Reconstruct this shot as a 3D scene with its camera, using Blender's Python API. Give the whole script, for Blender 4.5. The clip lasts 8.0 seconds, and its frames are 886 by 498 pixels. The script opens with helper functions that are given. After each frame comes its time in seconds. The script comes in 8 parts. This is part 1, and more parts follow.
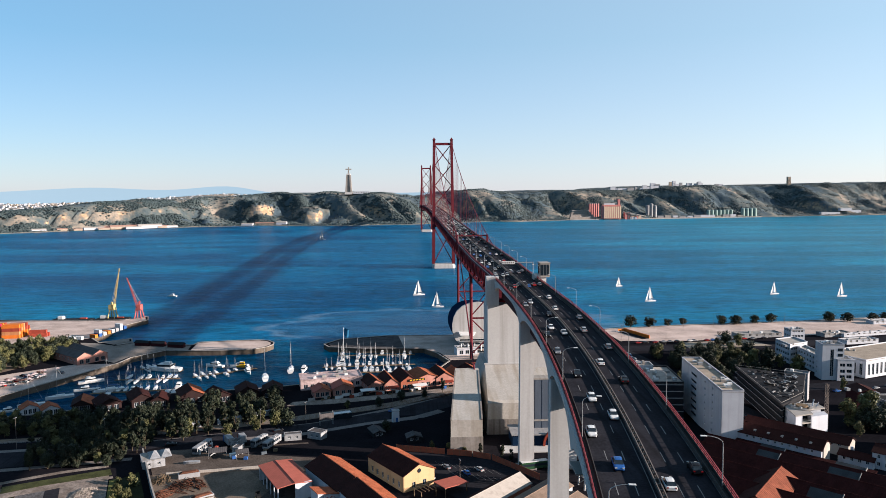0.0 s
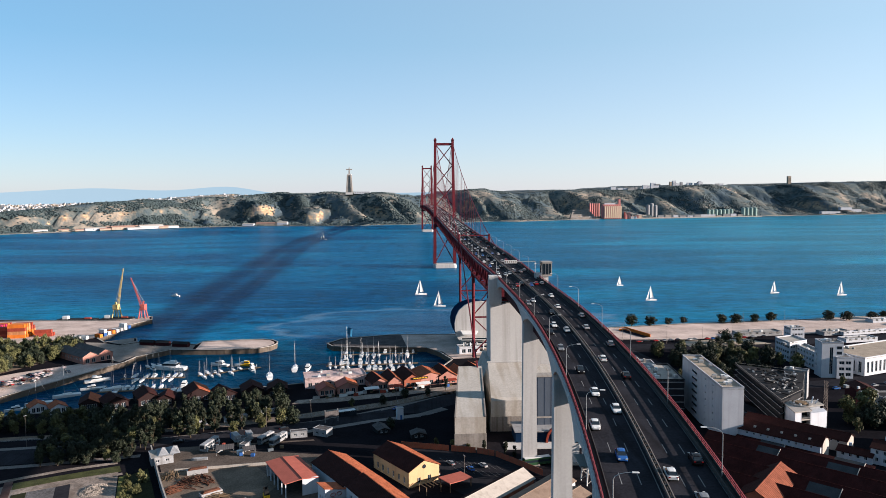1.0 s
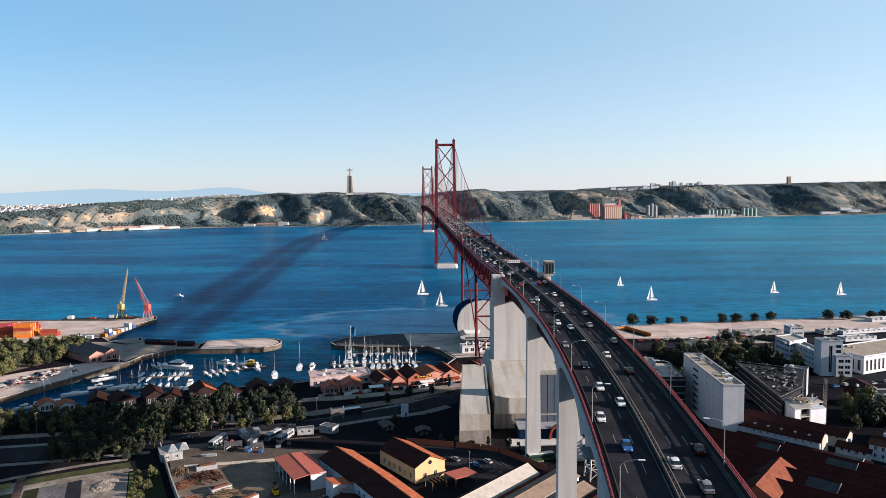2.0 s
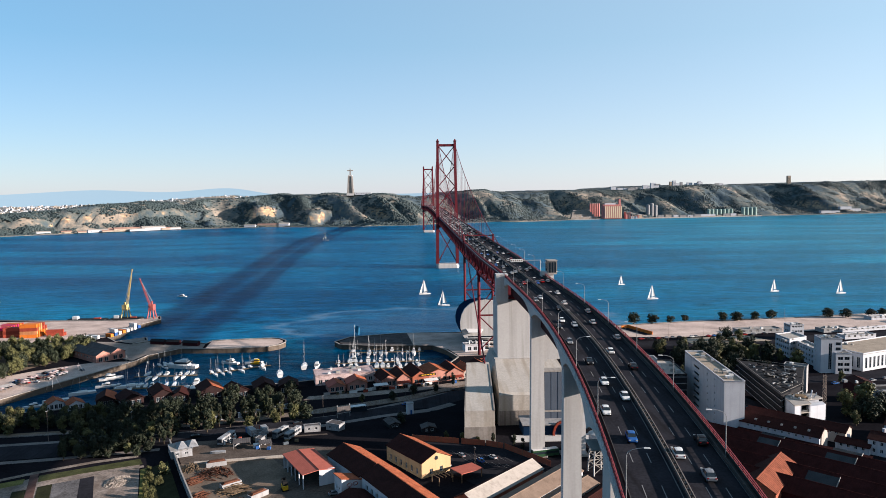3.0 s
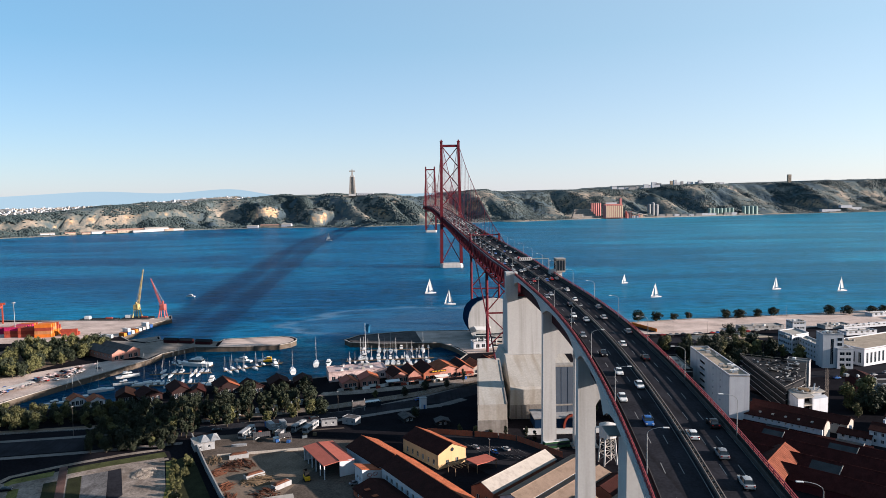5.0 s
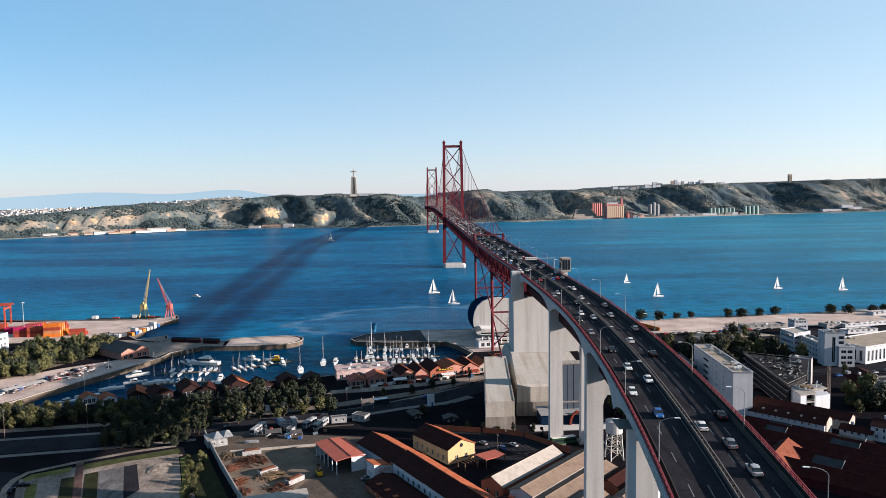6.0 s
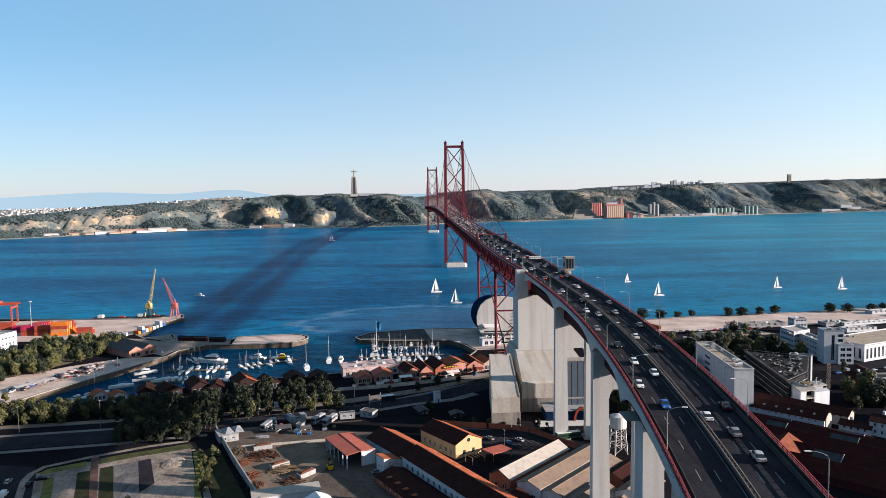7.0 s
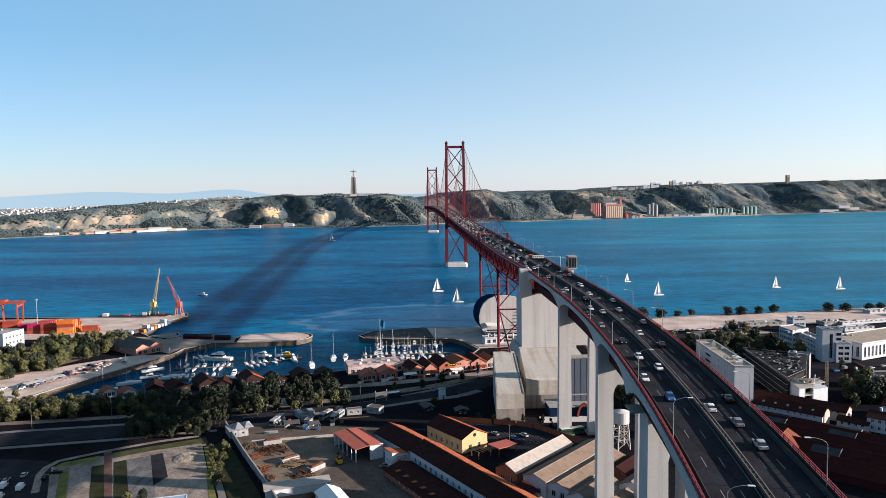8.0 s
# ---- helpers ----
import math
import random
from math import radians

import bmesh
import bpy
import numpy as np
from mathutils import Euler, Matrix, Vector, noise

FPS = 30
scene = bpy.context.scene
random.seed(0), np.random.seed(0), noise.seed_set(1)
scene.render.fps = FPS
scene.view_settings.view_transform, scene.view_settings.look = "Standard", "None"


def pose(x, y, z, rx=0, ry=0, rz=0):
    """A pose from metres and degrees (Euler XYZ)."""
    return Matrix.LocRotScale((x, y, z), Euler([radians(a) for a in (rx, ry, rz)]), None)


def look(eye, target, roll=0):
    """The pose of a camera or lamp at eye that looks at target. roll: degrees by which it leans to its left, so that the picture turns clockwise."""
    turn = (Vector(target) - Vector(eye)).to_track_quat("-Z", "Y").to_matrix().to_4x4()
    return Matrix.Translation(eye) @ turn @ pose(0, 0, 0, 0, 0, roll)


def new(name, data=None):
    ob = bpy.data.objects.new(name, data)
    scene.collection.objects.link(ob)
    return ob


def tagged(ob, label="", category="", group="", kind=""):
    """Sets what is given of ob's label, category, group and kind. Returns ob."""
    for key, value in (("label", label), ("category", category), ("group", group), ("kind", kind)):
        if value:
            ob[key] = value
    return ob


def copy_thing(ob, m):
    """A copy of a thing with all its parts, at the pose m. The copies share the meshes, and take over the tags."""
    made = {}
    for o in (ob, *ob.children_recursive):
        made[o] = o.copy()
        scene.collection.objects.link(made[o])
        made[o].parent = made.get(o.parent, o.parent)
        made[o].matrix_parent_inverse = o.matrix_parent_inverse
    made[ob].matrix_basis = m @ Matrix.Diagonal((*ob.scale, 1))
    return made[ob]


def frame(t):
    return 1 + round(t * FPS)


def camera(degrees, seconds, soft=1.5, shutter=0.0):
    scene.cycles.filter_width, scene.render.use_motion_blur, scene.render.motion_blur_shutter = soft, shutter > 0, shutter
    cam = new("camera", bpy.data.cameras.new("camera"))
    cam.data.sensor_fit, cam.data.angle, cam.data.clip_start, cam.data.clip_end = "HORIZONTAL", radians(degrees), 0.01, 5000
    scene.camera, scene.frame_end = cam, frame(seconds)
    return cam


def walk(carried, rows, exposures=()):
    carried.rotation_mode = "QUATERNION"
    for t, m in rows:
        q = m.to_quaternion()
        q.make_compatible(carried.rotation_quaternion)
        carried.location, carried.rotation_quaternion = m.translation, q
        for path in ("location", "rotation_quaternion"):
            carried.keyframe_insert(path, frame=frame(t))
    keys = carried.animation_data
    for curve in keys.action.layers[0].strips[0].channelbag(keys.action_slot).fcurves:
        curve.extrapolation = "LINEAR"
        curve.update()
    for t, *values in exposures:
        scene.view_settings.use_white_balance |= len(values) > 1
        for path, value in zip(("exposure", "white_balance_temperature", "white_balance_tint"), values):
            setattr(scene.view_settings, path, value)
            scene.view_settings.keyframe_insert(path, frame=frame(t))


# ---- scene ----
cam = camera(64.0, 8.0, soft=0.8)
PATH = [
    (0, (-51.001, -1054.403, 110.434), (-50.906, -1052.411, 110.278), -0.4),
    (0.5, (-51.678, -1056.324, 110.466), (-51.584, -1054.332, 110.31), -0.4),
    (1, (-52.558, -1058.222, 110.489), (-52.464, -1056.23, 110.333), -0.5),
    (1.5, (-53.678, -1060.319, 110.438), (-53.584, -1058.327, 110.283), -0.5),
    (3, (-56.902, -1066.81, 110.457), (-56.808, -1064.818, 110.303), -0.7),
    (3.5, (-58.128, -1068.931, 110.506), (-58.035, -1066.939, 110.353), -0.8),
    (4, (-59.56, -1071.171, 110.452), (-59.467, -1069.179, 110.299), -0.9),
    (4.5, (-61.071, -1073.369, 110.526), (-60.978, -1071.377, 110.372), -0.9),
    (6, (-66.32, -1080.712, 110.846), (-66.229, -1078.72, 110.693), -1.0),
    (6.5, (-68.109, -1083.522, 110.855), (-68.018, -1081.53, 110.702), -1.0),
    (7, (-69.913, -1086.341, 110.864), (-69.82, -1084.349, 110.711), -1.0),
    (7.5, (-71.773, -1089.116, 110.837), (-71.679, -1087.124, 110.684), -1.0),
    (8, (-73.493, -1092.022, 110.904), (-73.396, -1090.03, 110.751), -0.9),
]
walk(cam, [(t, look(eye, target, roll)) for t, eye, target, roll in PATH])

# light and colour settings
SUN_STRENGTH, SKY_STRENGTH = 6.0, 0.0612
SKY_AIR, SKY_DUST, SKY_OZONE = 1.0, 0.2, 4.5
WATER_DEEP, WATER_MID, WATER_PALE = (0.000, 0.040, 0.104), (0.000, 0.066, 0.150), (0.000, 0.104, 0.196)
scene.view_settings.exposure = 1.50
# colour that the distant range emits as its haze
HAZE = (0.124, 0.182, 0.230, 1)
SKY_TINT = (0.64, 0.60, 0.56, 1)
HAZE_EAST, HAZE_WEST = (0.0, 0.90, 1.80, 1), (2.56, 3.12, 3.44, 1)   # sea haze, whiter towards the sun
LOW_HAZE = (0.85, 0.30, 0.50, 1)
HAZY_SCRUB = [(0.045, 0.064, 0.078, 1), (0.066, 0.082, 0.082, 1), (0.108, 0.106, 0.096, 1), (0.200, 0.168, 0.136, 1)]   # scrub tones blued for distance haze, to bare earth
TONE = 0.57   # overall paint depth
# cars near the camera: way along the bridge, lane, colour, kind
NEAR_TRAFFIC = [
    (-908, -5.6, "white", "car"), (-919.3, -2.4, "white", "car"), (-929.1, -8.9, "white", "car"), (-944, -5.8, "blue", "car"), (-889.4, -6.4, "black", "car"), (-951, 2.1, "white", "car"),
    (-959.8, 5.4, "grey", "car"), (-971.3, 6.1, "silver", "car"), (-894.1, 5.6, "black", "car"), (-944.6, 8.5, "black", "car"), (-866.1, -8.8, "grey", "car"), (-845, -8.9, "black", "car"),
    (-842, -2.4, "silver", "car"), (-834, -5.8, "white", "car"), (-861, 8.8, "grey", "car"), (-878, 2.4, "white", "car"), (-838, 5.6, "silver", "car"), (-812, -2.4, "black", "car"), (-800, 2.6, "white", "car"), (-818, 8.6, "grey", "car"),
    (-786, -5.6, "silver", "car"), (-775, 5.4, "white", "car"), (-792, -8.9, "grey", "car"),
]

# ---- world, sun ----
SUN = Vector((3.92, -0.92, 1.0)).normalized()          # way to the sun
world = bpy.data.worlds.new("sky")
scene.world = world
world.use_nodes = True
_n = world.node_tree.nodes
_sky = _n.new("ShaderNodeTexSky")
_sky.sky_type = "NISHITA"
_sky.sun_disc = False
_sky.sun_elevation = math.asin(SUN.z)
_sky.sun_rotation = math.atan2(SUN.x, SUN.y)
_sky.altitude = 0.0
_sky.air_density, _sky.dust_density, _sky.ozone_density = SKY_AIR, SKY_DUST, SKY_OZONE
_n["Background"].inputs["Strength"].default_value = SKY_STRENGTH
# thin sea haze over the clear sky
_mul = _n.new("ShaderNodeMixRGB"); _mul.blend_type = "MULTIPLY"; _mul.inputs["Fac"].default_value = 1
_mul.inputs["Color2"].default_value = SKY_TINT
_add = _n.new("ShaderNodeMixRGB"); _add.blend_type = "ADD"; _add.inputs["Fac"].default_value = 1
_side = _n.new("ShaderNodeTexGradient")                   # runs from east to west across the sky
_side.texture_mapping.scale, _side.texture_mapping.translation = (0.5, 0.5, 0.5), (0.5, 0, 0)
_haze = _n.new("ShaderNodeMixRGB")
_haze.inputs["Color1"].default_value, _haze.inputs["Color2"].default_value = HAZE_EAST, HAZE_WEST
world.node_tree.links.new(_side.outputs["Fac"], _haze.inputs["Fac"])
_low = _n.new("ShaderNodeTexGradient")                    # one at the horizon, nothing from twelve degrees up
_low.texture_mapping.rotation, _low.texture_mapping.scale, _low.texture_mapping.translation = (0, radians(90), 0), (-5, -5, -5), (1, 0, 0)
_base = _n.new("ShaderNodeMixRGB"); _base.blend_type = "ADD"
_base.inputs["Color2"].default_value = LOW_HAZE
world.node_tree.links.new(_low.outputs["Fac"], _base.inputs["Fac"])
world.node_tree.links.new(_haze.outputs[0], _base.inputs["Color1"])
world.node_tree.links.new(_base.outputs[0], _add.inputs["Color2"])
world.node_tree.links.new(_sky.outputs[0], _mul.inputs["Color1"])
world.node_tree.links.new(_mul.outputs[0], _add.inputs["Color1"])
world.node_tree.links.new(_add.outputs[0], _n["Background"].inputs["Color"])
sun_data = bpy.data.lights.new("sun", "SUN")
sun_data.energy, sun_data.angle, sun_data.color = SUN_STRENGTH, radians(0.5), (1.0, 0.860, 0.77)
sun = new("sun", sun_data)
sun.matrix_world = look((800, -1200, 600), Vector((800, -1200, 600)) - SUN)


# ---- materials ----
def mat(name, base, rough=0.75, metal=0.0, var=0.18, scale=0.25, fine=5.0, bump=0.15, spec=0.05, streak=0.0, objvar=0.0, dark=(0.35, 0.32, 0.28), run=(0.6, 0.6, 0.03)):
    """Plain painted or mineral surface: broad blotches, fine grain, downward streaks, slight relief."""
    m = bpy.data.materials.new(name)
    m.use_nodes = True
    t, L = m.node_tree, m.node_tree.links
    N = lambda kind: t.nodes.new("ShaderNode" + kind)
    b = t.nodes["Principled BSDF"]
    b.inputs["Roughness"].default_value = rough
    b.inputs["Metallic"].default_value = metal
    b.inputs["Specular IOR Level"].default_value = spec
    geo = N("NewGeometry")
    big, small = N("TexNoise"), N("TexNoise")
    big.inputs["Scale"].default_value, small.inputs["Scale"].default_value = scale, fine
    big.inputs["Detail"].default_value, small.inputs["Detail"].default_value = 5, 3
    L.new(geo.outputs["Position"], big.inputs["Vector"])
    L.new(geo.outputs["Position"], small.inputs["Vector"])
    add = N("Math"); add.operation = "ADD"
    L.new(big.outputs["Fac"], add.inputs[0]); L.new(small.outputs["Fac"], add.inputs[1])
    ramp = N("MapRange")
    ramp.inputs["From Min"].default_value, ramp.inputs["From Max"].default_value = 0.7, 1.3
    ramp.inputs["To Min"].default_value, ramp.inputs["To Max"].default_value = 1 - var, 1 + var
    L.new(add.outputs[0], ramp.inputs["Value"])
    last = ramp.outputs[0]
    if objvar:
        info = N("ObjectInfo")
        r2 = N("MapRange"); r2.inputs["To Min"].default_value, r2.inputs["To Max"].default_value = 1 - objvar, 1 + objvar
        L.new(info.outputs["Random"], r2.inputs["Value"])
        mul = N("Math"); mul.operation = "MULTIPLY"
        L.new(last, mul.inputs[0]); L.new(r2.outputs[0], mul.inputs[1])
        last = mul.outputs[0]
    col = N("MixRGB"); col.blend_type = "MULTIPLY"; col.inputs["Fac"].default_value = 1
    base = tuple(v * TONE for v in base)
    col.inputs["Color1"].default_value = (*base, 1)
    L.new(last, col.inputs["Color2"])
    out = col.outputs[0]
    if streak:
        mp = N("Mapping"); mp.inputs["Scale"].default_value = run
        L.new(geo.outputs["Position"], mp.inputs["Vector"])
        st = N("TexNoise"); st.inputs["Scale"].default_value, st.inputs["Detail"].default_value = 1.0, 6
        L.new(mp.outputs[0], st.inputs["Vector"])
        r3 = N("MapRange"); r3.inputs["From Min"].default_value, r3.inputs["From Max"].default_value = 0.48, 0.72
        r3.inputs["To Max"].default_value = streak
        L.new(st.outputs["Fac"], r3.inputs["Value"])
        mx = N("MixRGB"); mx.inputs["Color2"].default_value = (*[a * d for a, d in zip(base, dark)], 1)
        L.new(r3.outputs[0], mx.inputs["Fac"]); L.new(out, mx.inputs["Color1"])
        out = mx.outputs[0]
    L.new(out, b.inputs["Base Color"])
    if bump:
        bp = N("Bump"); bp.inputs["Strength"].default_value = bump; bp.inputs["Distance"].default_value = 0.1
        L.new(small.outputs["Fac"], bp.inputs["Height"]); L.new(bp.outputs[0], b.inputs["Normal"])
    return m


def tile_mat(name, base, pitch=0.35, var=0.3, relief=0.5, streak=0.35):
    """Clay tile roof: rows down the slope by a wave, each field weathered unevenly."""
    m = mat(name, base, 0.85, var=var, scale=0.35, fine=3.0, bump=0.0, streak=streak)
    t, L = m.node_tree, m.node_tree.links
    geo = t.nodes.new("ShaderNodeTexCoord")
    w = t.nodes.new("ShaderNodeTexWave"); w.bands_direction = "X"
    w.inputs["Scale"].default_value = 0.31 / pitch; w.inputs["Distortion"].default_value = 0.6
    L.new(geo.outputs["Object"], w.inputs["Vector"])
    bp = t.nodes.new("ShaderNodeBump"); bp.inputs["Strength"].default_value = relief; bp.inputs["Distance"].default_value = 0.12
    L.new(w.outputs["Fac"], bp.inputs["Height"]); L.new(bp.outputs[0], t.nodes["Principled BSDF"].inputs["Normal"])
    return m


def leaf_mat(name, base, var=0.45):
    m = mat(name, base, 0.7, var=var, scale=0.5, fine=2.5, bump=0, spec=0.2, objvar=0.3)
    m.node_tree.nodes["Principled BSDF"].inputs["Subsurface Weight"].default_value = 0.0
    return m


def water_mat():
    m = bpy.data.materials.new("river_water")
    m.use_nodes = True
    t, L = m.node_tree, m.node_tree.links
    N = lambda kind: t.nodes.new("ShaderNode" + kind)
    b = t.nodes["Principled BSDF"]
    b.inputs["Roughness"].default_value, b.inputs["Specular IOR Level"].default_value, b.inputs["IOR"].default_value = 0.28, 0.006, 1.33
    # light spreads under the surface of the turbid water
    b.subsurface_method = "BURLEY"
    b.inputs["Subsurface Weight"].default_value, b.inputs["Subsurface Scale"].default_value = 1.0, 45.0
    b.inputs["Subsurface Radius"].default_value = (1, 1, 1)
    geo = N("NewGeometry")
    # broad tongues of wind and current along the river
    mp = N("Mapping"); mp.inputs["Scale"].default_value = (0.0022, 0.0075, 1); mp.inputs["Rotation"].default_value = (0, 0, radians(-6))
    L.new(geo.outputs["Position"], mp.inputs["Vector"])
    n1 = N("TexNoise"); n1.inputs["Scale"].default_value, n1.inputs["Detail"].default_value, n1.inputs["Distortion"].default_value = 1.0, 8, 0.8
    L.new(mp.outputs[0], n1.inputs["Vector"])
    cr = N("ValToRGB")
    cr.color_ramp.elements[0].position, cr.color_ramp.elements[0].color = 0.40, (*WATER_DEEP, 1)
    cr.color_ramp.elements[1].position, cr.color_ramp.elements[1].color = 0.66, (*WATER_PALE, 1)
    el = cr.color_ramp.elements.new(0.52); el.color = (*WATER_MID, 1)
    L.new(n1.outputs["Fac"], cr.inputs["Fac"])
    # fine chop
    mp2 = N("Mapping"); mp2.inputs["Scale"].default_value = (0.05, 0.13, 1)
    L.new(geo.outputs["Position"], mp2.inputs["Vector"])
    n2 = N("TexNoise"); n2.inputs["Scale"].default_value, n2.inputs["Detail"].default_value = 1.0, 9
    L.new(mp2.outputs[0], n2.inputs["Vector"])
    mr = N("MapRange"); mr.inputs["From Min"].default_value, mr.inputs["From Max"].default_value = 0.3, 0.7
    mr.inputs["To Min"].default_value, mr.inputs["To Max"].default_value = 0.50, 1.50
    L.new(n2.outputs["Fac"], mr.inputs["Value"])
    mx = N("MixRGB"); mx.blend_type = "MULTIPLY"; mx.inputs["Fac"].default_value = 1
    L.new(cr.outputs[0], mx.inputs["Color1"]); L.new(mr.outputs[0], mx.inputs["Color2"])
    # thin pale wind streaks
    mp5 = N("Mapping"); mp5.inputs["Scale"].default_value = (0.0045, 0.040, 1); mp5.inputs["Rotation"].default_value = (0, 0, radians(5))
    L.new(geo.outputs["Position"], mp5.inputs["Vector"])
    n5 = N("TexNoise"); n5.inputs["Scale"].default_value, n5.inputs["Detail"].default_value, n5.inputs["Distortion"].default_value = 1.0, 7, 1.2
    L.new(mp5.outputs[0], n5.inputs["Vector"])
    m5 = N("MapRange"); m5.inputs["From Min"].default_value, m5.inputs["From Max"].default_value, m5.inputs["To Max"].default_value = 0.56, 0.74, 0.55
    L.new(n5.outputs["Fac"], m5.inputs["Value"])
    wind = N("MixRGB"); wind.inputs["Color2"].default_value = (0.008, 0.135, 0.275, 1)
    L.new(m5.outputs[0], wind.inputs["Fac"]); L.new(mx.outputs[0], wind.inputs["Color1"])
    mx = wind
    # greener water towards the sea
    sx = N("SeparateXYZ"); L.new(geo.outputs["Position"], sx.inputs[0])
    m6 = N("MapRange"); m6.inputs["From Min"].default_value, m6.inputs["From Max"].default_value, m6.inputs["To Max"].default_value = -100, 900, 0.5
    L.new(sx.outputs["X"], m6.inputs["Value"])
    teal = N("MixRGB"); teal.blend_type = "SCREEN"; teal.inputs["Color2"].default_value = (0.030, 0.128, 0.116, 1)
    L.new(m6.outputs[0], teal.inputs["Fac"]); L.new(mx.outputs[0], teal.inputs["Color1"])
    mx = teal
    # silty outflow off the jetties
    mp4 = N("Mapping"); mp4.inputs["Location"].default_value = (0.15, 5.2, 0); mp4.inputs["Scale"].default_value = (1 / 170, 1 / 88, 0)
    L.new(geo.outputs["Position"], mp4.inputs["Vector"])
    n4 = N("TexNoise"); n4.inputs["Scale"].default_value, n4.inputs["Detail"].default_value = 2.2, 7
    L.new(mp4.outputs[0], n4.inputs["Vector"])
    ln = N("VectorMath"); ln.operation = "LENGTH"
    L.new(mp4.outputs[0], ln.inputs[0])
    ad = N("Math"); ad.operation = "ADD"
    L.new(ln.outputs["Value"], ad.inputs[0]); L.new(n4.outputs["Fac"], ad.inputs[1])
    sm = N("MapRange"); sm.inputs["From Min"].default_value, sm.inputs["From Max"].default_value, sm.inputs["To Min"].default_value, sm.inputs["To Max"].default_value = 1.45, 0.95, 0, 0.6
    L.new(ad.outputs[0], sm.inputs["Value"])
    silt = N("MixRGB"); silt.inputs["Color2"].default_value = (0.030, 0.072, 0.135, 1)
    L.new(sm.outputs[0], silt.inputs["Fac"]); L.new(mx.outputs[0], silt.inputs["Color1"])
    # pale foam line along the edge of the outflow
    cen = N("Math"); cen.operation = "SUBTRACT"; cen.inputs[1].default_value = 1.33
    L.new(ad.outputs[0], cen.inputs[0])
    ab = N("Math"); ab.operation = "ABSOLUTE"; L.new(cen.outputs[0], ab.inputs[0])
    fo = N("MapRange"); fo.inputs["From Min"].default_value, fo.inputs["From Max"].default_value, fo.inputs["To Min"].default_value, fo.inputs["To Max"].default_value = 0.0, 0.09, 0.32, 0.0
    L.new(ab.outputs[0], fo.inputs["Value"])
    foam = N("MixRGB"); foam.inputs["Color2"].default_value = (0.16, 0.24, 0.32, 1)
    L.new(fo.outputs[0], foam.inputs["Fac"]); L.new(silt.outputs[0], foam.inputs["Color1"])
    # water darkens to half from y = -520 to -570, into the dock
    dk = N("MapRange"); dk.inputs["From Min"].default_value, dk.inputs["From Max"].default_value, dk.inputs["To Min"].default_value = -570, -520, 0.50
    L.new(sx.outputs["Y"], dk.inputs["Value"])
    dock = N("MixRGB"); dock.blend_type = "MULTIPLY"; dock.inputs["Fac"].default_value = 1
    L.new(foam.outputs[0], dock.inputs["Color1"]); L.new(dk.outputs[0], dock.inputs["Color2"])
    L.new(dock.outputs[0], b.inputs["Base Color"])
    mp3 = N("Mapping"); mp3.inputs["Scale"].default_value = (0.25, 0.5, 1)
    L.new(geo.outputs["Position"], mp3.inputs["Vector"])
    n3 = N("TexNoise"); n3.inputs["Scale"].default_value, n3.inputs["Detail"].default_value = 1.0, 6
    L.new(mp3.outputs[0], n3.inputs["Vector"])
    bp = N("Bump"); bp.inputs["Strength"].default_value, bp.inputs["Distance"].default_value = 0.9, 0.8
    L.new(n3.outputs["Fac"], bp.inputs["Height"]); L.new(bp.outputs[0], b.inputs["Normal"])
    return m


def ground_mat():
    """Town ground: worn tarmac and dust in uneven fields, its colour made near-black and bluish for shade."""
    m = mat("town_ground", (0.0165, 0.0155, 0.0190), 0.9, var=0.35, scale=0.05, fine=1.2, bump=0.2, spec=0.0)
    return m


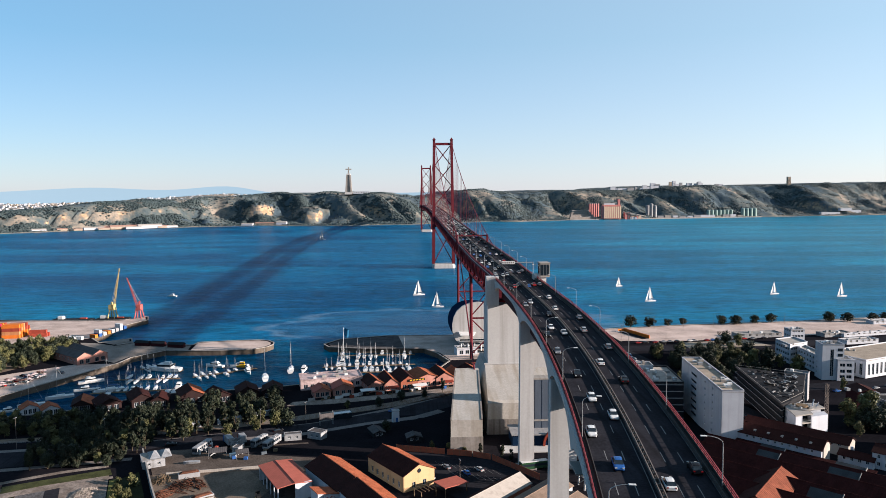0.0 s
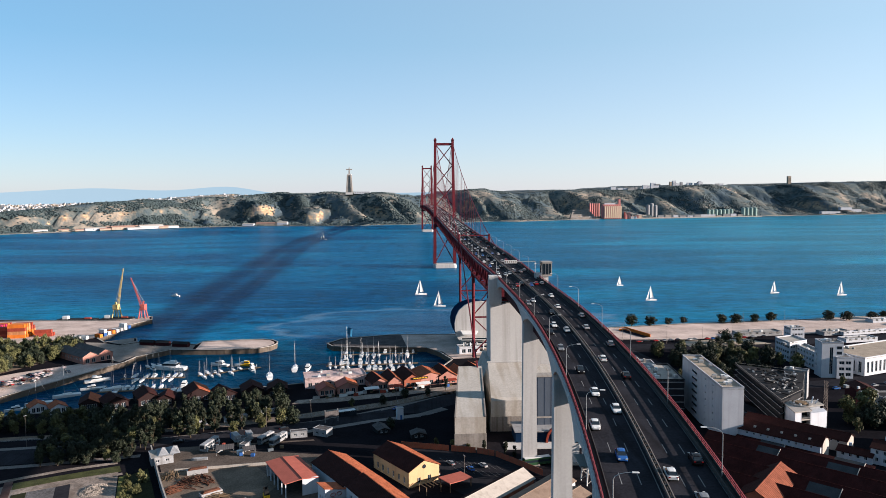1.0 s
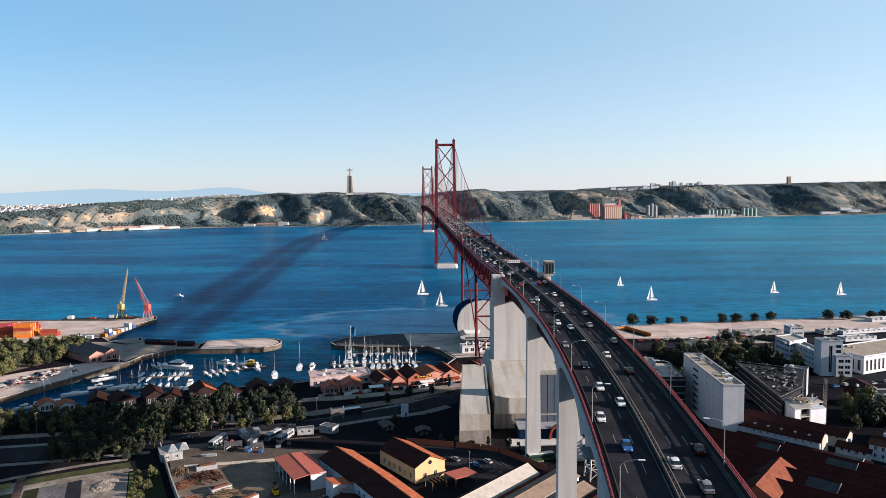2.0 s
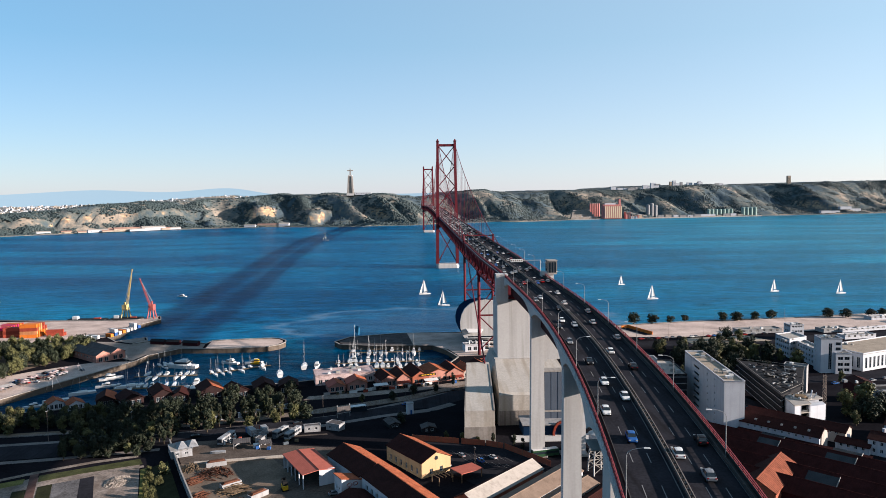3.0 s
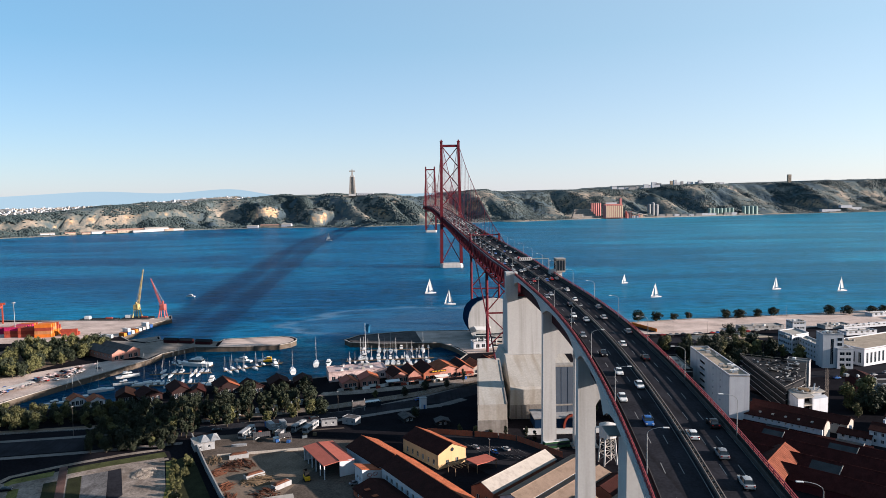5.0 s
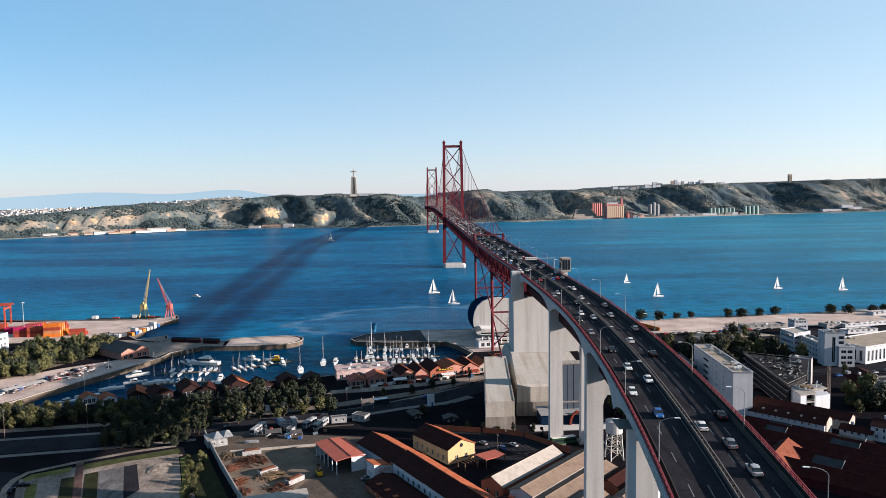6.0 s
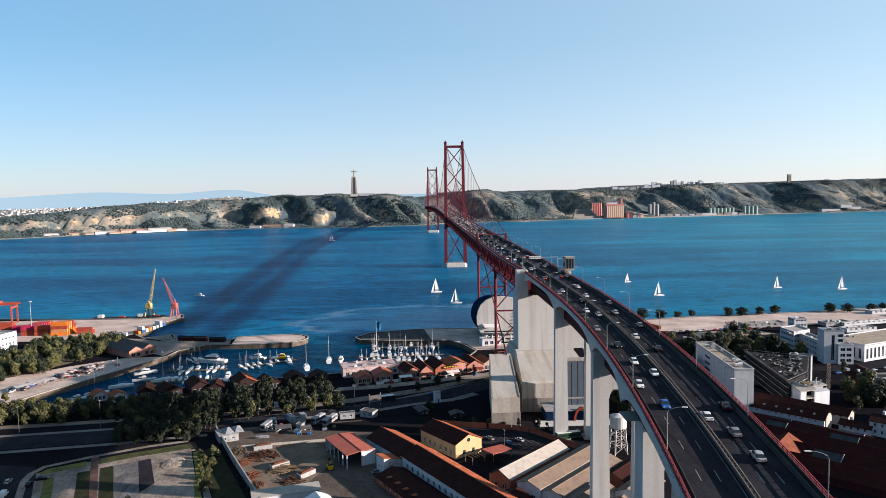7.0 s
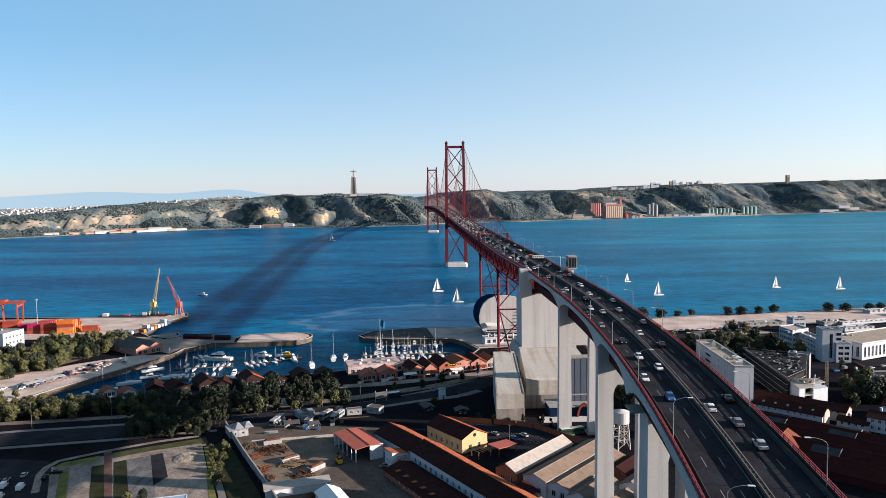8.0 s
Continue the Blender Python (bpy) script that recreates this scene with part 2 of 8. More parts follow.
def hill_mat():
    """Dark scrub with blue haze mixed into its colour, dry grass and earth tracks in patches at several scales, pale
    ochre rock where it is steep.
    """
    m = bpy.data.materials.new("hazed_scrub_hillside")
    m.use_nodes = True
    t, L = m.node_tree, m.node_tree.links
    N = lambda kind: t.nodes.new("ShaderNode" + kind)
    b = t.nodes["Principled BSDF"]
    b.inputs["Roughness"].default_value, b.inputs["Specular IOR Level"].default_value = 0.95, 0.05
    geo = N("NewGeometry")

    def tex(scale, detail, rough=0.55):
        n = N("TexNoise")
        n.inputs["Scale"].default_value, n.inputs["Detail"].default_value, n.inputs["Roughness"].default_value = scale, detail, rough
        L.new(geo.outputs["Position"], n.inputs["Vector"])
        return n.outputs["Fac"]

    def span(v, lo, hi, a=0.0, c=1.0):
        r = N("MapRange")
        r.inputs["From Min"].default_value, r.inputs["From Max"].default_value, r.inputs["To Min"].default_value, r.inputs["To Max"].default_value = lo, hi, a, c
        L.new(v, r.inputs["Value"])
        return r.outputs[0]

    def calc(op, a, c):
        n = N("Math"); n.operation = op
        L.new(a, n.inputs[0]); L.new(c, n.inputs[1])
        return n.outputs[0]

    sep = N("SeparateXYZ"); L.new(geo.outputs["Position"], sep.inputs[0])
    nrm = N("SeparateXYZ"); L.new(geo.outputs["Normal"], nrm.inputs[0])
    dry = span(sep.outputs["X"], -850, -1250, 0.0, 0.16)
    cover = calc("ADD", calc("ADD", span(tex(0.0075, 5), 0.3, 0.7, 0.0, 0.6), span(tex(0.045, 9, 0.7), 0.3, 0.7, 0.0, 0.4)), dry)
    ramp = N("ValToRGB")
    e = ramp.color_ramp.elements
    e[0].position, e[0].color = 0.34, HAZY_SCRUB[0]
    e[1].position, e[1].color = 0.80, HAZY_SCRUB[3]
    e.new(0.50).color = HAZY_SCRUB[1]
    e.new(0.64).color = HAZY_SCRUB[2]
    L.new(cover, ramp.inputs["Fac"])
    steep = span(calc("ADD", nrm.outputs["Z"], span(tex(0.05, 8, 0.65), 0.0, 1.0, -0.22, 0.30)), 0.74, 0.56)
    rock = N("ValToRGB")
    c = rock.color_ramp.elements
    c[0].position, c[0].color = 0.38, (0.15, 0.100, 0.066, 1)
    c[1].position, c[1].color = 0.62, (0.345, 0.240, 0.150, 1)
    bands = N("Mapping"); bands.inputs["Scale"].default_value = (0.05, 0.05, 0.16)
    L.new(geo.outputs["Position"], bands.inputs["Vector"])
    rn = N("TexNoise"); rn.inputs["Scale"].default_value, rn.inputs["Detail"].default_value = 1.0, 8
    L.new(bands.outputs[0], rn.inputs["Vector"]); L.new(rn.outputs["Fac"], rock.inputs["Fac"])
    mx = N("MixRGB")
    L.new(steep, mx.inputs["Fac"]); L.new(ramp.outputs[0], mx.inputs["Color1"]); L.new(rock.outputs[0], mx.inputs["Color2"])
    L.new(mx.outputs[0], b.inputs["Base Color"])
    bp = N("Bump"); bp.inputs["Strength"].default_value, bp.inputs["Distance"].default_value = 0.55, 6.0
    L.new(tex(0.07, 9, 0.6), bp.inputs["Height"]); L.new(bp.outputs[0], b.inputs["Normal"])
    return m


def glass_mat(name, base=(0.02, 0.03, 0.04)):
    m = mat(name, base, 0.12, var=0.2, bump=0, spec=0.25)
    return m


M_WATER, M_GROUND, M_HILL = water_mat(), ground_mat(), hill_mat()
M_CONC = mat("pale_concrete", (0.63, 0.615, 0.60), 0.85, var=0.07, streak=0.32, scale=0.05, fine=1.5, bump=0.03, run=(0.5, 0.03, 0.025))
M_CONC_OLD = mat("weathered_concrete", (0.40, 0.37, 0.34), 0.9, var=0.12, streak=0.5, scale=0.06, bump=0.05, run=(0.5, 0.03, 0.025))
M_CONC_TAN = mat("tan_weathered_concrete", (0.54, 0.505, 0.46), 0.88, var=0.16, streak=0.6, scale=0.07, fine=1.2, bump=0.04, run=(0.35, 0.03, 0.03), dark=(0.62, 0.55, 0.46))
M_CONC_STAIN = mat("stained_brown_concrete", (0.33, 0.30, 0.275), 0.9, var=0.2, streak=0.7, scale=0.12, fine=1.2, bump=0.05, run=(0.7, 0.05, 0.03), dark=(0.42, 0.37, 0.33))
M_RAIL = mat("faded_red_railing_paint", (0.36, 0.078, 0.088), 0.6, var=0.2, streak=0.3)
M_RED = mat("red_bridge_paint", (0.165, 0.026, 0.036), 0.6, var=0.2, streak=0.3)
M_ASPH = mat("asphalt", (0.030, 0.030, 0.037), 0.95, var=0.35, scale=0.15, fine=2.0, spec=0.02, streak=0.5, run=(0.9, 0.02, 0.1))
M_ASPH2 = mat("old_asphalt", (0.030, 0.030, 0.036), 0.9, var=0.3, scale=0.08, fine=1.0, spec=0.0)
M_MARK = mat("road_paint", (0.23, 0.23, 0.23), 0.7, var=0.3)
M_QUAY = mat("quay_paving", (0.62, 0.49, 0.43), 0.9, var=0.32, streak=0.35, run=(0.08, 0.12, 1), scale=0.08, fine=1.5)
# worn concrete kept darker than the quay paving to hold the platform's shade
M_LANDING = mat("worn_shaded_landing", (0.30, 0.255, 0.225), 0.9, var=0.35, streak=0.4, run=(0.1, 0.1, 1), scale=0.09, fine=1.2)
M_QUAYWALL = mat("quay_stone", (0.135, 0.110, 0.090), 0.9, var=0.3, streak=0.5)
# many gables pair these two: orange for the sunward slope, dark for the shaded
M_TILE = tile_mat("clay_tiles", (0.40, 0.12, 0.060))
M_TILE_DARK = tile_mat("dark_and_shaded_clay_tiles", (0.046, 0.015, 0.013))
M_TILE_MAROON = tile_mat("old_maroon_tiles", (0.048, 0.0125, 0.0115), 0.4, 0.35, 0.3)
M_TILE_PINK = tile_mat("red_sheet_roof", (0.46, 0.135, 0.10), 0.5, 0.12, 0.1, 0.1)
M_TAN = tile_mat("tan_fibre_roof", (0.26, 0.19, 0.148), 0.6, 0.2, 0.10)
M_CREAMROOF = tile_mat("cream_roof", (0.45, 0.41, 0.37), 0.6, 0.07, 0.08)
M_WHITE = mat("white_render", (0.62, 0.64, 0.69), 0.85, var=0.08, streak=0.2)
M_YELLOW = mat("yellow_render", (0.62, 0.41, 0.225), 0.85, var=0.1, streak=0.25)
M_PINK = mat("salmon_render", (0.52, 0.25, 0.20), 0.85, var=0.14, streak=0.3)
M_BRICK = mat("brick_red_wall", (0.36, 0.12, 0.075), 0.9, var=0.25, fine=4)
M_GREYW = mat("grey_render", (0.36, 0.36, 0.37), 0.85, var=0.12, streak=0.4)
M_DARKROOF = mat("dark_roof_felt", (0.030, 0.030, 0.033), 0.9, var=0.3)
M_GLASS = glass_mat("window_glass")
M_STEEL = mat("galvanised_steel", (0.42, 0.43, 0.44), 0.5, 0.6, var=0.1)
M_TRUNK = mat("bark", (0.10, 0.075, 0.05), 0.95, var=0.3, fine=8)
M_LEAF = leaf_mat("leaves_dark", (0.026, 0.034, 0.018))
M_LEAF2 = leaf_mat("leaves_olive", (0.100, 0.100, 0.038))
M_GRASS = mat("lawn", (0.062, 0.066, 0.024), 0.95, var=0.5, scale=0.3, fine=3, spec=0.1)
M_SAND = mat("pale_gravel", (0.40, 0.33, 0.26), 0.95, var=0.25, scale=0.2, fine=2)
M_ORANGE = mat("orange_paint", (0.72, 0.20, 0.035), 0.6, var=0.12, objvar=0.2)
M_RUST = mat("rust_red_paint", (0.36, 0.07, 0.045), 0.6, var=0.15, objvar=0.3)
M_BLUE = mat("blue_paint", (0.04, 0.12, 0.34), 0.5, var=0.12)
M_YPAINT = mat("yellow_paint", (0.75, 0.42, 0.03), 0.5, var=0.12)
M_WPAINT = mat("white_paint", (0.80, 0.80, 0.79), 0.45, var=0.06)
M_BLACK = mat("black_rubber", (0.02, 0.02, 0.02), 0.8, var=0.2)
M_PATH = mat("path_concrete", (0.21, 0.185, 0.175), 0.9, var=0.35, scale=0.1, fine=1.5)
M_DIRT = mat("brown_yard_dirt", (0.20, 0.15, 0.115), 0.95, var=0.35, scale=0.15, fine=1.5)
M_YARD = mat("dusty_yard_ground", (0.125, 0.100, 0.085), 0.95, var=0.4, scale=0.12, fine=1.4, spec=0.0)
M_MAROON = mat("maroon_steel", (0.060, 0.016, 0.020), 0.7, var=0.2)
M_CRANE_Y = mat("faded_crane_yellow", (0.58, 0.45, 0.20), 0.6, var=0.15)
M_CRANE_R = mat("faded_crane_red", (0.45, 0.12, 0.11), 0.6, var=0.2)
M_DARKSTEEL = mat("dull_barrier_steel", (0.26, 0.215, 0.19), 0.6, 0.3, var=0.2)
M_ROOFLIGHT = mat("dusty_roof_glazing", (0.060, 0.068, 0.074), 0.9, var=0.3, spec=0.0)
# dark rubble, its colour lowered further for the shade on the breakwater
M_RUBBLE_SHADED = mat("shaded_breakwater_stone", (0.085, 0.078, 0.080), 0.95, var=0.45, scale=0.15, fine=1.0, bump=0.4)
# tone lowered as well to carry shade over the garden plots
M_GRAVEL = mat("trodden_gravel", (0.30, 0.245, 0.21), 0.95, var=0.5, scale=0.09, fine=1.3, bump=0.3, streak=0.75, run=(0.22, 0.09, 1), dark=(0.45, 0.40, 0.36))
M_LANE = mat("worn_brick_paving", (0.13, 0.075, 0.065), 0.95, var=0.4)
M_NAVY = mat("navy_glazing", (0.012, 0.032, 0.075), 0.9, var=0.2, bump=0, spec=0.0)
# near-black wall colour that carries the shade on the left docks
M_SHADED_DOCKWALL = mat("shaded_dock_wall", (0.034, 0.020, 0.020), 0.8, var=0.3)
M_WOOD = mat("weathered_timber", (0.20, 0.14, 0.09), 0.9, var=0.3)


# ---- mesh helpers ----
def thing(name, x=0, y=0, z=0, rz=0, label="", category="", group="", kind=""):
    ob = new(name)
    ob.matrix_world = pose(x, y, z, 0, 0, rz)
    return tagged(ob, label, category, group, kind)


def mesh_of(name, bm, *mats):
    me = bpy.data.meshes.new(name)
    bm.to_mesh(me)
    bm.free()
    for m in mats:
        me.materials.append(m)
    return me


def part(name, bm, material, parent, label="", smooth=False):
    """One mesh object under a thing or a part, in its parent's space."""
    me = bm if isinstance(bm, bpy.types.Mesh) else mesh_of(name, bm, *(material if isinstance(material, (list, tuple)) else [material]))
    if smooth:
        for p in me.polygons:
            p.use_smooth = True
    ob = new(name, me)
    ob.parent = parent
    if label:
        ob["label"] = label
    return ob


def solo(name, bm, material, label, category="", group="", kind="", at=None):
    """A thing that is one mesh, or a piece of the setting."""
    ob = new(name, mesh_of(name, bm, *(material if isinstance(material, (list, tuple)) else [material])))
    if at is not None:
        ob.matrix_world = at
    return tagged(ob, label, category, group, kind)


def box(bm, cx, cy, cz, sx, sy, sz, rz=0.0, mi=0, bevel=0.0, taper=1.0):
    """Box centred at cx, cy with its foot at cz."""
    vs = []
    c, s = math.cos(radians(rz)), math.sin(radians(rz))
    for k, f in ((0, 1.0), (sz, taper)):
        for a, b in ((-1, -1), (1, -1), (1, 1), (-1, 1)):
            u, v = a * sx / 2 * f, b * sy / 2 * f
            vs.append(bm.verts.new((cx + u * c - v * s, cy + u * s + v * c, cz + k)))
    fs = [bm.faces.new([vs[i] for i in q]) for q in ((3, 2, 1, 0), (4, 5, 6, 7), (0, 1, 5, 4), (1, 2, 6, 5), (2, 3, 7, 6), (3, 0, 4, 7))]
    for f in fs:
        f.material_index = mi
    if bevel:
        bmesh.ops.bevel(bm, geom=list({e for f in fs for e in f.edges}), offset=bevel, segments=1, affect="EDGES")
    return bm


def bar(bm, a, b, w, h=None, mi=0):
    """Square bar from a to b."""
    a, b, h = Vector(a), Vector(b), h or w
    d = (b - a).normalized()
    side = d.cross(Vector((0, 0, 1)))
    side = side.normalized() if side.length > 1e-3 else Vector((1, 0, 0))
    up = side.cross(d).normalized()
    vs = []
    for p in (a, b):
        for i, j in ((-1, -1), (1, -1), (1, 1), (-1, 1)):
            vs.append(bm.verts.new(p + side * (i * w / 2) + up * (j * h / 2)))
    for q in ((3, 2, 1, 0), (4, 5, 6, 7), (0, 1, 5, 4), (1, 2, 6, 5), (2, 3, 7, 6), (3, 0, 4, 7)):
        bm.faces.new([vs[i] for i in q]).material_index = mi
    return bm


def rod(bm, a, b, r1, r2=None, n=8):
    """Round bar from a to b."""
    a, b, r2 = Vector(a), Vector(b), r1 if r2 is None else r2
    d = (b - a).normalized()
    side = d.cross(Vector((0, 0, 1)))
    side = side.normalized() if side.length > 1e-3 else Vector((1, 0, 0))
    up = side.cross(d).normalized()
    rings = []
    for p, r in ((a, r1), (b, r2)):
        rings.append([bm.verts.new(p + (side * math.cos(2 * math.pi * k / n) + up * math.sin(2 * math.pi * k / n)) * max(r, 1e-3)) for k in range(n)])
    for k in range(n):
        bm.faces.new((rings[0][k], rings[0][(k + 1) % n], rings[1][(k + 1) % n], rings[1][k]))
    bm.faces.new(rings[0][::-1]); bm.faces.new(rings[1])
    return bm


def strip(bm, rows, mi=0, closed=False, caps=True):
    """Skin through rows of points (equal counts)."""
    made = [[bm.verts.new(p) for p in row] for row in rows]
    n = len(made[0])
    for r0, r1 in zip(made, made[1:]):
        for k in range(n if closed else n - 1):
            bm.faces.new((r0[k], r0[(k + 1) % n], r1[(k + 1) % n], r1[k])).material_index = mi
    if closed and caps:
        bm.faces.new(made[0][::-1]).material_index = mi
        bm.faces.new(made[-1]).material_index = mi
    return bm


def prism(bm, pts, z0, z1, mi=0, top_mi=None):
    """Upright prism over a plan outline given counter-clockwise."""
    lo = [bm.verts.new((x, y, z0)) for x, y in pts]
    hi = [bm.verts.new((x, y, z1)) for x, y in pts]
    n = len(pts)
    for k in range(n):
        bm.faces.new((lo[k], lo[(k + 1) % n], hi[(k + 1) % n], hi[k])).material_index = mi
    bm.faces.new(hi).material_index = mi if top_mi is None else top_mi
    bm.faces.new(lo[::-1]).material_index = mi
    return bm


def B():
    return bmesh.new()


def smooth01(v):
    v = min(1.0, max(0.0, v))
    return v * v * (3 - 2 * v)


def lerp_table(table, v):
    if v <= table[0][0]:
        return table[0][1]
    for (a, p), (b, q) in zip(table, table[1:]):
        if v <= b:
            return p + (q - p) * (v - a) / (b - a)
    return table[-1][1]

# ---- water, land, far bank ----
def ground_z(x, y):
    """Quay level by the river, rising gently inland."""
    return 3.5 + 4.5 * smooth01((-716.0 - y) / 60.0)


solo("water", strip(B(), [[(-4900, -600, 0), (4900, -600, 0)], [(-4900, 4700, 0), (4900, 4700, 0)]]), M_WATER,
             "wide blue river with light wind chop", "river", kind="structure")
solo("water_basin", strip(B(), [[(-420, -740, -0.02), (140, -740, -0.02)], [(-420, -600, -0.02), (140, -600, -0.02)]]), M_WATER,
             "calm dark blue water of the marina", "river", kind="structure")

SHORE = [(-3000, -400), (-454, -420), (-378, -433), (-314, -438), (-297, -436), (-283, -420), (-277, -437), (-288, -464), (-291, -466), (-286, -503), (-290, -516), (-278, -532), (-260, -518), (-255, -530), (-262, -541),
         (-250, -531), (-207, -546), (-205, -536), (-177, -532), (-162, -531), (-155, -534), (-150, -541), (-149, -548), (-152, -556), (-160, -563), (-182, -565), (-203, -564), (-220, -562), (-236, -582), (-238, -597),
         (-277, -682), (-289, -712), (-270, -713), (-226, -702), (-187, -672), (-132, -664), (-110, -657), (-87, -648), (-50, -640), (-34, -628), (-26, -608), (-33, -585), (-42, -569),
         (-85, -566), (-108, -560), (-113, -550), (-103, -534), (-67, -523), (-17, -525), (97, -512), (165, -500), (262, -492), (352, -478), (3000, -380)]


def land():
    bm = B()
    # quay shelf: the outline down to y = -700 as flat prism, clipped for the basin's inner end
    outline = [p for p in SHORE]
    vs = [bm.verts.new((x, y, ground_z(x, y))) for x, y in outline]
    low = [bm.verts.new((x, y, -3.0)) for x, y in outline]
    for k in range(len(vs) - 1):
        bm.faces.new((low[k + 1], low[k], vs[k], vs[k + 1])).material_index = 1
    inner = []
    steps = 60
    for k in range(steps + 1):
        x = 3000 - 6000 * k / steps
        inner.append(bm.verts.new((x, -716, ground_z(x, -716))))
    edges = [bm.edges.get((vs[k], vs[k + 1])) for k in range(len(vs) - 1)]
    edges += [bm.edges.new((vs[-1], inner[0])), bm.edges.new((inner[-1], vs[0]))]
    edges += [bm.edges.new((inner[k], inner[k + 1])) for k in range(steps)]
    bmesh.ops.triangle_fill(bm, use_beauty=True, edges=edges)
    prev = inner
    for y in (-725, -735, -745, -755, -765, -772, -1500, -3600):
        row = [bm.verts.new((v.co.x, y, ground_z(0, y))) for v in inner]
        for k in range(steps):
            bm.faces.new((prev[k], prev[k + 1], row[k + 1], row[k]))
        prev = row
    bmesh.ops.recalc_face_normals(bm, faces=bm.faces)
    up = [f for f in bm.faces if f.material_index == 0 and f.normal.z < 0]
    bmesh.ops.reverse_faces(bm, faces=up)
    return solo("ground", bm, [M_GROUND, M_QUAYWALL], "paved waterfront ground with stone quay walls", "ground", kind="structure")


land()

FAR_SHORE = [(-4800, 700), (-1900, 760), (-1261, 1103), (-1109, 1235), (-916, 1383), (-700, 1480), (-545, 1500), (-290, 1430), (-18, 1500), (130, 1610), (271, 1690), (370, 1650),
             (628, 1790), (970, 1840), (1447, 1930), (2115, 2068), (3000, 2200), (4800, 2500)]
RIDGE = [(-4800, 30), (-2300, 26), (-1700, 34), (-1500, 48), (-1390, 56), (-1305, 62), (-1248, 72), (-1180, 81), (-1109, 86), (-1017, 86), (-953, 72), (-901, 80), (-872, 92), (-806, 102), (-728, 106), (-645, 111),
         (-601, 116), (-467, 109), (-421, 116), (-286, 115), (-156, 113), (-112, 103), (-22, 90), (60, 96), (169, 120), (253, 125), (324, 120), (396, 115), (433, 104), (522, 108), (598, 115), (722, 122),
         (812, 119), (901, 120), (991, 114), (1086, 121), (1180, 132), (1373, 138), (1623, 136), (1778, 138), (1937, 140), (2100, 144), (2315, 150), (4800, 190)]


def hill_z(x, y):
    """Bluffs: spurs and gullies slanting down to the shore, rolling tops, an ochre cliff band here and there."""
    s = y - lerp_table(FAR_SHORE, x)
    if s < 0:
        return -4.0
    top = lerp_table(RIDGE, x)
    N = lambda a, b, c: noise.noise(Vector((a, b, c)))
    n2, n3, n4 = N(x * 0.012, y * 0.010, 5.2), N(x * 0.034, y * 0.034, 9.2), N(x * 0.085, y * 0.085, 2.9)
    q = x + 0.55 * s
    east = smooth01((-780 - x) / 160)
    lobe = N(q * 0.0031, s * 0.0012, 4.1) + 0.5 * N(q * 0.0083, s * 0.003, 13.1)
    gully = smooth01(0.5 - 1.5 * lobe)
    foot = 8 + (120 * gully + 10 * n2) * (1 - 0.65 * east)
    wide = (330 - 120 * east) * (1 + 0.25 * N(x * 0.0035, 1.0, 7.0))
    u = min(1.0, max(0.0, (s - foot) / wide))
    rise = 0.55 * smooth01(u) + 0.45 * (1 - (1 - u) ** 1.7)
    # cliff band part of the way up
    at = 0.34 + 0.24 * east + 0.22 * N(x * 0.006, 3.1, 0.4) + 0.05 * n3
    step = smooth01((u - at) / 0.06)
    share = 0.34 * smooth01(0.15 + 2.6 * N(x * 0.008, 8.4, 2.0)) * (1 - smooth01((x - 150) / 200)) * (1 - east) + 0.32 * east
    z = 2.2 + (top - 2 + 5 * N(x * 0.02, 2.2, 6.6)) * ((1 - share) * rise + share * step)
    # side ravines cut into the slopes, mid-height most
    ravine = abs(N(q * 0.0105, s * 0.0035, 21.0)) ** 0.8
    z -= (26 * max(0.0, 0.42 - ravine) / 0.42 + 10 * gully) * (4 * u * (1 - u)) * (1 - 0.4 * east)
    z += (8 * n2 + 5 * n3 + 2.2 * n4) * smooth01(s / 60) * (1.1 - 0.75 * rise)
    z += max(0.0, s - foot - wide) * (0.004 + 0.016 * smooth01((-800 - x) / 500)) + 4 * n2 * smooth01((s - 300) / 200)
    return max(z, 1.0)


def far_bank():
    bm = B()
    xs = [x for x in np.linspace(-3600, -1700, 60)] + [x for x in np.linspace(-1690, 2500, 560)] + [x for x in np.linspace(2520, 4300, 40)]
    ss = [-6, 0, 4, 9, 14, 20, 27, 34, 42, 50, 60, 70, 82, 94, 108, 122, 138, 155, 175, 195, 215, 240, 265, 295, 330, 370, 420, 490, 600, 800, 1200, 1700, 2300]
    rows = []
    for x in xs:
        y0 = lerp_table(FAR_SHORE, x)
        rows.append([bm.verts.new((x, y0 + s, hill_z(x, y0 + s) if s >= 0 else -4)) for s in ss])
    for a, b in zip(rows, rows[1:]):
        for k in range(len(ss) - 1):
            bm.faces.new((a[k], b[k], b[k + 1], a[k + 1])).smooth = True
    beach = B()
    strip(beach, [[(x, lerp_table(FAR_SHORE, x) - 3 + 2 * math.sin(x * 0.03), 0.3), (x, lerp_table(FAR_SHORE, x) + 11 + 3 * math.sin(x * 0.05), 3.2 + math.sin(x * 0.021))] for x in np.linspace(-1900, 2500, 300)])
    solo("beach", beach, M_SAND, "narrow pale strip of shore below the bluffs", "beach", kind="structure")
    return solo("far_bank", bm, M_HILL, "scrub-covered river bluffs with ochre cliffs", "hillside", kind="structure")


far_bank()


# ---- suspension bridge ----
def deck_x(y):
    return -4.44e-4 * (y + 776) ** 2 if y < -776 else 0.0


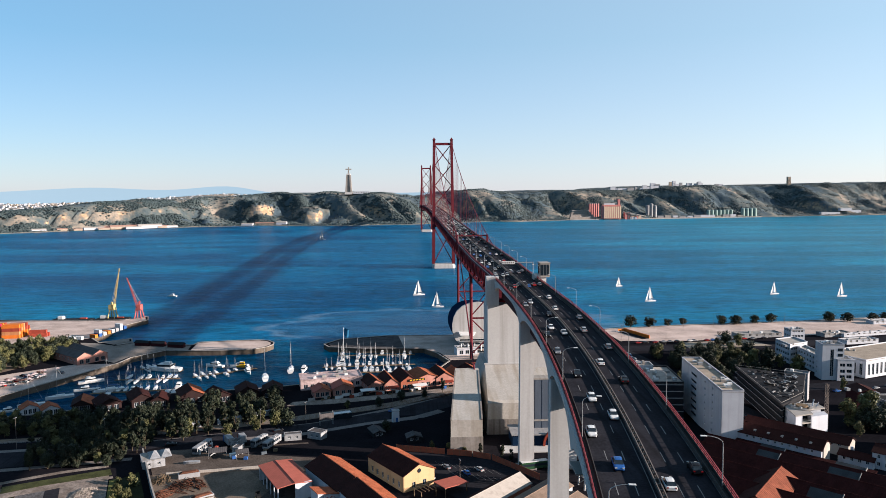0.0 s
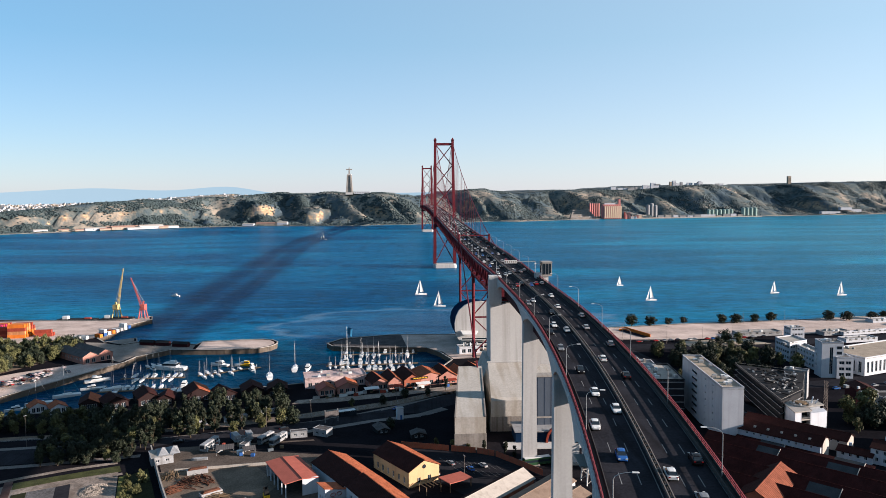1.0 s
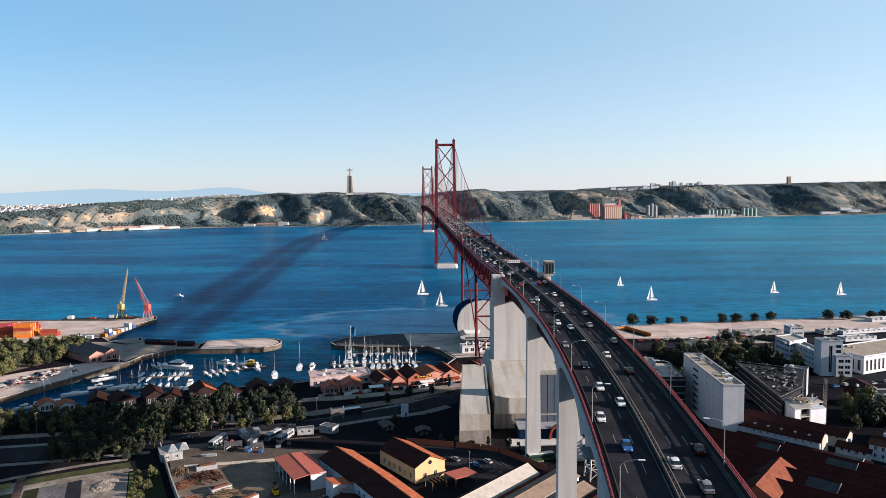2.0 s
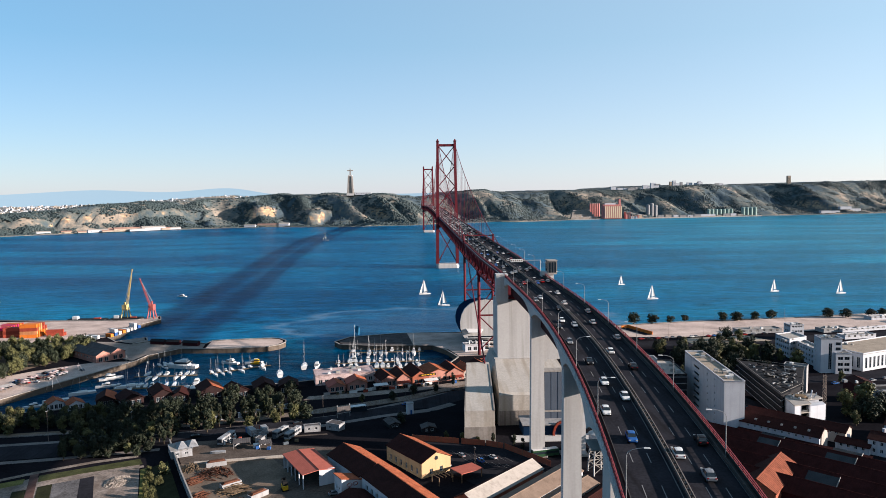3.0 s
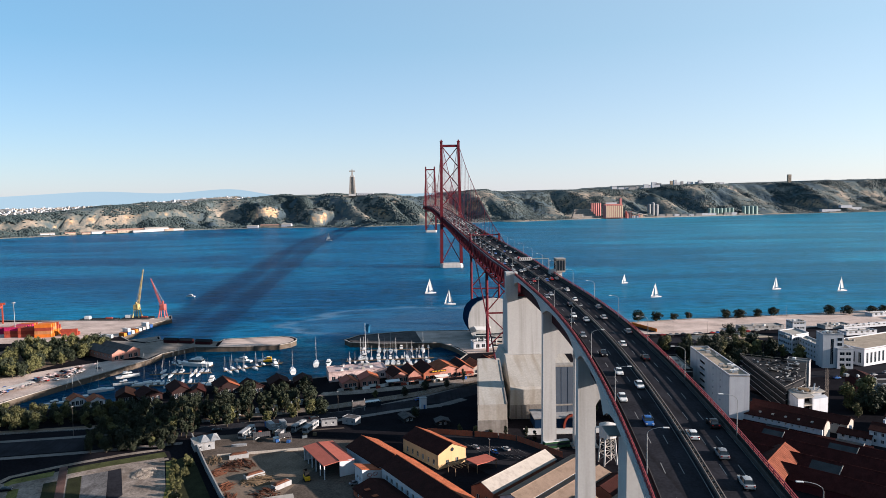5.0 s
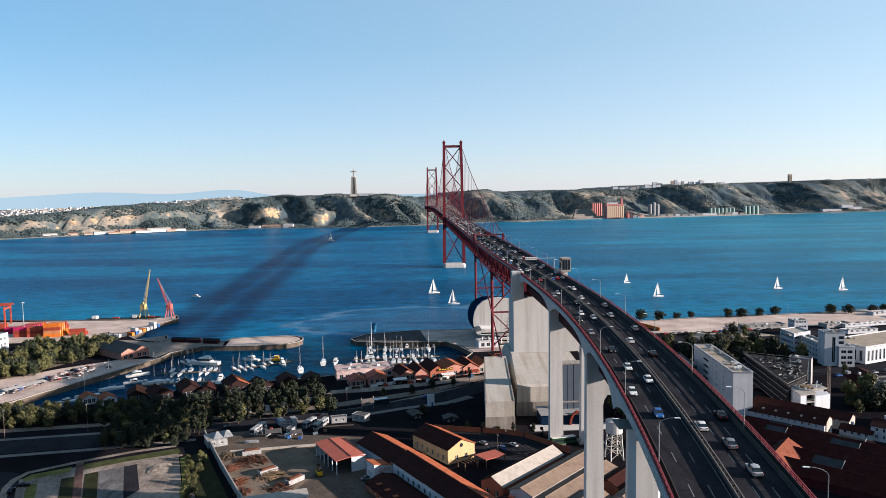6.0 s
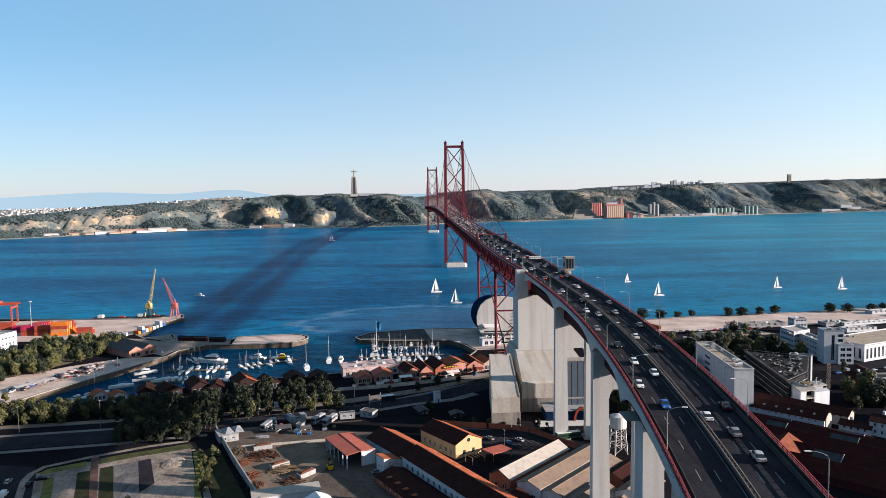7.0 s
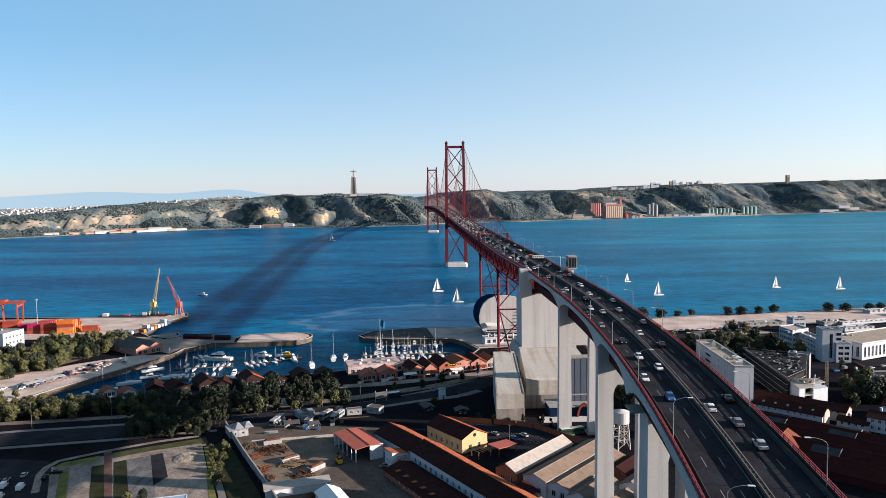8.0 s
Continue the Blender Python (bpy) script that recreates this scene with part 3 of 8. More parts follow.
def deck_z(y):
    knots = [(-1500, 57.5), (-718, 69.0), (-483, 70.6), (0, 76.0)]
    if y <= 0:
        return lerp_table(knots, y)
    if y <= 1013:
        return 76 + 5 * (1 - ((y - 506.5) / 506.5) ** 2)
    return 76 - (y - 1013) * 0.0112


def deck_way(y):
    """Unit vector across the deck to the right, and along it, at y."""
    dx = -2 * 4.44e-4 * (y + 776) if y < -776 else 0.0
    along = Vector((dx, 1, 0)).normalized()
    return Vector((along.y, -along.x, 0)), along


def on_deck(y, off, up=0.0):
    """Point beside the axis; the viaduct's roadway is narrower than the suspended one."""
    r, _ = deck_way(y)
    off *= 0.84 + 0.16 * smooth01((y + 718) / 110)
    return Vector((deck_x(y), y, deck_z(y) + up)) + r * off


def deck_run(y0, y1):
    ys, y = [], y0
    while y < y1:
        ys.append(y)
        y += 6.0 if y < -600 else 23.0
    return ys + [y1]


def ribbon(bm, y0, y1, section, mi=0):
    """Closed section (off, up) carried along the deck."""
    return strip(bm, [[on_deck(y, o, u) for o, u in section] for y in deck_run(y0, y1)], mi, closed=True)


HALF = 11.6
Y0, Y1 = -1350.0, 1560.0
solo("road", ribbon(B(), Y0, Y1, [(-HALF, -0.7), (HALF, -0.7), (HALF, 0), (-HALF, 0)]), M_ASPH,
            "dark asphalt roadway of the long bridge", "road", kind="structure")

# ---- bridge towers ----
def bridge_tower(y, label):
    t = thing("bridge_tower", 0, y, 0, 0, label, "bridge tower", "bridge towers")
    zb, zt = 6.0, 189.0
    xat = lambda z: 15.0 + (12.9 - 15.0) * (z - zb) / (zt - zb)
    for s in (-1, 1):
        bm = B()
        zs = [zb, 40, 62, 95, 130, 160, zt]
        strip(bm, [[(s * xat(z) + a * w / 2, b * d / 2, z) for a, b in ((-1, -1), (1, -1), (1, 1), (-1, 1))]
                   for z in zs for w, d in [(4.6 - 1.0 * (z - zb) / 183, 6.4 - 1.8 * (z - zb) / 183)]], closed=True)
        leg = part("leg", bm, M_RED, t)
        cap = box(box(B(), s * 12.9, 0, zt, 4.6, 6.0, 1.2), s * 12.9, 0, zt + 1.2, 2.6, 4.0, 2.4, taper=0.6)
        part("saddle_cap", cap, M_RED, leg, "dark grey cable saddle housing")
    part("top_beam", box(B(), 0, 0, 181.5, 22.5, 3.0, 3.6), M_RED, t)
    part("deck_beam", box(B(), 0, 0, 60.5, 25, 3.0, 3.5), M_RED, t)
    levels = [(182, 152), (152, 122), (122, 93), (58, 9)]
    for za, zc in levels:
        for s in (-1, 1):
            part("brace", bar(B(), (s * (xat(za) - 2.0), 0, za - 1), (-s * (xat(zc) - 2.0), 0, zc + 1), 1.3, 1.3), M_RED, t)
    # concrete pier in the water
    bm = prism(B(), [(-17, -9), (-14, -13), (14, -13), (17, -9), (17, 9), (14, 13), (-14, 13), (-17, 9)], -4, 4.6)
    prism(bm, [(-15.5, -8), (-13, -11), (13, -11), (15.5, -8), (15.5, 8), (13, 11), (-13, 11), (-15.5, 8)], 4.6, 6.0)
    part("pier", bm, M_CONC, t, "stained pale concrete river pier")
    return t


bridge_tower(0, "red steel suspension bridge tower on a concrete river pier")
bridge_tower(1013, "distant red steel suspension bridge tower on concrete pier")


def cable_z(y):
    if y < 0:
        u = (y + 483) / 483
        return 76.5 + (188.5 - 76.5) * u + 4 * 11.0 * (u * u - u)
    if y <= 1013:
        u = (y - 506.5) / 506.5
        return 84.5 + (188.5 - 84.5) * u * u
    u = (1496 - y) / 483
    return 76.5 + (188.5 - 76.5) * u + 4 * 11.0 * (u * u - u)


hang_mesh = mesh_of("hanger", rod(B(), (0, 0, 0), (0, 0, 1), 0.16, n=5), M_RED)
for side in (-1, 1):
    x = side * 12.2
    cable = thing("main_cable", x, 0, 0, 0, "red painted main suspension cable with vertical hangers", "bridge cable", "main cables")
    ys = [-483 + 12.075 * k for k in range(0, 165)]
    ys = [y for y in ys if y <= 1496]
    bm = B()
    strip(bm, [[(0.38 * math.cos(a), y, cable_z(y) + 0.38 * math.sin(a)) for a in [2 * math.pi * k / 6 for k in range(6)]] for y in ys], closed=True)
    part("cable_strand", bm, M_RED, cable)
    part("backstay", rod(B(), (0, -483, 76.5), (-9.0 if side < 0 else 9.0, -735, 25), 0.38, n=6), M_RED, cable)
    y = -460.0
    while y < 1480:
        if abs(y) > 12 and abs(y - 1013) > 12:
            h = part("hanger", hang_mesh, None, cable)
            base = deck_z(y) - 1
            h.matrix_basis = Matrix.LocRotScale((0, y, base), None, (1, 1, max(0.5, cable_z(y) - base)))
        y += 23.02

# stiffening trusses under the roadway
TD = 10.2
for side in (-1, 1):
    truss = thing("stiffening_truss", 0, 0, 0, 0, "red steel lattice truss carrying the bridge deck", "bridge truss", "stiffening trusses")
    x = side * 11.9
    part("top_chord", ribbon(B(), -716, Y1, [(x - 0.45, -1.3), (x + 0.45, -1.3), (x + 0.45, -0.2), (x - 0.45, -0.2)]), M_RED, truss)
    part("bottom_chord", ribbon(B(), -716, Y1, [(x - 0.45, -TD - 1), (x + 0.45, -TD - 1), (x + 0.45, -TD), (x - 0.45, -TD)]), M_RED, truss)
    bm, y, k = B(), -716.0, 0
    while y < Y1 - 12:
        a, b = on_deck(y, x), on_deck(y + 11.5, x)
        bar(bm, a + Vector((0, 0, -1)), a + Vector((0, 0, -TD)), 0.55)
        if k % 2:
            bar(bm, a + Vector((0, 0, -1)), b + Vector((0, 0, -TD)), 0.7)
        else:
            bar(bm, a + Vector((0, 0, -TD)), b + Vector((0, 0, -1)), 0.7)
        y += 11.5
        k += 1
    part("web_member", bm, M_RED, truss)
rail_deck = thing("railway_deck", 0, 0, 0, 0, "dark railway deck under the roadway", "bridge deck", kind="structure")
part("track_bed", ribbon(B(), -716, Y1, [(-9, -TD - 0.6), (9, -TD - 0.6), (9, -TD), (-9, -TD)]), M_RED, rail_deck)
bm, y = B(), -716.0
while y < Y1 - 12:
    bar(bm, on_deck(y, -11.4, -TD - 0.6), on_deck(y, 11.4, -TD - 0.6), 0.5, 0.9)
    bar(bm, on_deck(y, -11.4, -1.4), on_deck(y, 11.4, -1.4), 0.5, 1.2)
    y += 11.5
part("floor_beam", bm, M_RED, rail_deck)

# red bents under the side span
for yb, zbase in ((-483, -3.0), (-603, 3.4)):
    t = thing("steel_bent", 0, yb, 0, 0, "red steel trestle bent under the side span", "bridge bent", "steel bents")
    zt = deck_z(yb) - TD - 1
    for s in (-1, 1):
        part("post", rod(B(), (s * 11.6, 0, zbase), (s * 11.6, 0, zt), 1.0, n=10), M_RED, t)
        part("brace", bar(B(), (s * 11.6, 0, zt - 1), (-s * 11.6, 0, zt - 27), 0.7), M_RED, t)
        part("brace", bar(B(), (s * 11.6, 0, zt - 29), (-s * 11.6, 0, zbase + 3), 0.7), M_RED, t)
    part("cross_beam", box(B(), 0, 0, zt - 1.2, 26, 2.2, 2.2), M_RED, t)
    part("cross_beam", box(B(), 0, 0, zt - 29, 23, 1.0, 1.0), M_RED, t)
portal = thing("cable_portal", 0, -483, 0, 0, "red steel portal frame over the roadway", "bridge portal")
for s in (-1, 1):
    part("post", box(B(), s * 12.2, 0, deck_z(-483) - 2, 1.8, 3.2, 8.6, taper=0.8), M_RED, portal)
part("cross_beam", box(B(), 0, 0, deck_z(-483) + 5.2, 23, 0.7, 0.8), M_RED, portal)


# ---- viaduct ----
def anchorage():
    t = thing("anchorage", 0, -718, 0, 0, "massive pale concrete bridge anchorage with stained faces", "bridge anchorage")
    zd = deck_z(-718)
    # upper wall of the pier
    bm = box(B(), 0, 8, 27, 27.5, 18, zd - 12 - 27)
    part("wall", bm, M_CONC, t)
    bm = strip(B(), [[(-w, 24, z), (w, 24, z), (w, y, z), (-w, y, z)] for y, z, w in ((-40, 3, 18.6), (-40, 20.6, 18.0), (-38.5, 21.6, 17.9), (-3, 28.0, 15.3), (1, 28.4, 15.3))], closed=True)
    part("body", bm, M_CONC_TAN, t, "battered lower block with rain stains")
    part("lower_course", strip(B(), [[(-w, -40.25, z), (w, -40.25, z), (w, -39.4, z), (-w, -39.4, z)] for z, w in ((3, 18.75), (13.4, 18.4), (13.6, 18.3))], closed=True), M_CONC_STAIN, t, "rust-brown stained lower course")
    part("ledge", box(B(), 0, -1.3, 28.2, 31.2, 1.2, 0.5), M_CONC, t)
    for s in (-1, 1):
        part("pylon", box(B(), s * 11.4, 1.0, zd - 12, 6.0, 5.5, 13.6 if s < 0 else 14.5), M_CONC, t)
    return t


anchorage()


def anchor_block():
    t = thing("anchor_block", 0, 0, 0, 0, "weathered concrete cable anchor block with a sloping top", "anchor block")
    bm = B()
    rows = [[(-29.8, -722, 3), (-18.6, -722, 3), (-18.6, -722, 27.2), (-29.8, -722, 27.2)],
            [(-30.2, -727, 3), (-18.9, -727, 3), (-18.9, -727, 27.3), (-30.2, -727, 27.3)],
            [(-35.4, -781.5, 3), (-22.8, -781.5, 3), (-22.8, -781.5, 21.3), (-35.4, -781.5, 21.3)]]
    strip(bm, rows, closed=True)
    part("block", bm, M_CONC_TAN, t)
    part("front_slab", box(B(), -29.1, -781.7, 3, 12.9, 0.7, 11.5), M_CONC_STAIN, t, "streaked dark lower front")
    part("edge_rib", bar(B(), (-35.2, -781.6, 21.35), (-30.0, -727, 27.35), 0.6, 0.3), M_CONC_STAIN, t)
    part("edge_rib", bar(B(), (-23.0, -781.6, 21.35), (-19.1, -727, 27.35), 0.6, 0.3), M_CONC_STAIN, t)
    return t


anchor_block()
# added box whose grey-blue stands in for shade on the anchorage
vp = thing("glass_pavilion", 7.5, -766.5, 7.5, 0, "grey-blue box standing in for shade on the anchorage", "pavilion")
M_SHADE_BLUE = mat("blue_shade_colour", (0.11, 0.135, 0.175), 0.35, var=0.12, bump=0, spec=0.3)
# glazing, bands and mullions only dress this added box
part("glazing", box(B(), 0, 0, 0, 15, 4.5, 26, bevel=0.2), M_SHADE_BLUE, vp)
for zz in (8.5, 26):
    part("floor_band", box(B(), 0, 0, zz, 15.3, 4.8, 0.7), M_CONC_OLD, vp)
for k in range(6):
    part("mullion", box(B(), -7.2 + 2.88 * k, -2.27, 0, 0.10, 0.08, 26), M_NAVY, vp)


def viaduct_pier(y, depth, drop, spans, label):
    """Slender outer leg and a broader inner one, rising straight to the roadway, tied by a deep portal beam."""
    along = deck_way(y)[1]
    t = thing("viaduct_pier", deck_x(y), y, 0, 0.3 * math.degrees(math.atan2(-along.x, along.y)), label, "bridge pier", "viaduct piers")
    zd, g = deck_z(y), ground_z(0, y) - 0.5
    d = depth / 2
    xb, xc = spans[0][1], spans[1][0]
    top = zd - 1.0
    for x0, x1 in spans:
        rows = [[(x0 - f, -d - f, z), (x1 + f, -d - f, z), (x1 + f, d + f, z), (x0 - f, d + f, z)] for z, f in ((g, 0.35), (zd - 30, 0.1), (zd - 13, 0.0), (top, 0.0))]
        part("leg", strip(B(), rows, closed=True), M_CONC, t)
        part("footing", box(B(), (x0 + x1) / 2, 0, g, x1 - x0 + 2.4, depth + 2.4, 1.3, bevel=0.1), M_CONC_OLD, t)
    # beam with chamfered corners over the opening
    zb = zd - 9.2
    prof = [(xb, zb - drop - 3.4), (xb + 0.5, zb - drop - 1.4), (xb + 1.4, zb - drop), (xc - 1.4, zb - drop), (xc - 0.5, zb - drop - 1.4), (xc, zb - drop - 3.4), (xc, zb), (xb, zb)]
    bm = strip(B(), [[(px, yy, pz) for px, pz in prof] for yy in (-d + 0.15, d - 0.15)], closed=True)
    bmesh.ops.recalc_face_normals(bm, faces=bm.faces)
    part("beam", bm, M_CONC, t)
    part("bearing_shelf", box(B(), 0, 0, zb, 20.4, depth - 0.5, 0.35), M_CONC_OLD, t)
    part("cross_head", box(B(), (xb + xc) / 2, 0, zd - 3.4, xc - xb, depth - 0.8, 2.4), M_CONC, t)
    return t


PIERS = [-798.0, -874.0, -922.0, -997.0, -1072.0]
WIDE, NARROW = ((-10.45, -5.6), (2.4, 10.45)), ((-6.3, -1.3), (3.0, 8.0))
for y, depth, drop, spans in zip(PIERS, (3.2, 3.2, 7.0, 3.2, 3.2), (12.1, 7.2, 9.3, 9.3, 9.3), (WIDE, WIDE, NARROW, WIDE, WIDE)):
    viaduct_pier(y, depth, drop, spans, "tall pale concrete viaduct pier with broad deep legs" if depth > 4 else "tall pale concrete viaduct pier with slender legs")

# haunched concrete edge girders between piers, and the red railway girders below
STOPS = [-718.0] + PIERS
for side in (-1, 1):
    for ya, yb in zip(STOPS, STOPS[1:]):
        g = thing("edge_girder", 0, 0, 0, 0, "white concrete haunched girder under the viaduct deck", "bridge girder", "edge girders")
        rows = []
        for k in range(17):
            u = k / 16
            y = ya + (yb - ya) * u
            d = 1.15 + 4.6 * abs(2 * u - 1) ** 4.5
            rows.append([on_deck(y, side * 12.1 + o, z) for o, z in ((-0.45, -d), (0.45, -d), (0.45, -0.2), (-0.45, -0.2))])
        part("girder", strip(B(), rows, closed=True), M_CONC, g)
        part("rail_girder", ribbon(B(), yb, ya, [(side * 7.6 - 0.5, -8.7), (side * 7.6 + 0.5, -8.7), (side * 7.6 + 0.5, -5.2), (side * 7.6 - 0.5, -5.2)]), M_MAROON, g, "dark red railway girder")
solo("railway_bed", ribbon(B(), -1092, -716, [(-7.0, -8.6), (7.0, -8.6), (7.0, -8.0), (-7.0, -8.0)]), M_MAROON, "dark red railway deck below the viaduct", "bridge deck", kind="structure")

# parapets
M_KERB = mat("kerb_concrete", (0.075, 0.072, 0.070), 0.9, var=0.2)
post_mesh = mesh_of("post", box(B(), 0, 0, 0, 0.2, 0.2, 1.7), M_RAIL)
for side in (-1, 1):
    r = thing("railing", 0, 0, 0, 0, "red painted steel railing along the bridge edge", "railing", "bridge railings")
    x = side * 11.9
    for u in (0.35, 0.75, 1.15, 1.6):
        part("rail", ribbon(B(), Y0, Y1, [(x - 0.09, u - 0.09), (x + 0.09, u - 0.09), (x + 0.09, u + 0.09), (x - 0.09, u + 0.09)]), M_RAIL, r)
    xp = side * 11.72
    part("kick_panel", ribbon(B(), Y0, Y1, [(xp - 0.04, 0.1), (xp + 0.04, 0.1), (xp + 0.04, 0.95), (xp - 0.04, 0.95)]), M_KERB, r, "dark solid panel along the foot")
    part("edge_beam", ribbon(B(), Y0, Y1, [(x - 0.35, -0.75), (x + 0.35, -0.75), (x + 0.35, 0.12), (x - 0.35, 0.12)]), M_CONC, r)
    y = -1000.0
    while y < -664:
        part("post", post_mesh, None, r).location = on_deck(y, x)
        y += 2.4
    bm = B()
    while y < 1500:
        p = on_deck(y, x)
        box(bm, p.x, p.y, p.z, 0.2, 0.2, 1.7)
        y += 4.8
    part("far_posts", bm, M_RAIL, r)["kind"] = "stuff"
    k = thing("kerb", 0, 0, 0, 0, "dark raised kerb beside the carriageway", "kerb", "bridge kerbs", kind="structure")
    xi = side * 10.7
    part("kerb_stone", ribbon(B(), Y0, Y1, [(min(xi, x), 0.0), (max(xi, x), 0.0), (max(xi, x), 0.22), (min(xi, x), 0.22)]), M_KERB, k)

for side in (-1, 1):
    cb = thing("crash_barrier", 0, 0, 0, 0, "dark steel crash barrier beside the lanes", "road barrier", "crash barriers")
    o = side * 10.55
    part("wall", ribbon(B(), Y0, Y1, [(o - 0.14, 0.2), (o + 0.14, 0.2), (o + 0.08, 0.95), (o - 0.08, 0.95)]), M_KERB, cb)
med = thing("median_barrier", 0, 0, 0, 0, "low steel and concrete median barrier on the bridge", "road barrier")
part("base", ribbon(B(), Y0, Y1, [(-0.45, 0), (0.45, 0), (0.3, 0.55), (-0.3, 0.55)]), M_KERB, med)
for o in (-0.42, 0.42):
    part("rail", ribbon(B(), Y0, Y1, [(o - 0.09, 0.62), (o + 0.09, 0.62), (o + 0.09, 1.05), (o - 0.09, 1.05)]), M_DARKSTEEL, med)
mp_mesh = mesh_of("median_post", box(B(), 0, 0, 0.3, 0.7, 0.14, 0.62), M_DARKSTEEL)
y = -1000.0
while y < -600:
    part("post", mp_mesh, None, med).location = on_deck(y, 0)
    y += 2.0

# lane lines
lines = B()
for o in (-7.4, -3.9, 3.9, 7.4):
    y = -1350.4
    while y < 1500:
        a, b = on_deck(y, o, 0.012), on_deck(y + 4.4, o, 0.012)
        strip(lines, [[a + Vector((-0.075, 0, 0)), a + Vector((0.075, 0, 0))], [b + Vector((-0.075, 0, 0)), b + Vector((0.075, 0, 0))]])
        y += 13.2
solo("lane_marking", lines, M_MARK, "white dashed lane lines on the bridge roadway", "road marking", kind="stuff")
for o in (-10.5, 10.5, -1.0, 1.0):
    solo("edge_line", strip(B(), [[on_deck(y, o - 0.08, 0.012), on_deck(y, o + 0.08, 0.012)] for y in deck_run(Y0, Y1)]), M_MARK, "worn white edge line of the roadway", "road marking", "edge lines", kind="structure")


# ---- street lamps on the bridge ----
def street_lamp():
    t = thing("street_lamp", 0, 0, 0, 0, "grey steel street lamp with a curved arm", "street lamp", "bridge street lamps")
    part("pole", rod(B(), (0, 0, 0), (0, 0, 7.0), 0.10, 0.07, 6), M_STEEL, t)
    arc = [(0, 0, 7.0)] + [(2.6 * (1 - math.cos(a)) , 0, 7.0 + 1.1 * math.sin(a)) for a in (0.4, 0.8, 1.2, 1.5)]
    bm = B()
    for a, b in zip(arc, arc[1:]):
        rod(bm, a, b, 0.05, n=5)
    part("arm", bm, M_STEEL, t)
    part("lamp_head", box(B(), 2.9, 0, 8.0, 0.95, 0.36, 0.16, bevel=0.05), M_WPAINT, t, "pale lamp head")
    return t


lamp = street_lamp()
first = True
for side in (-1, 1):
    y = -1007.0 if side < 0 else -988.6
    while y < 420:
        r, al = deck_way(y)
        ang = math.degrees(math.atan2(-al.x, al.y)) + (0 if side < 0 else 180)
        p = on_deck(y, side * 11.3, 0.2)
        m = pose(p.x, p.y, p.z, 0, 0, ang)
        if first:
            lamp.matrix_world = m
            first = False
        else:
            copy_thing(lamp, m)
        y += 37.3

# traffic-control box and gantry on the anchorage pylon
bx = thing("control_cabin", 13.6, -717.5, deck_z(-718) + 1.2, 0, "weathered concrete control cabin with dark window slits", "bridge cabin")
part("body", box(B(), 0, 0, 0, 4.6, 6.0, 6.6), M_CONC_OLD, bx)
for k in range(3):
    part("window", box(B(), -1.4 + 1.4 * k, -3.03, 0.9, 1.05, 0.12, 5.2), M_GLASS, bx)
for k in range(3):
    part("window", box(B(), -2.33, -2.0 + 2.0 * k, 0.9, 0.12, 1.5, 5.2), M_GLASS, bx)
part("roof", box(B(), 0, 0, 6.6, 5.2, 6.6, 0.4), M_CONC_OLD, bx)
gan = thing("sign_gantry", 0, -700, deck_z(-700), 0, "steel sign gantry over the lanes with white panel", "sign gantry")
part("post", rod(B(), (11.4, 0, 0), (11.4, 0, 6.6), 0.16), M_STEEL, gan)
part("beam", box(B(), 5.4, 0, 6.2, 12.2, 0.35, 0.35), M_STEEL, gan)
part("sign_panel", box(B(), -1.2, -0.3, 5.6, 6.5, 0.16, 1.5), M_WPAINT, gan, "pale variable message panel")
for k in range(6):
    part("bar", box(B(), -3.9 + 1.08 * k, -0.4, 5.9, 0.6, 0.06, 0.9), M_DARKSTEEL, gan, "dark lettering bar")


# ---- builders for repeated kinds ----
WINDOWS = {}


def window_mesh(w, h, frame_mat):
    """Casing with a centre mullion round two set-back panes, in one skin."""
    key = (round(w, 2), round(h, 2), frame_mat.name)
    if key not in WINDOWS:
        bm = B()
        f = min(0.10, w * 0.12)
        us, vs = [0, f, w / 2 - f * 0.35, w / 2 + f * 0.35, w - f, w], [0, f, h - f, h]
        grid = [[bm.verts.new((u, -0.05, v)) for v in vs] for u in us]
        for a in range(5):
            for b in range(3):
                if a in (1, 3) and b == 1:
                    o = [grid[a][b], grid[a + 1][b], grid[a + 1][b + 1], grid[a][b + 1]]
                    i = [bm.verts.new(q.co + Vector((0, 0.07, 0))) for q in o]
                    for k in range(4):
                        bm.faces.new((o[k], o[(k + 1) % 4], i[(k + 1) % 4], i[k]))
                    bm.faces.new(i).material_index = 1
                else:
                    bm.faces.new((grid[a][b], grid[a + 1][b], grid[a + 1][b + 1], grid[a][b + 1]))
        WINDOWS[key] = mesh_of("window", bm, frame_mat, M_GLASS)
    return WINDOWS[key]


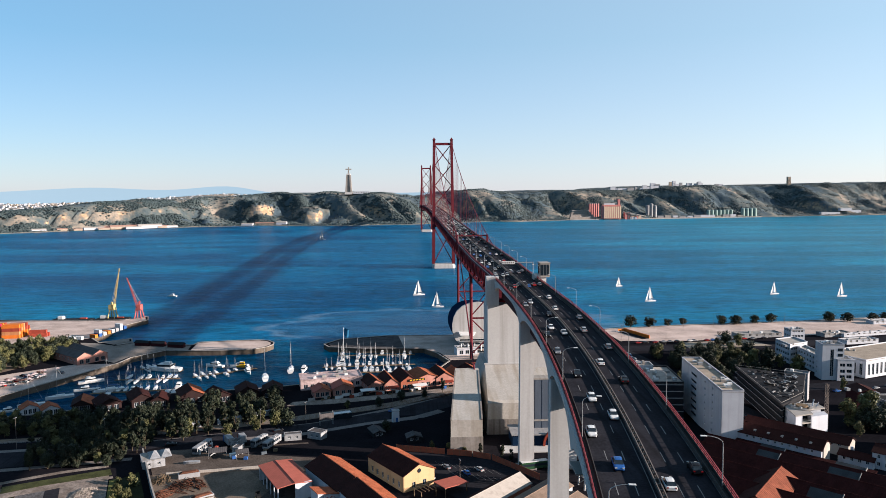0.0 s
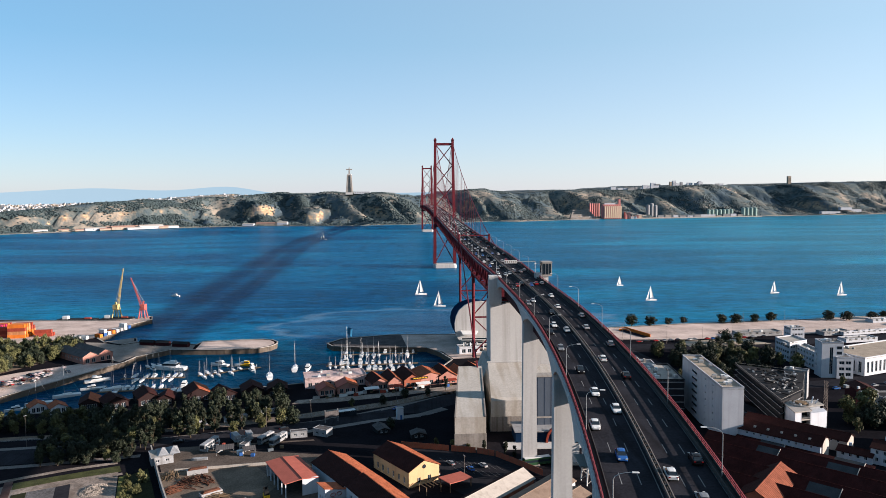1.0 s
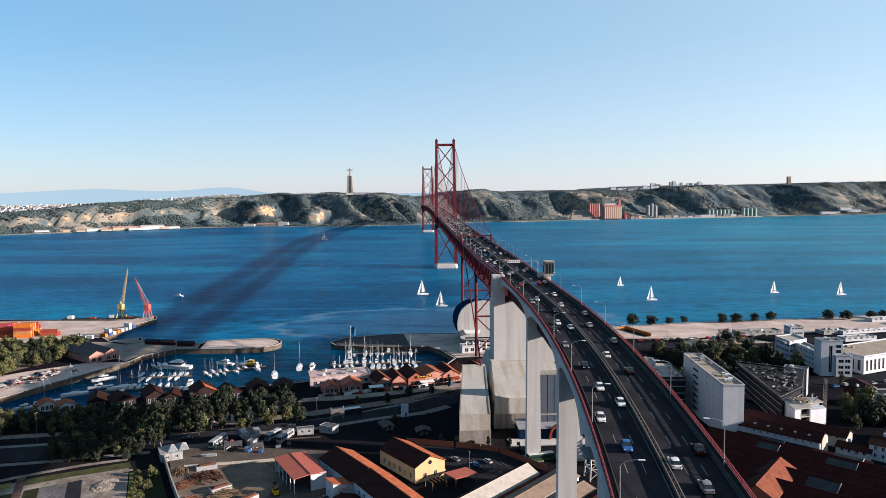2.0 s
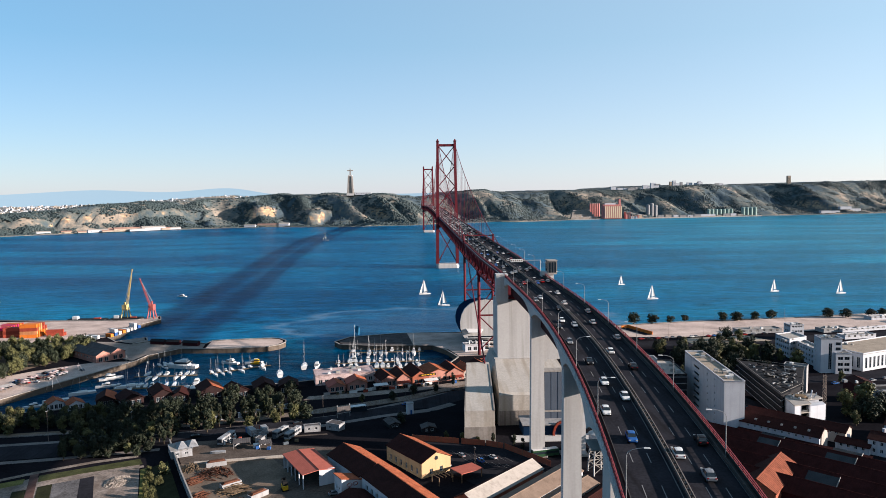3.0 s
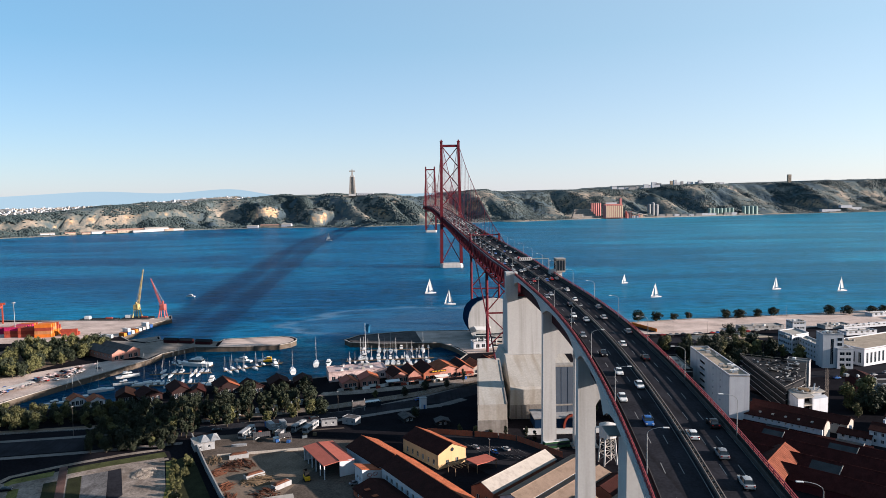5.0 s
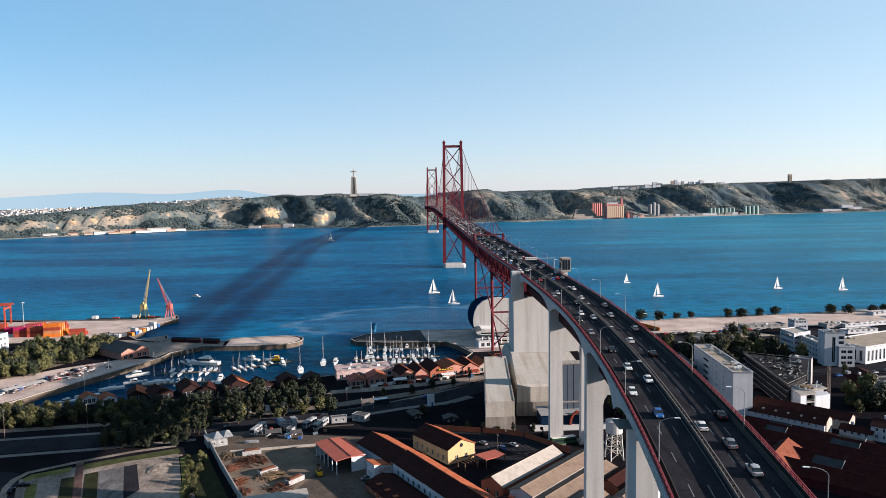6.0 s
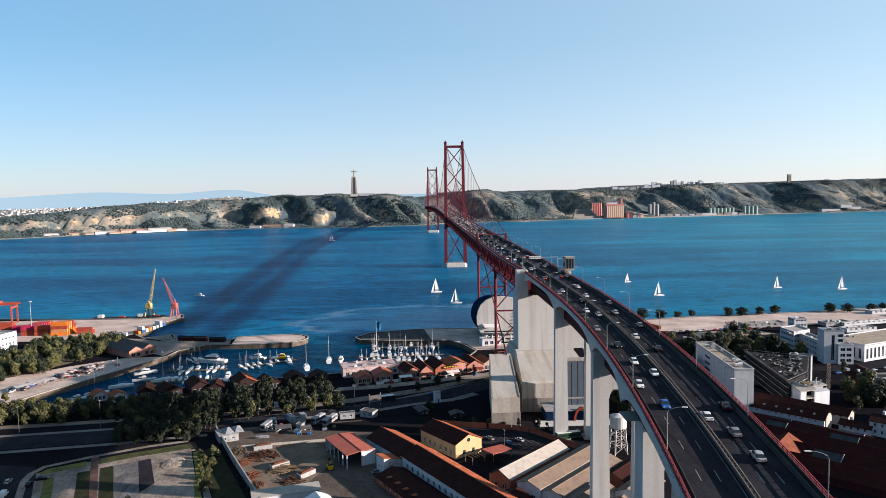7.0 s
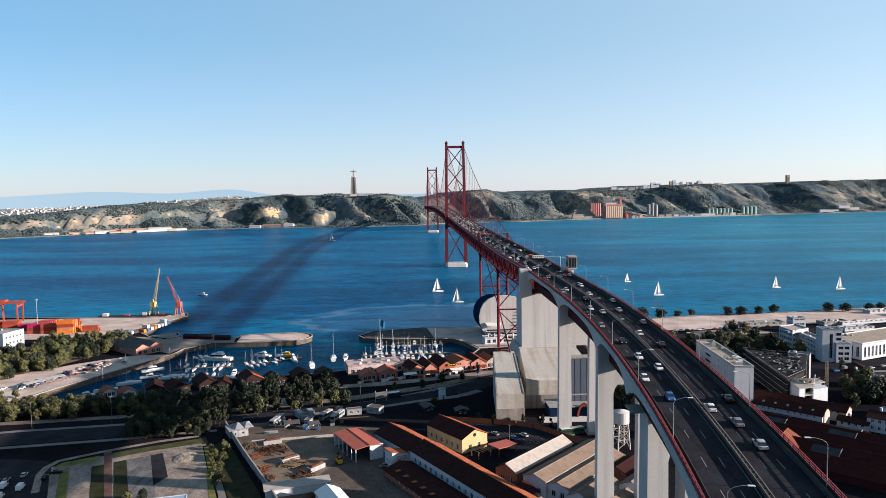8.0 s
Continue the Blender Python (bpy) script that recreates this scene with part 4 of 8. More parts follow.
def walls(parent, outline, z0, z1, material, rows=None, depth=0.22, frame_mat=None, label=""):
    """Walls over a counter-clockwise outline with real recessed windows. rows: {edge: (count, width, height, [sills], margin)}."""
    bm = B()
    rows = rows or {}
    holes = []
    for k, p in enumerate(outline):
        q = outline[(k + 1) % len(outline)]
        p2, q2 = Vector((*p, 0)), Vector((*q, 0))
        length = (q2 - p2).length
        u = (q2 - p2) / length
        n = Vector((u.y, -u.x, 0))
        opens = []
        if k in rows:
            count, w, h, sills, margin, *given = rows[k]
            pitch = given[0] if given else (length - 2 * margin) / count
            w = min(w, pitch * 0.8)
            for i in range(count):
                for s in sills:
                    a = margin + pitch * (i + 0.5) - w / 2
                    opens.append((a, a + w, s, s + h))
        us = sorted({0.0, length, *[o[0] for o in opens], *[o[1] for o in opens]})
        vs = sorted({0.0, z1 - z0, *[o[2] for o in opens], *[o[3] for o in opens]})
        at = lambda a, b, d=0.0: p2 + u * a - n * d + Vector((0, 0, z0 + b))
        grid = {}
        def V(a, b):
            if (a, b) not in grid:
                grid[(a, b)] = bm.verts.new(at(a, b))
            return grid[(a, b)]
        spans = {(round(o[0], 4), round(o[2], 4)) for o in opens}
        for a0, a1 in zip(us, us[1:]):
            for b0, b1 in zip(vs, vs[1:]):
                if (round(a0, 4), round(b0, 4)) in spans:
                    continue
                bm.faces.new((V(a0, b0), V(a1, b0), V(a1, b1), V(a0, b1)))
        for a0, a1, b0, b1 in opens:
            o = [at(a0, b0), at(a1, b0), at(a1, b1), at(a0, b1)]
            i = [v - n * depth for v in o]
            ov, iv = [bm.verts.new(v) for v in o], [bm.verts.new(v) for v in i]
            for j in range(4):
                bm.faces.new((ov[j], ov[(j + 1) % 4], iv[(j + 1) % 4], iv[j]))
            holes.append((i[0], math.degrees(math.atan2(u.y, u.x)), a1 - a0, b1 - b0))
    wall = part("wall", bm, material, parent, label)
    for place, ang, w, h in holes:
        win = part("window", window_mesh(w, h, frame_mat or M_WPAINT), None, parent)
        win.matrix_basis = pose(*place, 0, 0, ang)
    return wall


def slab(bm, pts, thick):
    """Slab with the given top corners (counter-clockwise seen from above)."""
    top = [bm.verts.new(p) for p in pts]
    low = [bm.verts.new(Vector(p) - Vector((0, 0, thick))) for p in pts]
    n = len(pts)
    bm.faces.new(top); bm.faces.new(low[::-1])
    for k in range(n):
        bm.faces.new((low[k], low[(k + 1) % n], top[(k + 1) % n], top[k]))
    return bm


def gable_house(name, x, y, rz, wide, long, eave, ridge, wall_mat, roof_mats, label, category="building", group="", rows=None, over=0.4, z=None, frame_mat=None, chimney=False):
    """Pitched-roof building, ridge along its own y; wide is across the ridge. Edges: 0 front (-y), 1 right, 2 back, 3 left."""
    z = ground_z(x, y) - 0.1 if z is None else z
    t = thing(name, x, y, z, rz, label, category, group)
    w, l = wide / 2, long / 2
    walls(t, [(-w, -l), (w, -l), (w, l), (-w, l)], 0, eave, wall_mat, rows, frame_mat=frame_mat)
    for s in (-1, 1):
        bm = B()
        strip(bm, [[(-w, s * (l - d), eave), (w, s * (l - d), eave), (0, s * (l - d), ridge - 0.12)] for d in (0, 0.25)], closed=True)
        part("gable", bm, wall_mat, t)
    rl, rr = roof_mats if isinstance(roof_mats, tuple) else (roof_mats, roof_mats)
    drop = over * (ridge - eave) / w
    part("roof_slope", slab(B(), [(-w - over, l + over, eave - drop + 0.1), (-w - over, -l - over, eave - drop + 0.1), (0, -l - over, ridge + 0.1), (0, l + over, ridge + 0.1)], 0.22), rl, t)
    part("roof_slope", slab(B(), [(w + over, -l - over, eave - drop + 0.1), (w + over, l + over, eave - drop + 0.1), (0, l + over, ridge + 0.1), (0, -l - over, ridge + 0.1)], 0.22), rr, t)
    part("ridge_cap", rod(B(), (0, -l - over, ridge + 0.08), (0, l + over, ridge + 0.08), 0.16, n=6), rr, t)
    if chimney:
        part("chimney", box(B(), w * 0.4, l * 0.4, eave, 0.9, 0.9, ridge - eave + 1.2), wall_mat, t)
    return t


def flat_house(name, x, y, rz, wide, long, high, wall_mat, label, category="building", group="", rows=None, z=None, roof_mat=None, parapet=0.7, clutter=0, frame_mat=None, outline=None):
    """Flat-roofed building with parapet, roof sheet and roof-top boxes."""
    z = ground_z(x, y) - 0.1 if z is None else z
    t = thing(name, x, y, z, rz, label, category, group)
    w, l = wide / 2, long / 2
    o = outline or [(-w, -l), (w, -l), (w, l), (-w, l)]
    walls(t, o, 0, high, wall_mat, rows, frame_mat=frame_mat)
    part("roof", prism(B(), o, high - parapet - 0.25, high - parapet), roof_mat or M_CONC_OLD, t)
    bm = B()
    for k in range(len(o)):
        p, q = Vector((*o[k], high)), Vector((*o[(k + 1) % len(o)], high))
        bar(bm, p, q, 0.36, 0.12)
    part("coping", bm, wall_mat, t)
    rnd = random.Random(int(abs(x * 7 + y * 13)))
    for k in range(clutter):
        part("roof_unit", box(B(), rnd.uniform(-w * 0.7, w * 0.7), rnd.uniform(-l * 0.8, l * 0.8), high - parapet, rnd.uniform(0.8, 2.2), rnd.uniform(0.8, 2.6), rnd.uniform(0.6, 1.6), bevel=0.05),
             rnd.choice([M_STEEL, M_WPAINT, M_CONC_OLD]), t)
    return t


# trees
def crown_mesh(seed, high, wide, blobs, leaves, size, flat=1.0, mats=None):
    rnd = random.Random(seed)
    bm = B()
    for k in range(blobs):
        a, r = rnd.uniform(0, 6.283), wide / 2 * math.sqrt(rnd.random()) * 0.72
        up = high * rnd.uniform(0.20, 0.9)
        lim = 1 - abs(up / high - 0.50) * 1.15
        c = Vector((r * lim * math.cos(a), r * lim * math.sin(a), up))
        br = rnd.uniform(0.13, 0.24) * wide
        for j in range(leaves):
            d = Vector((rnd.gauss(0, 1), rnd.gauss(0, 1), rnd.gauss(0, 1) * flat)).normalized() * br * rnd.uniform(0.55, 1.06)
            p = c + d
            n = (d.normalized() + Vector((rnd.gauss(0, .5), rnd.gauss(0, .5), rnd.gauss(0, .5) + 0.25))).normalized()
            u = n.orthogonal().normalized()
            v = n.cross(u)
            s = size * rnd.uniform(0.6, 1.25)
            bend = n * s * 0.25
            q = [bm.verts.new(p + e) for e in (-u * s - bend, -v * s * 0.7, u * s - bend, v * s * 0.7)]
            bm.faces.new(q)
    return mesh_of("crown", bm, mats or M_LEAF)


def trunk_mesh(seed, high, r, limbs, spread):
    rnd = random.Random(seed)
    bm = B()
    fork = high * 0.36
    rod(bm, (0, 0, -0.3), (0.1, 0, fork), r, r * 0.7, 7)
    for k in range(limbs):
        a = 6.283 * k / limbs + rnd.uniform(-.4, .4)
        e = (spread * math.cos(a), spread * math.sin(a), high * rnd.uniform(0.6, 0.82))
        rod(bm, (0.1, 0, fork * 0.92), e, r * 0.5, r * 0.14, 5)
    return mesh_of("trunk", bm, M_TRUNK)


TREES = {
    "round": [(crown_mesh(10 + k, 8.0, 7.6, 20, 62, 0.42, mats=M_LEAF), trunk_mesh(20 + k, 8.0, 0.26, 5, 2.0)) for k in range(4)],
    "olive": [(crown_mesh(40 + k, 8.0, 6.6, 18, 58, 0.40, mats=M_LEAF2), trunk_mesh(50 + k, 8.0, 0.24, 5, 1.8)) for k in range(3)],
    "tall": [(crown_mesh(60 + k, 11.0, 4.6, 20, 56, 0.44, 1.3, mats=M_LEAF), trunk_mesh(70 + k, 11.0, 0.24, 4, 1.0)) for k in range(2)],
    "bush": [(crown_mesh(80 + k, 3.0, 4.2, 9, 60, 0.30, 0.8, mats=M_LEAF2), trunk_mesh(90 + k, 3.0, 0.12, 4, 0.9)) for k in range(2)],
}
TREE_WORDS = {"round": "dense dark green broadleaf tree", "olive": "olive green broadleaf tree with uneven crown", "tall": "tall narrow dark evergreen tree", "bush": "low rounded olive green shrub"}
tree_rnd = random.Random(5)


def tree(x, y, kind="round", scale=1.0, where="beside the road", group="trees", z=None):
    crown, trunk = tree_rnd.choice(TREES[kind])
    t = thing("shrub" if kind == "bush" else "tree", x, y, ground_z(x, y) if z is None else z, tree_rnd.uniform(0, 360), TREE_WORDS[kind] + " " + where, "shrub" if kind == "bush" else "tree", group)
    s = scale * tree_rnd.uniform(0.85, 1.15)
    t.scale = (s, s, s * tree_rnd.uniform(0.9, 1.12))
    part("trunk", trunk, None, t)
    part("crown", crown, None, t)
    return t


# cars
def loft(rows):
    bm = B()
    strip(bm, rows, closed=True)
    bmesh.ops.recalc_face_normals(bm, faces=bm.faces)
    return bm


def car_meshes(kind):
    van = kind == "van"
    # stations along the car: x, half width, sill, waist, shoulder
    st = ([(-2.45, .86, .42, .9, 1.1), (-2.3, .96, .30, 1.0, 2.0), (0.9, .96, .28, 1.0, 2.08), (1.3, .95, .28, .95, 1.75), (1.8, .93, .28, .85, 1.12), (2.3, .88, .30, .7, .98), (2.48, .74, .42, .62, .8)] if van else
          [(-2.2, .70, .42, .62, .84), (-2.02, .83, .30, .66, .95), (-1.3, .89, .25, .66, .99), (0, .90, .24, .66, .98), (1.0, .89, .25, .64, .95), (1.7, .85, .27, .58, .84), (2.08, .76, .32, .52, .70), (2.2, .60, .42, .50, .60)])
    rows = [[(x, -w * .9, a), (x, -w, m), (x, -w * .9, t - .03), (x, -w * .6, t), (x, w * .6, t), (x, w * .9, t - .03), (x, w, m), (x, w * .9, a)] for x, w, a, m, t in st]
    body = loft(rows)
    if van:
        cab = loft([[(x, -w, z0), (x2, -w * .94, z1), (x2, w * .94, z1), (x, w, z0)] for x, x2, w, z0, z1 in ((0.55, 0.5, .97, 1.2, 1.8), (1.15, 1.05, .965, 1.2, 1.85), (1.86, 1.32, .88, 1.14, 1.78))])
        roof = None
    else:
        cab = loft([[(x, -w, z0), (x2, -w2, z1), (x2, w2, z1), (x, w, z0)] for x, x2, w, w2, z0, z1 in ((-1.85, -1.5, .70, .56, .96, 1.10), (-1.5, -1.05, .80, .62, .97, 1.40), (-.3, -.3, .81, .66, .97, 1.46), (.45, .3, .80, .64, .96, 1.42), (1.15, .62, .74, .6, .93, 1.22))])
        roof = loft([[(x, -w, z), (x, -w * .5, z + .035), (x, w * .5, z + .035), (x, w, z)] for x, w, z in ((-1.2, .54, 1.36), (-.9, .60, 1.415), (-.3, .64, 1.455), (.25, .61, 1.42), (.42, .55, 1.37))])
    return body, cab, roof, rod(B(), (0, -0.11, 0), (0, 0.11, 0), 0.33, n=12)


CAR_PAINT = {"white": mat("car_white", (0.78, 0.78, 0.77), 0.25, var=0.05, bump=0), "grey": mat("car_grey", (0.22, 0.23, 0.25), 0.25, var=0.06, bump=0), "black": mat("car_black", (0.015, 0.015, 0.018), 0.2, var=0.1, bump=0),
             "silver": mat("car_silver", (0.50, 0.51, 0.52), 0.28, 0.3, var=0.05, bump=0), "blue": mat("car_blue", (0.03, 0.12, 0.36), 0.25, var=0.06, bump=0), "red": mat("car_red", (0.34, 0.02, 0.02), 0.25, var=0.06, bump=0)}
M_LIGHT = mat("lamp_glass", (0.75, 0.74, 0.70), 0.15, var=0.05, bump=0)
M_TAIL = mat("tail_lamp", (0.35, 0.01, 0.01), 0.25, var=0.05, bump=0)
CARS = {}


def car(colour, x, y, z, rz, where="on the bridge roadway", kind="car", group="cars", pitch=0.0):
    key = (colour, kind, where, group)
    m = pose(x, y, z, 0, pitch, rz)
    if key in CARS:
        return copy_thing(CARS[key], m)
    body, cab, roof, wh = car_meshes(kind)
    t = thing(kind, 0, 0, 0, 0, f"{colour} {'delivery van' if kind == 'van' else 'passenger car'} {where}", kind, group)
    part("body", body, CAR_PAINT[colour], t)
    part("glasshouse", cab, M_GLASS, t, "dark tinted glass")
    if roof:
        part("roof", roof, CAR_PAINT[colour], t)
    wm = mesh_of("wheel", wh, M_BLACK)
    for px in (-1.35, 1.35):
        for py in (-0.8, 0.8):
            part("wheel", wm, None, t).location = (px, py, 0.33)
    for py in (-0.6, 0.6):
        part("headlight", box(B(), 2.13, py, 0.62, 0.1, 0.36, 0.16), M_LIGHT, t)
        part("tail_light", box(B(), -2.17, py, 0.72, 0.08, 0.3, 0.16), M_TAIL, t)
    t.matrix_world = m
    CARS[key] = t
    return t


# boats
def hull(bm, long, wide, high, mi=0):
    rows = []
    for u in (0, 0.15, 0.4, 0.65, 0.85, 1.0):
        w = wide / 2 * (0.78 + 0.5 * u - 1.28 * u ** 3.2) if u < 1 else 0.03
        h = high * (0.9 + 0.35 * u)
        yy = -long / 2 + long * u
        rows.append([(-w, yy, h), (-w * 0.75, yy, 0.15), (0, yy, -0.35), (w * 0.75, yy, 0.15), (w, yy, h)])
    strip(bm, rows, mi, closed=True)
    bmesh.ops.recalc_face_normals(bm, faces=bm.faces)
    return bm


BOATS = {}


def boat(kind, x, y, rz, long=9.0, where="moored at the marina pontoon", group="moored boats"):
    key = (kind, round(long), where)
    m = pose(x, y, 0.0, 0, 0, rz)
    if key in BOATS:
        return copy_thing(BOATS[key], m)
    wide = long * 0.32
    h = long * 0.11
    word = {"sailboat": "white sailing boat with bare mast", "motorboat": "white motor cruiser with dark windows", "sailing": "white sailing boat under full sail", "dinghy": "small pale open boat"}[kind]
    t = thing("motorboat" if kind == "motorboat" else "sailboat" if kind != "dinghy" else "dinghy", 0, 0, 0, 0, f"{word} {where}", "boat", group)
    part("hull", hull(B(), long, wide, h), M_WPAINT, t)
    if kind == "motorboat":
        part("cabin", box(B(), 0, -long * 0.03, h, wide * 0.72, long * 0.45, long * 0.12, taper=0.82), M_WPAINT, t)
        part("windscreen", box(B(), 0, -long * 0.03, h + long * 0.045, wide * 0.70, long * 0.452, long * 0.05, taper=0.95), M_GLASS, t)
        part("flybridge", box(B(), 0, -long * 0.1, h + long * 0.125, wide * 0.5, long * 0.2, long * 0.05, taper=0.85), M_WPAINT, t)
        part("swim_platform", box(B(), 0, -long * 0.52, 0.25, wide * 0.7, long * 0.06, 0.12), M_WOOD, t)
    elif kind != "dinghy":
        part("cabin", box(B(), 0, -long * 0.02, h, wide * 0.5, long * 0.36, long * 0.05, taper=0.85), M_WPAINT, t)
        part("mast", rod(B(), (0, long * 0.08, h), (0, long * 0.08, long * 1.32), 0.085, 0.06, 6), M_STEEL, t)
        part("boom", rod(B(), (0, long * 0.08, long * 0.24), (0, -long * 0.34, long * 0.22), 0.09, n=6), M_STEEL, t)
        if kind == "sailing":
            bm = B()
            rows = []
            for k in range(6):
                u = k / 5
                zt = long * (0.26 + 1.02 * u)
                reach = long * 0.32 * (1 - u) ** 0.85 + 0.06
                rows.append([(math.sin(j / 4 * math.pi) * reach * 0.14, long * 0.07 - reach * j / 4, zt) for j in range(5)])
            strip(bm, rows)
            part("mainsail", bm, M_SAIL, t, smooth=True)
            bm = B()
            rows = []
            for k in range(6):
                u = k / 5
                foot = Vector((0, long * 0.46, h + 0.3)).lerp(Vector((0, long * 0.1, long * 1.15)), u)
                reach = long * 0.22 * (1 - u) + 0.05
                rows.append([foot + Vector((math.sin(j / 3 * math.pi) * reach * 0.16, -reach * j / 3, -0.02 * j)) for j in range(4)])
            strip(bm, rows)
            part("jib", bm, M_SAIL, t, smooth=True)
        else:
            part("sail_cover", rod(B(), (0, long * 0.05, long * 0.255), (0, -long * 0.33, long * 0.235), 0.2, 0.12, 6), M_BLUE, t, "furled sail under a blue cover")
            bm = rod(B(), (0, long * 0.47, h * 1.2), (0, long * 0.08, long * 1.28), 0.03, n=4)
            rod(bm, (0, -long * 0.48, h), (0, long * 0.08, long * 1.28), 0.03, n=4)
            part("stay", bm, M_STEEL, t)
    t.matrix_world = m
    BOATS[key] = t
    return t


M_SAIL = mat("sailcloth", (0.82, 0.81, 0.78), 0.8, var=0.06, bump=0)


def container(x, y, z, rz, paint, word, long=12.2):
    t = thing("container", x, y, z, rz, f"{word} steel shipping container on the quay", "shipping container", "containers")
    bm = box(B(), 0, 0, 0.06, 2.36, long - 0.08, 2.5)
    for sx in (-1.19, 1.19):
        for sy in (-1, 1):
            box(bm, sx, sy * (long / 2 - 0.07), 0, 0.1, 0.16, 2.6)
        for zz in (0.0, 2.48):
            box(bm, sx, 0, zz, 0.1, long - 0.3, 0.12)
    n = int(long / 0.61)
    for sx in (-1.2, 1.2):
        for k in range(n):
            box(bm, sx, -long / 2 + 0.4 + k * 0.6, 0.2, 0.07, 0.24, 2.2)
    part("body", bm, paint, t)
    for k in (-0.58, 0.58):
        part("door", box(B(), k, -long / 2 + 0.0, 0.14, 1.1, 0.09, 2.3), paint, t)
    return t


# ---- far bank: monument, silos, houses, woods ----
def monument():
    x, y = -293.0, 1840.0
    z = hill_z(x, y) + 8
    t = thing("monument", x, y, z, 0, "tall pale stone monument with a cross-shaped statue on top", "monument")
    t.scale = (0.86, 0.86, 1.0)
    bm = B()
    for sx in (-1, 1):
        for sy in (-1, 1):
            strip(bm, [[(sx * c + a * w, sy * c + b * w, zz) for a, b in ((-1, -1), (1, -1), (1, 1), (-1, 1))] for zz, c, w in ((0, 11.5, 4.0), (40, 9.0, 3.6), (70, 7.6, 3.2))], closed=True)
    part("pillar", bm, M_CONC_OLD, t)
    part("infill", box(B(), 0, 0, 0, 20, 20, 70, taper=0.70), M_CONC_OLD, t)
    part("platform", box(box(B(), 0, 0, 70, 19, 19, 5), 0, 0, -8, 34, 34, 9), M_CONC, t)
    bm = box(B(), 0, 0, 75, 7, 6, 22, taper=0.75)
    box(bm, 0, 0, 91, 28, 4.0, 4.4)
    box(bm, 0, 0, 97, 3.6, 3.6, 4.5)
    part("statue", bm, M_CONC_OLD, t)
    flat_house("monument_chapel", x + 52, y - 5, 0, 66, 18, 9, M_WHITE, "low pale building on the hilltop terrace", "building", z=hill_z(x + 52, y - 5), rows={0: (9, 3, 3, [2.5], 3)})


monument()

far_rnd = random.Random(11)


def far_block(x, y, w, d, h, m, label, z=None, rows=None, rz=0, roof=None):
    z = hill_z(x, y) - 2 if z is None else z
    return flat_house("far_building", x, y, rz, w, d, h, m, label, "building", "far bank buildings", rows=rows, z=z, parapet=0.6, roof_mat=roof)


# mill and silos by the water
M_TANWALL = mat("ochre_cream_render", (0.95, 0.70, 0.50), 0.85, var=0.12, streak=0.25)
SM = mat("salmon_silo", (0.70, 0.28, 0.25), 0.85, var=0.15, streak=0.4)
sil = thing("grain_silo", 772, 1800, 2, 0, "salmon red riverside grain mill with rounded bays", "silo building")
part("body", box(B(), 0, 8, 0, 74, 26, 58), SM, sil)
for k in range(9):
    part("bay", rod(B(), (-32 + 8.0 * k, -5, 0), (-32 + 8.0 * k, -5, 54), 3.5, n=12), SM, sil)
    part("pilaster", box(B(), -28 + 8.0 * k, -7.9, 3, 5.0, 2.4, 48), M_TANWALL, sil, "pale cream strip between the bays")
part("head_house", box(B(), 33, 8, 58, 8, 12, 22), SM, sil)
part("gallery", box(B(), -6, 8, 58, 44, 8, 6), M_WHITE, sil)
for k in range(5):
    rd = thing("grain_silo", 700 + 9 * k, 1868, 44, 0, "red rounded grain silo on the river bank", "silo", "red silos")
    part("drum", rod(B(), (0, 0, -34), (0, 0, 20), 4.0, n=14), SM, rd)
    part("cap", rod(B(), (0, 0, 20), (0, 0, 21), 4.3, n=14), M_CONC_OLD, rd)
far_block(842, 1815, 22, 20, 34, SM, "salmon red mill block beside the silo")
far_block(866, 1812, 26, 16, 16, M_WHITE, "pale mill building on the river bank")
far_block(664, 1862, 44, 16, 26, M_WHITE, "pale villa on the terraced slope", rows={0: (8, 2.4, 2.4, [4, 9, 14, 19], 2)})
far_block(626, 1832, 24, 14, 14, M_WHITE, "small white house on the terraced slope")
for k in range(4):
    tw = thing("terrace_wall", 655, 1806 + 13 * k, 2, 8, "tan stone terrace wall on the slope below the mill", "retaining wall", "terrace walls")
    part("wall", box(B(), 0, 0, 0, 110 - 12 * k, 13, 9 + 9 * k), M_CONC_STAIN, tw)
    part("coping", box(B(), 0, -6.2, 9 + 9 * k, 110 - 12 * k, 1.2, 0.9), M_CONC_OLD, tw)
mc = random.Random(58)
for k in range(14):
    x = mc.uniform(610, 905)
    y = 1792 + (x - 610) * 0.11 + mc.uniform(0, 16)
    far_block(x, y, mc.uniform(7, 20), mc.uniform(6, 10), mc.uniform(5, 15), mc.choice([M_WHITE, M_SAND, SM, M_TANWALL, M_CONC_OLD]), "small pale works building at the mill quay", z=2.0, rz=mc.uniform(-6, 12))
for k in range(3):
    cv_ = thing("conveyor", 846 + 26 * k, 1806, 2, 8 * k, "slanting grey conveyor bridge of the mill", "conveyor", "mill conveyors")
    part("gallery", bar(B(), (-22, 0, 30 - 6 * k), (20, -4, 16 - 3 * k), 3.0, 3.2), M_CONC_OLD, cv_)
    for px in (-14, 0, 14):
        part("trestle", bar(B(), (px, -2, 0), (px, -2, 25 - 5 * k - (px + 22) * 0.3), 1.2, 1.2), M_CONC_OLD, cv_)
far_block(900, 1850, 40, 14, 9, M_CONC_OLD, "grey riverside works building")
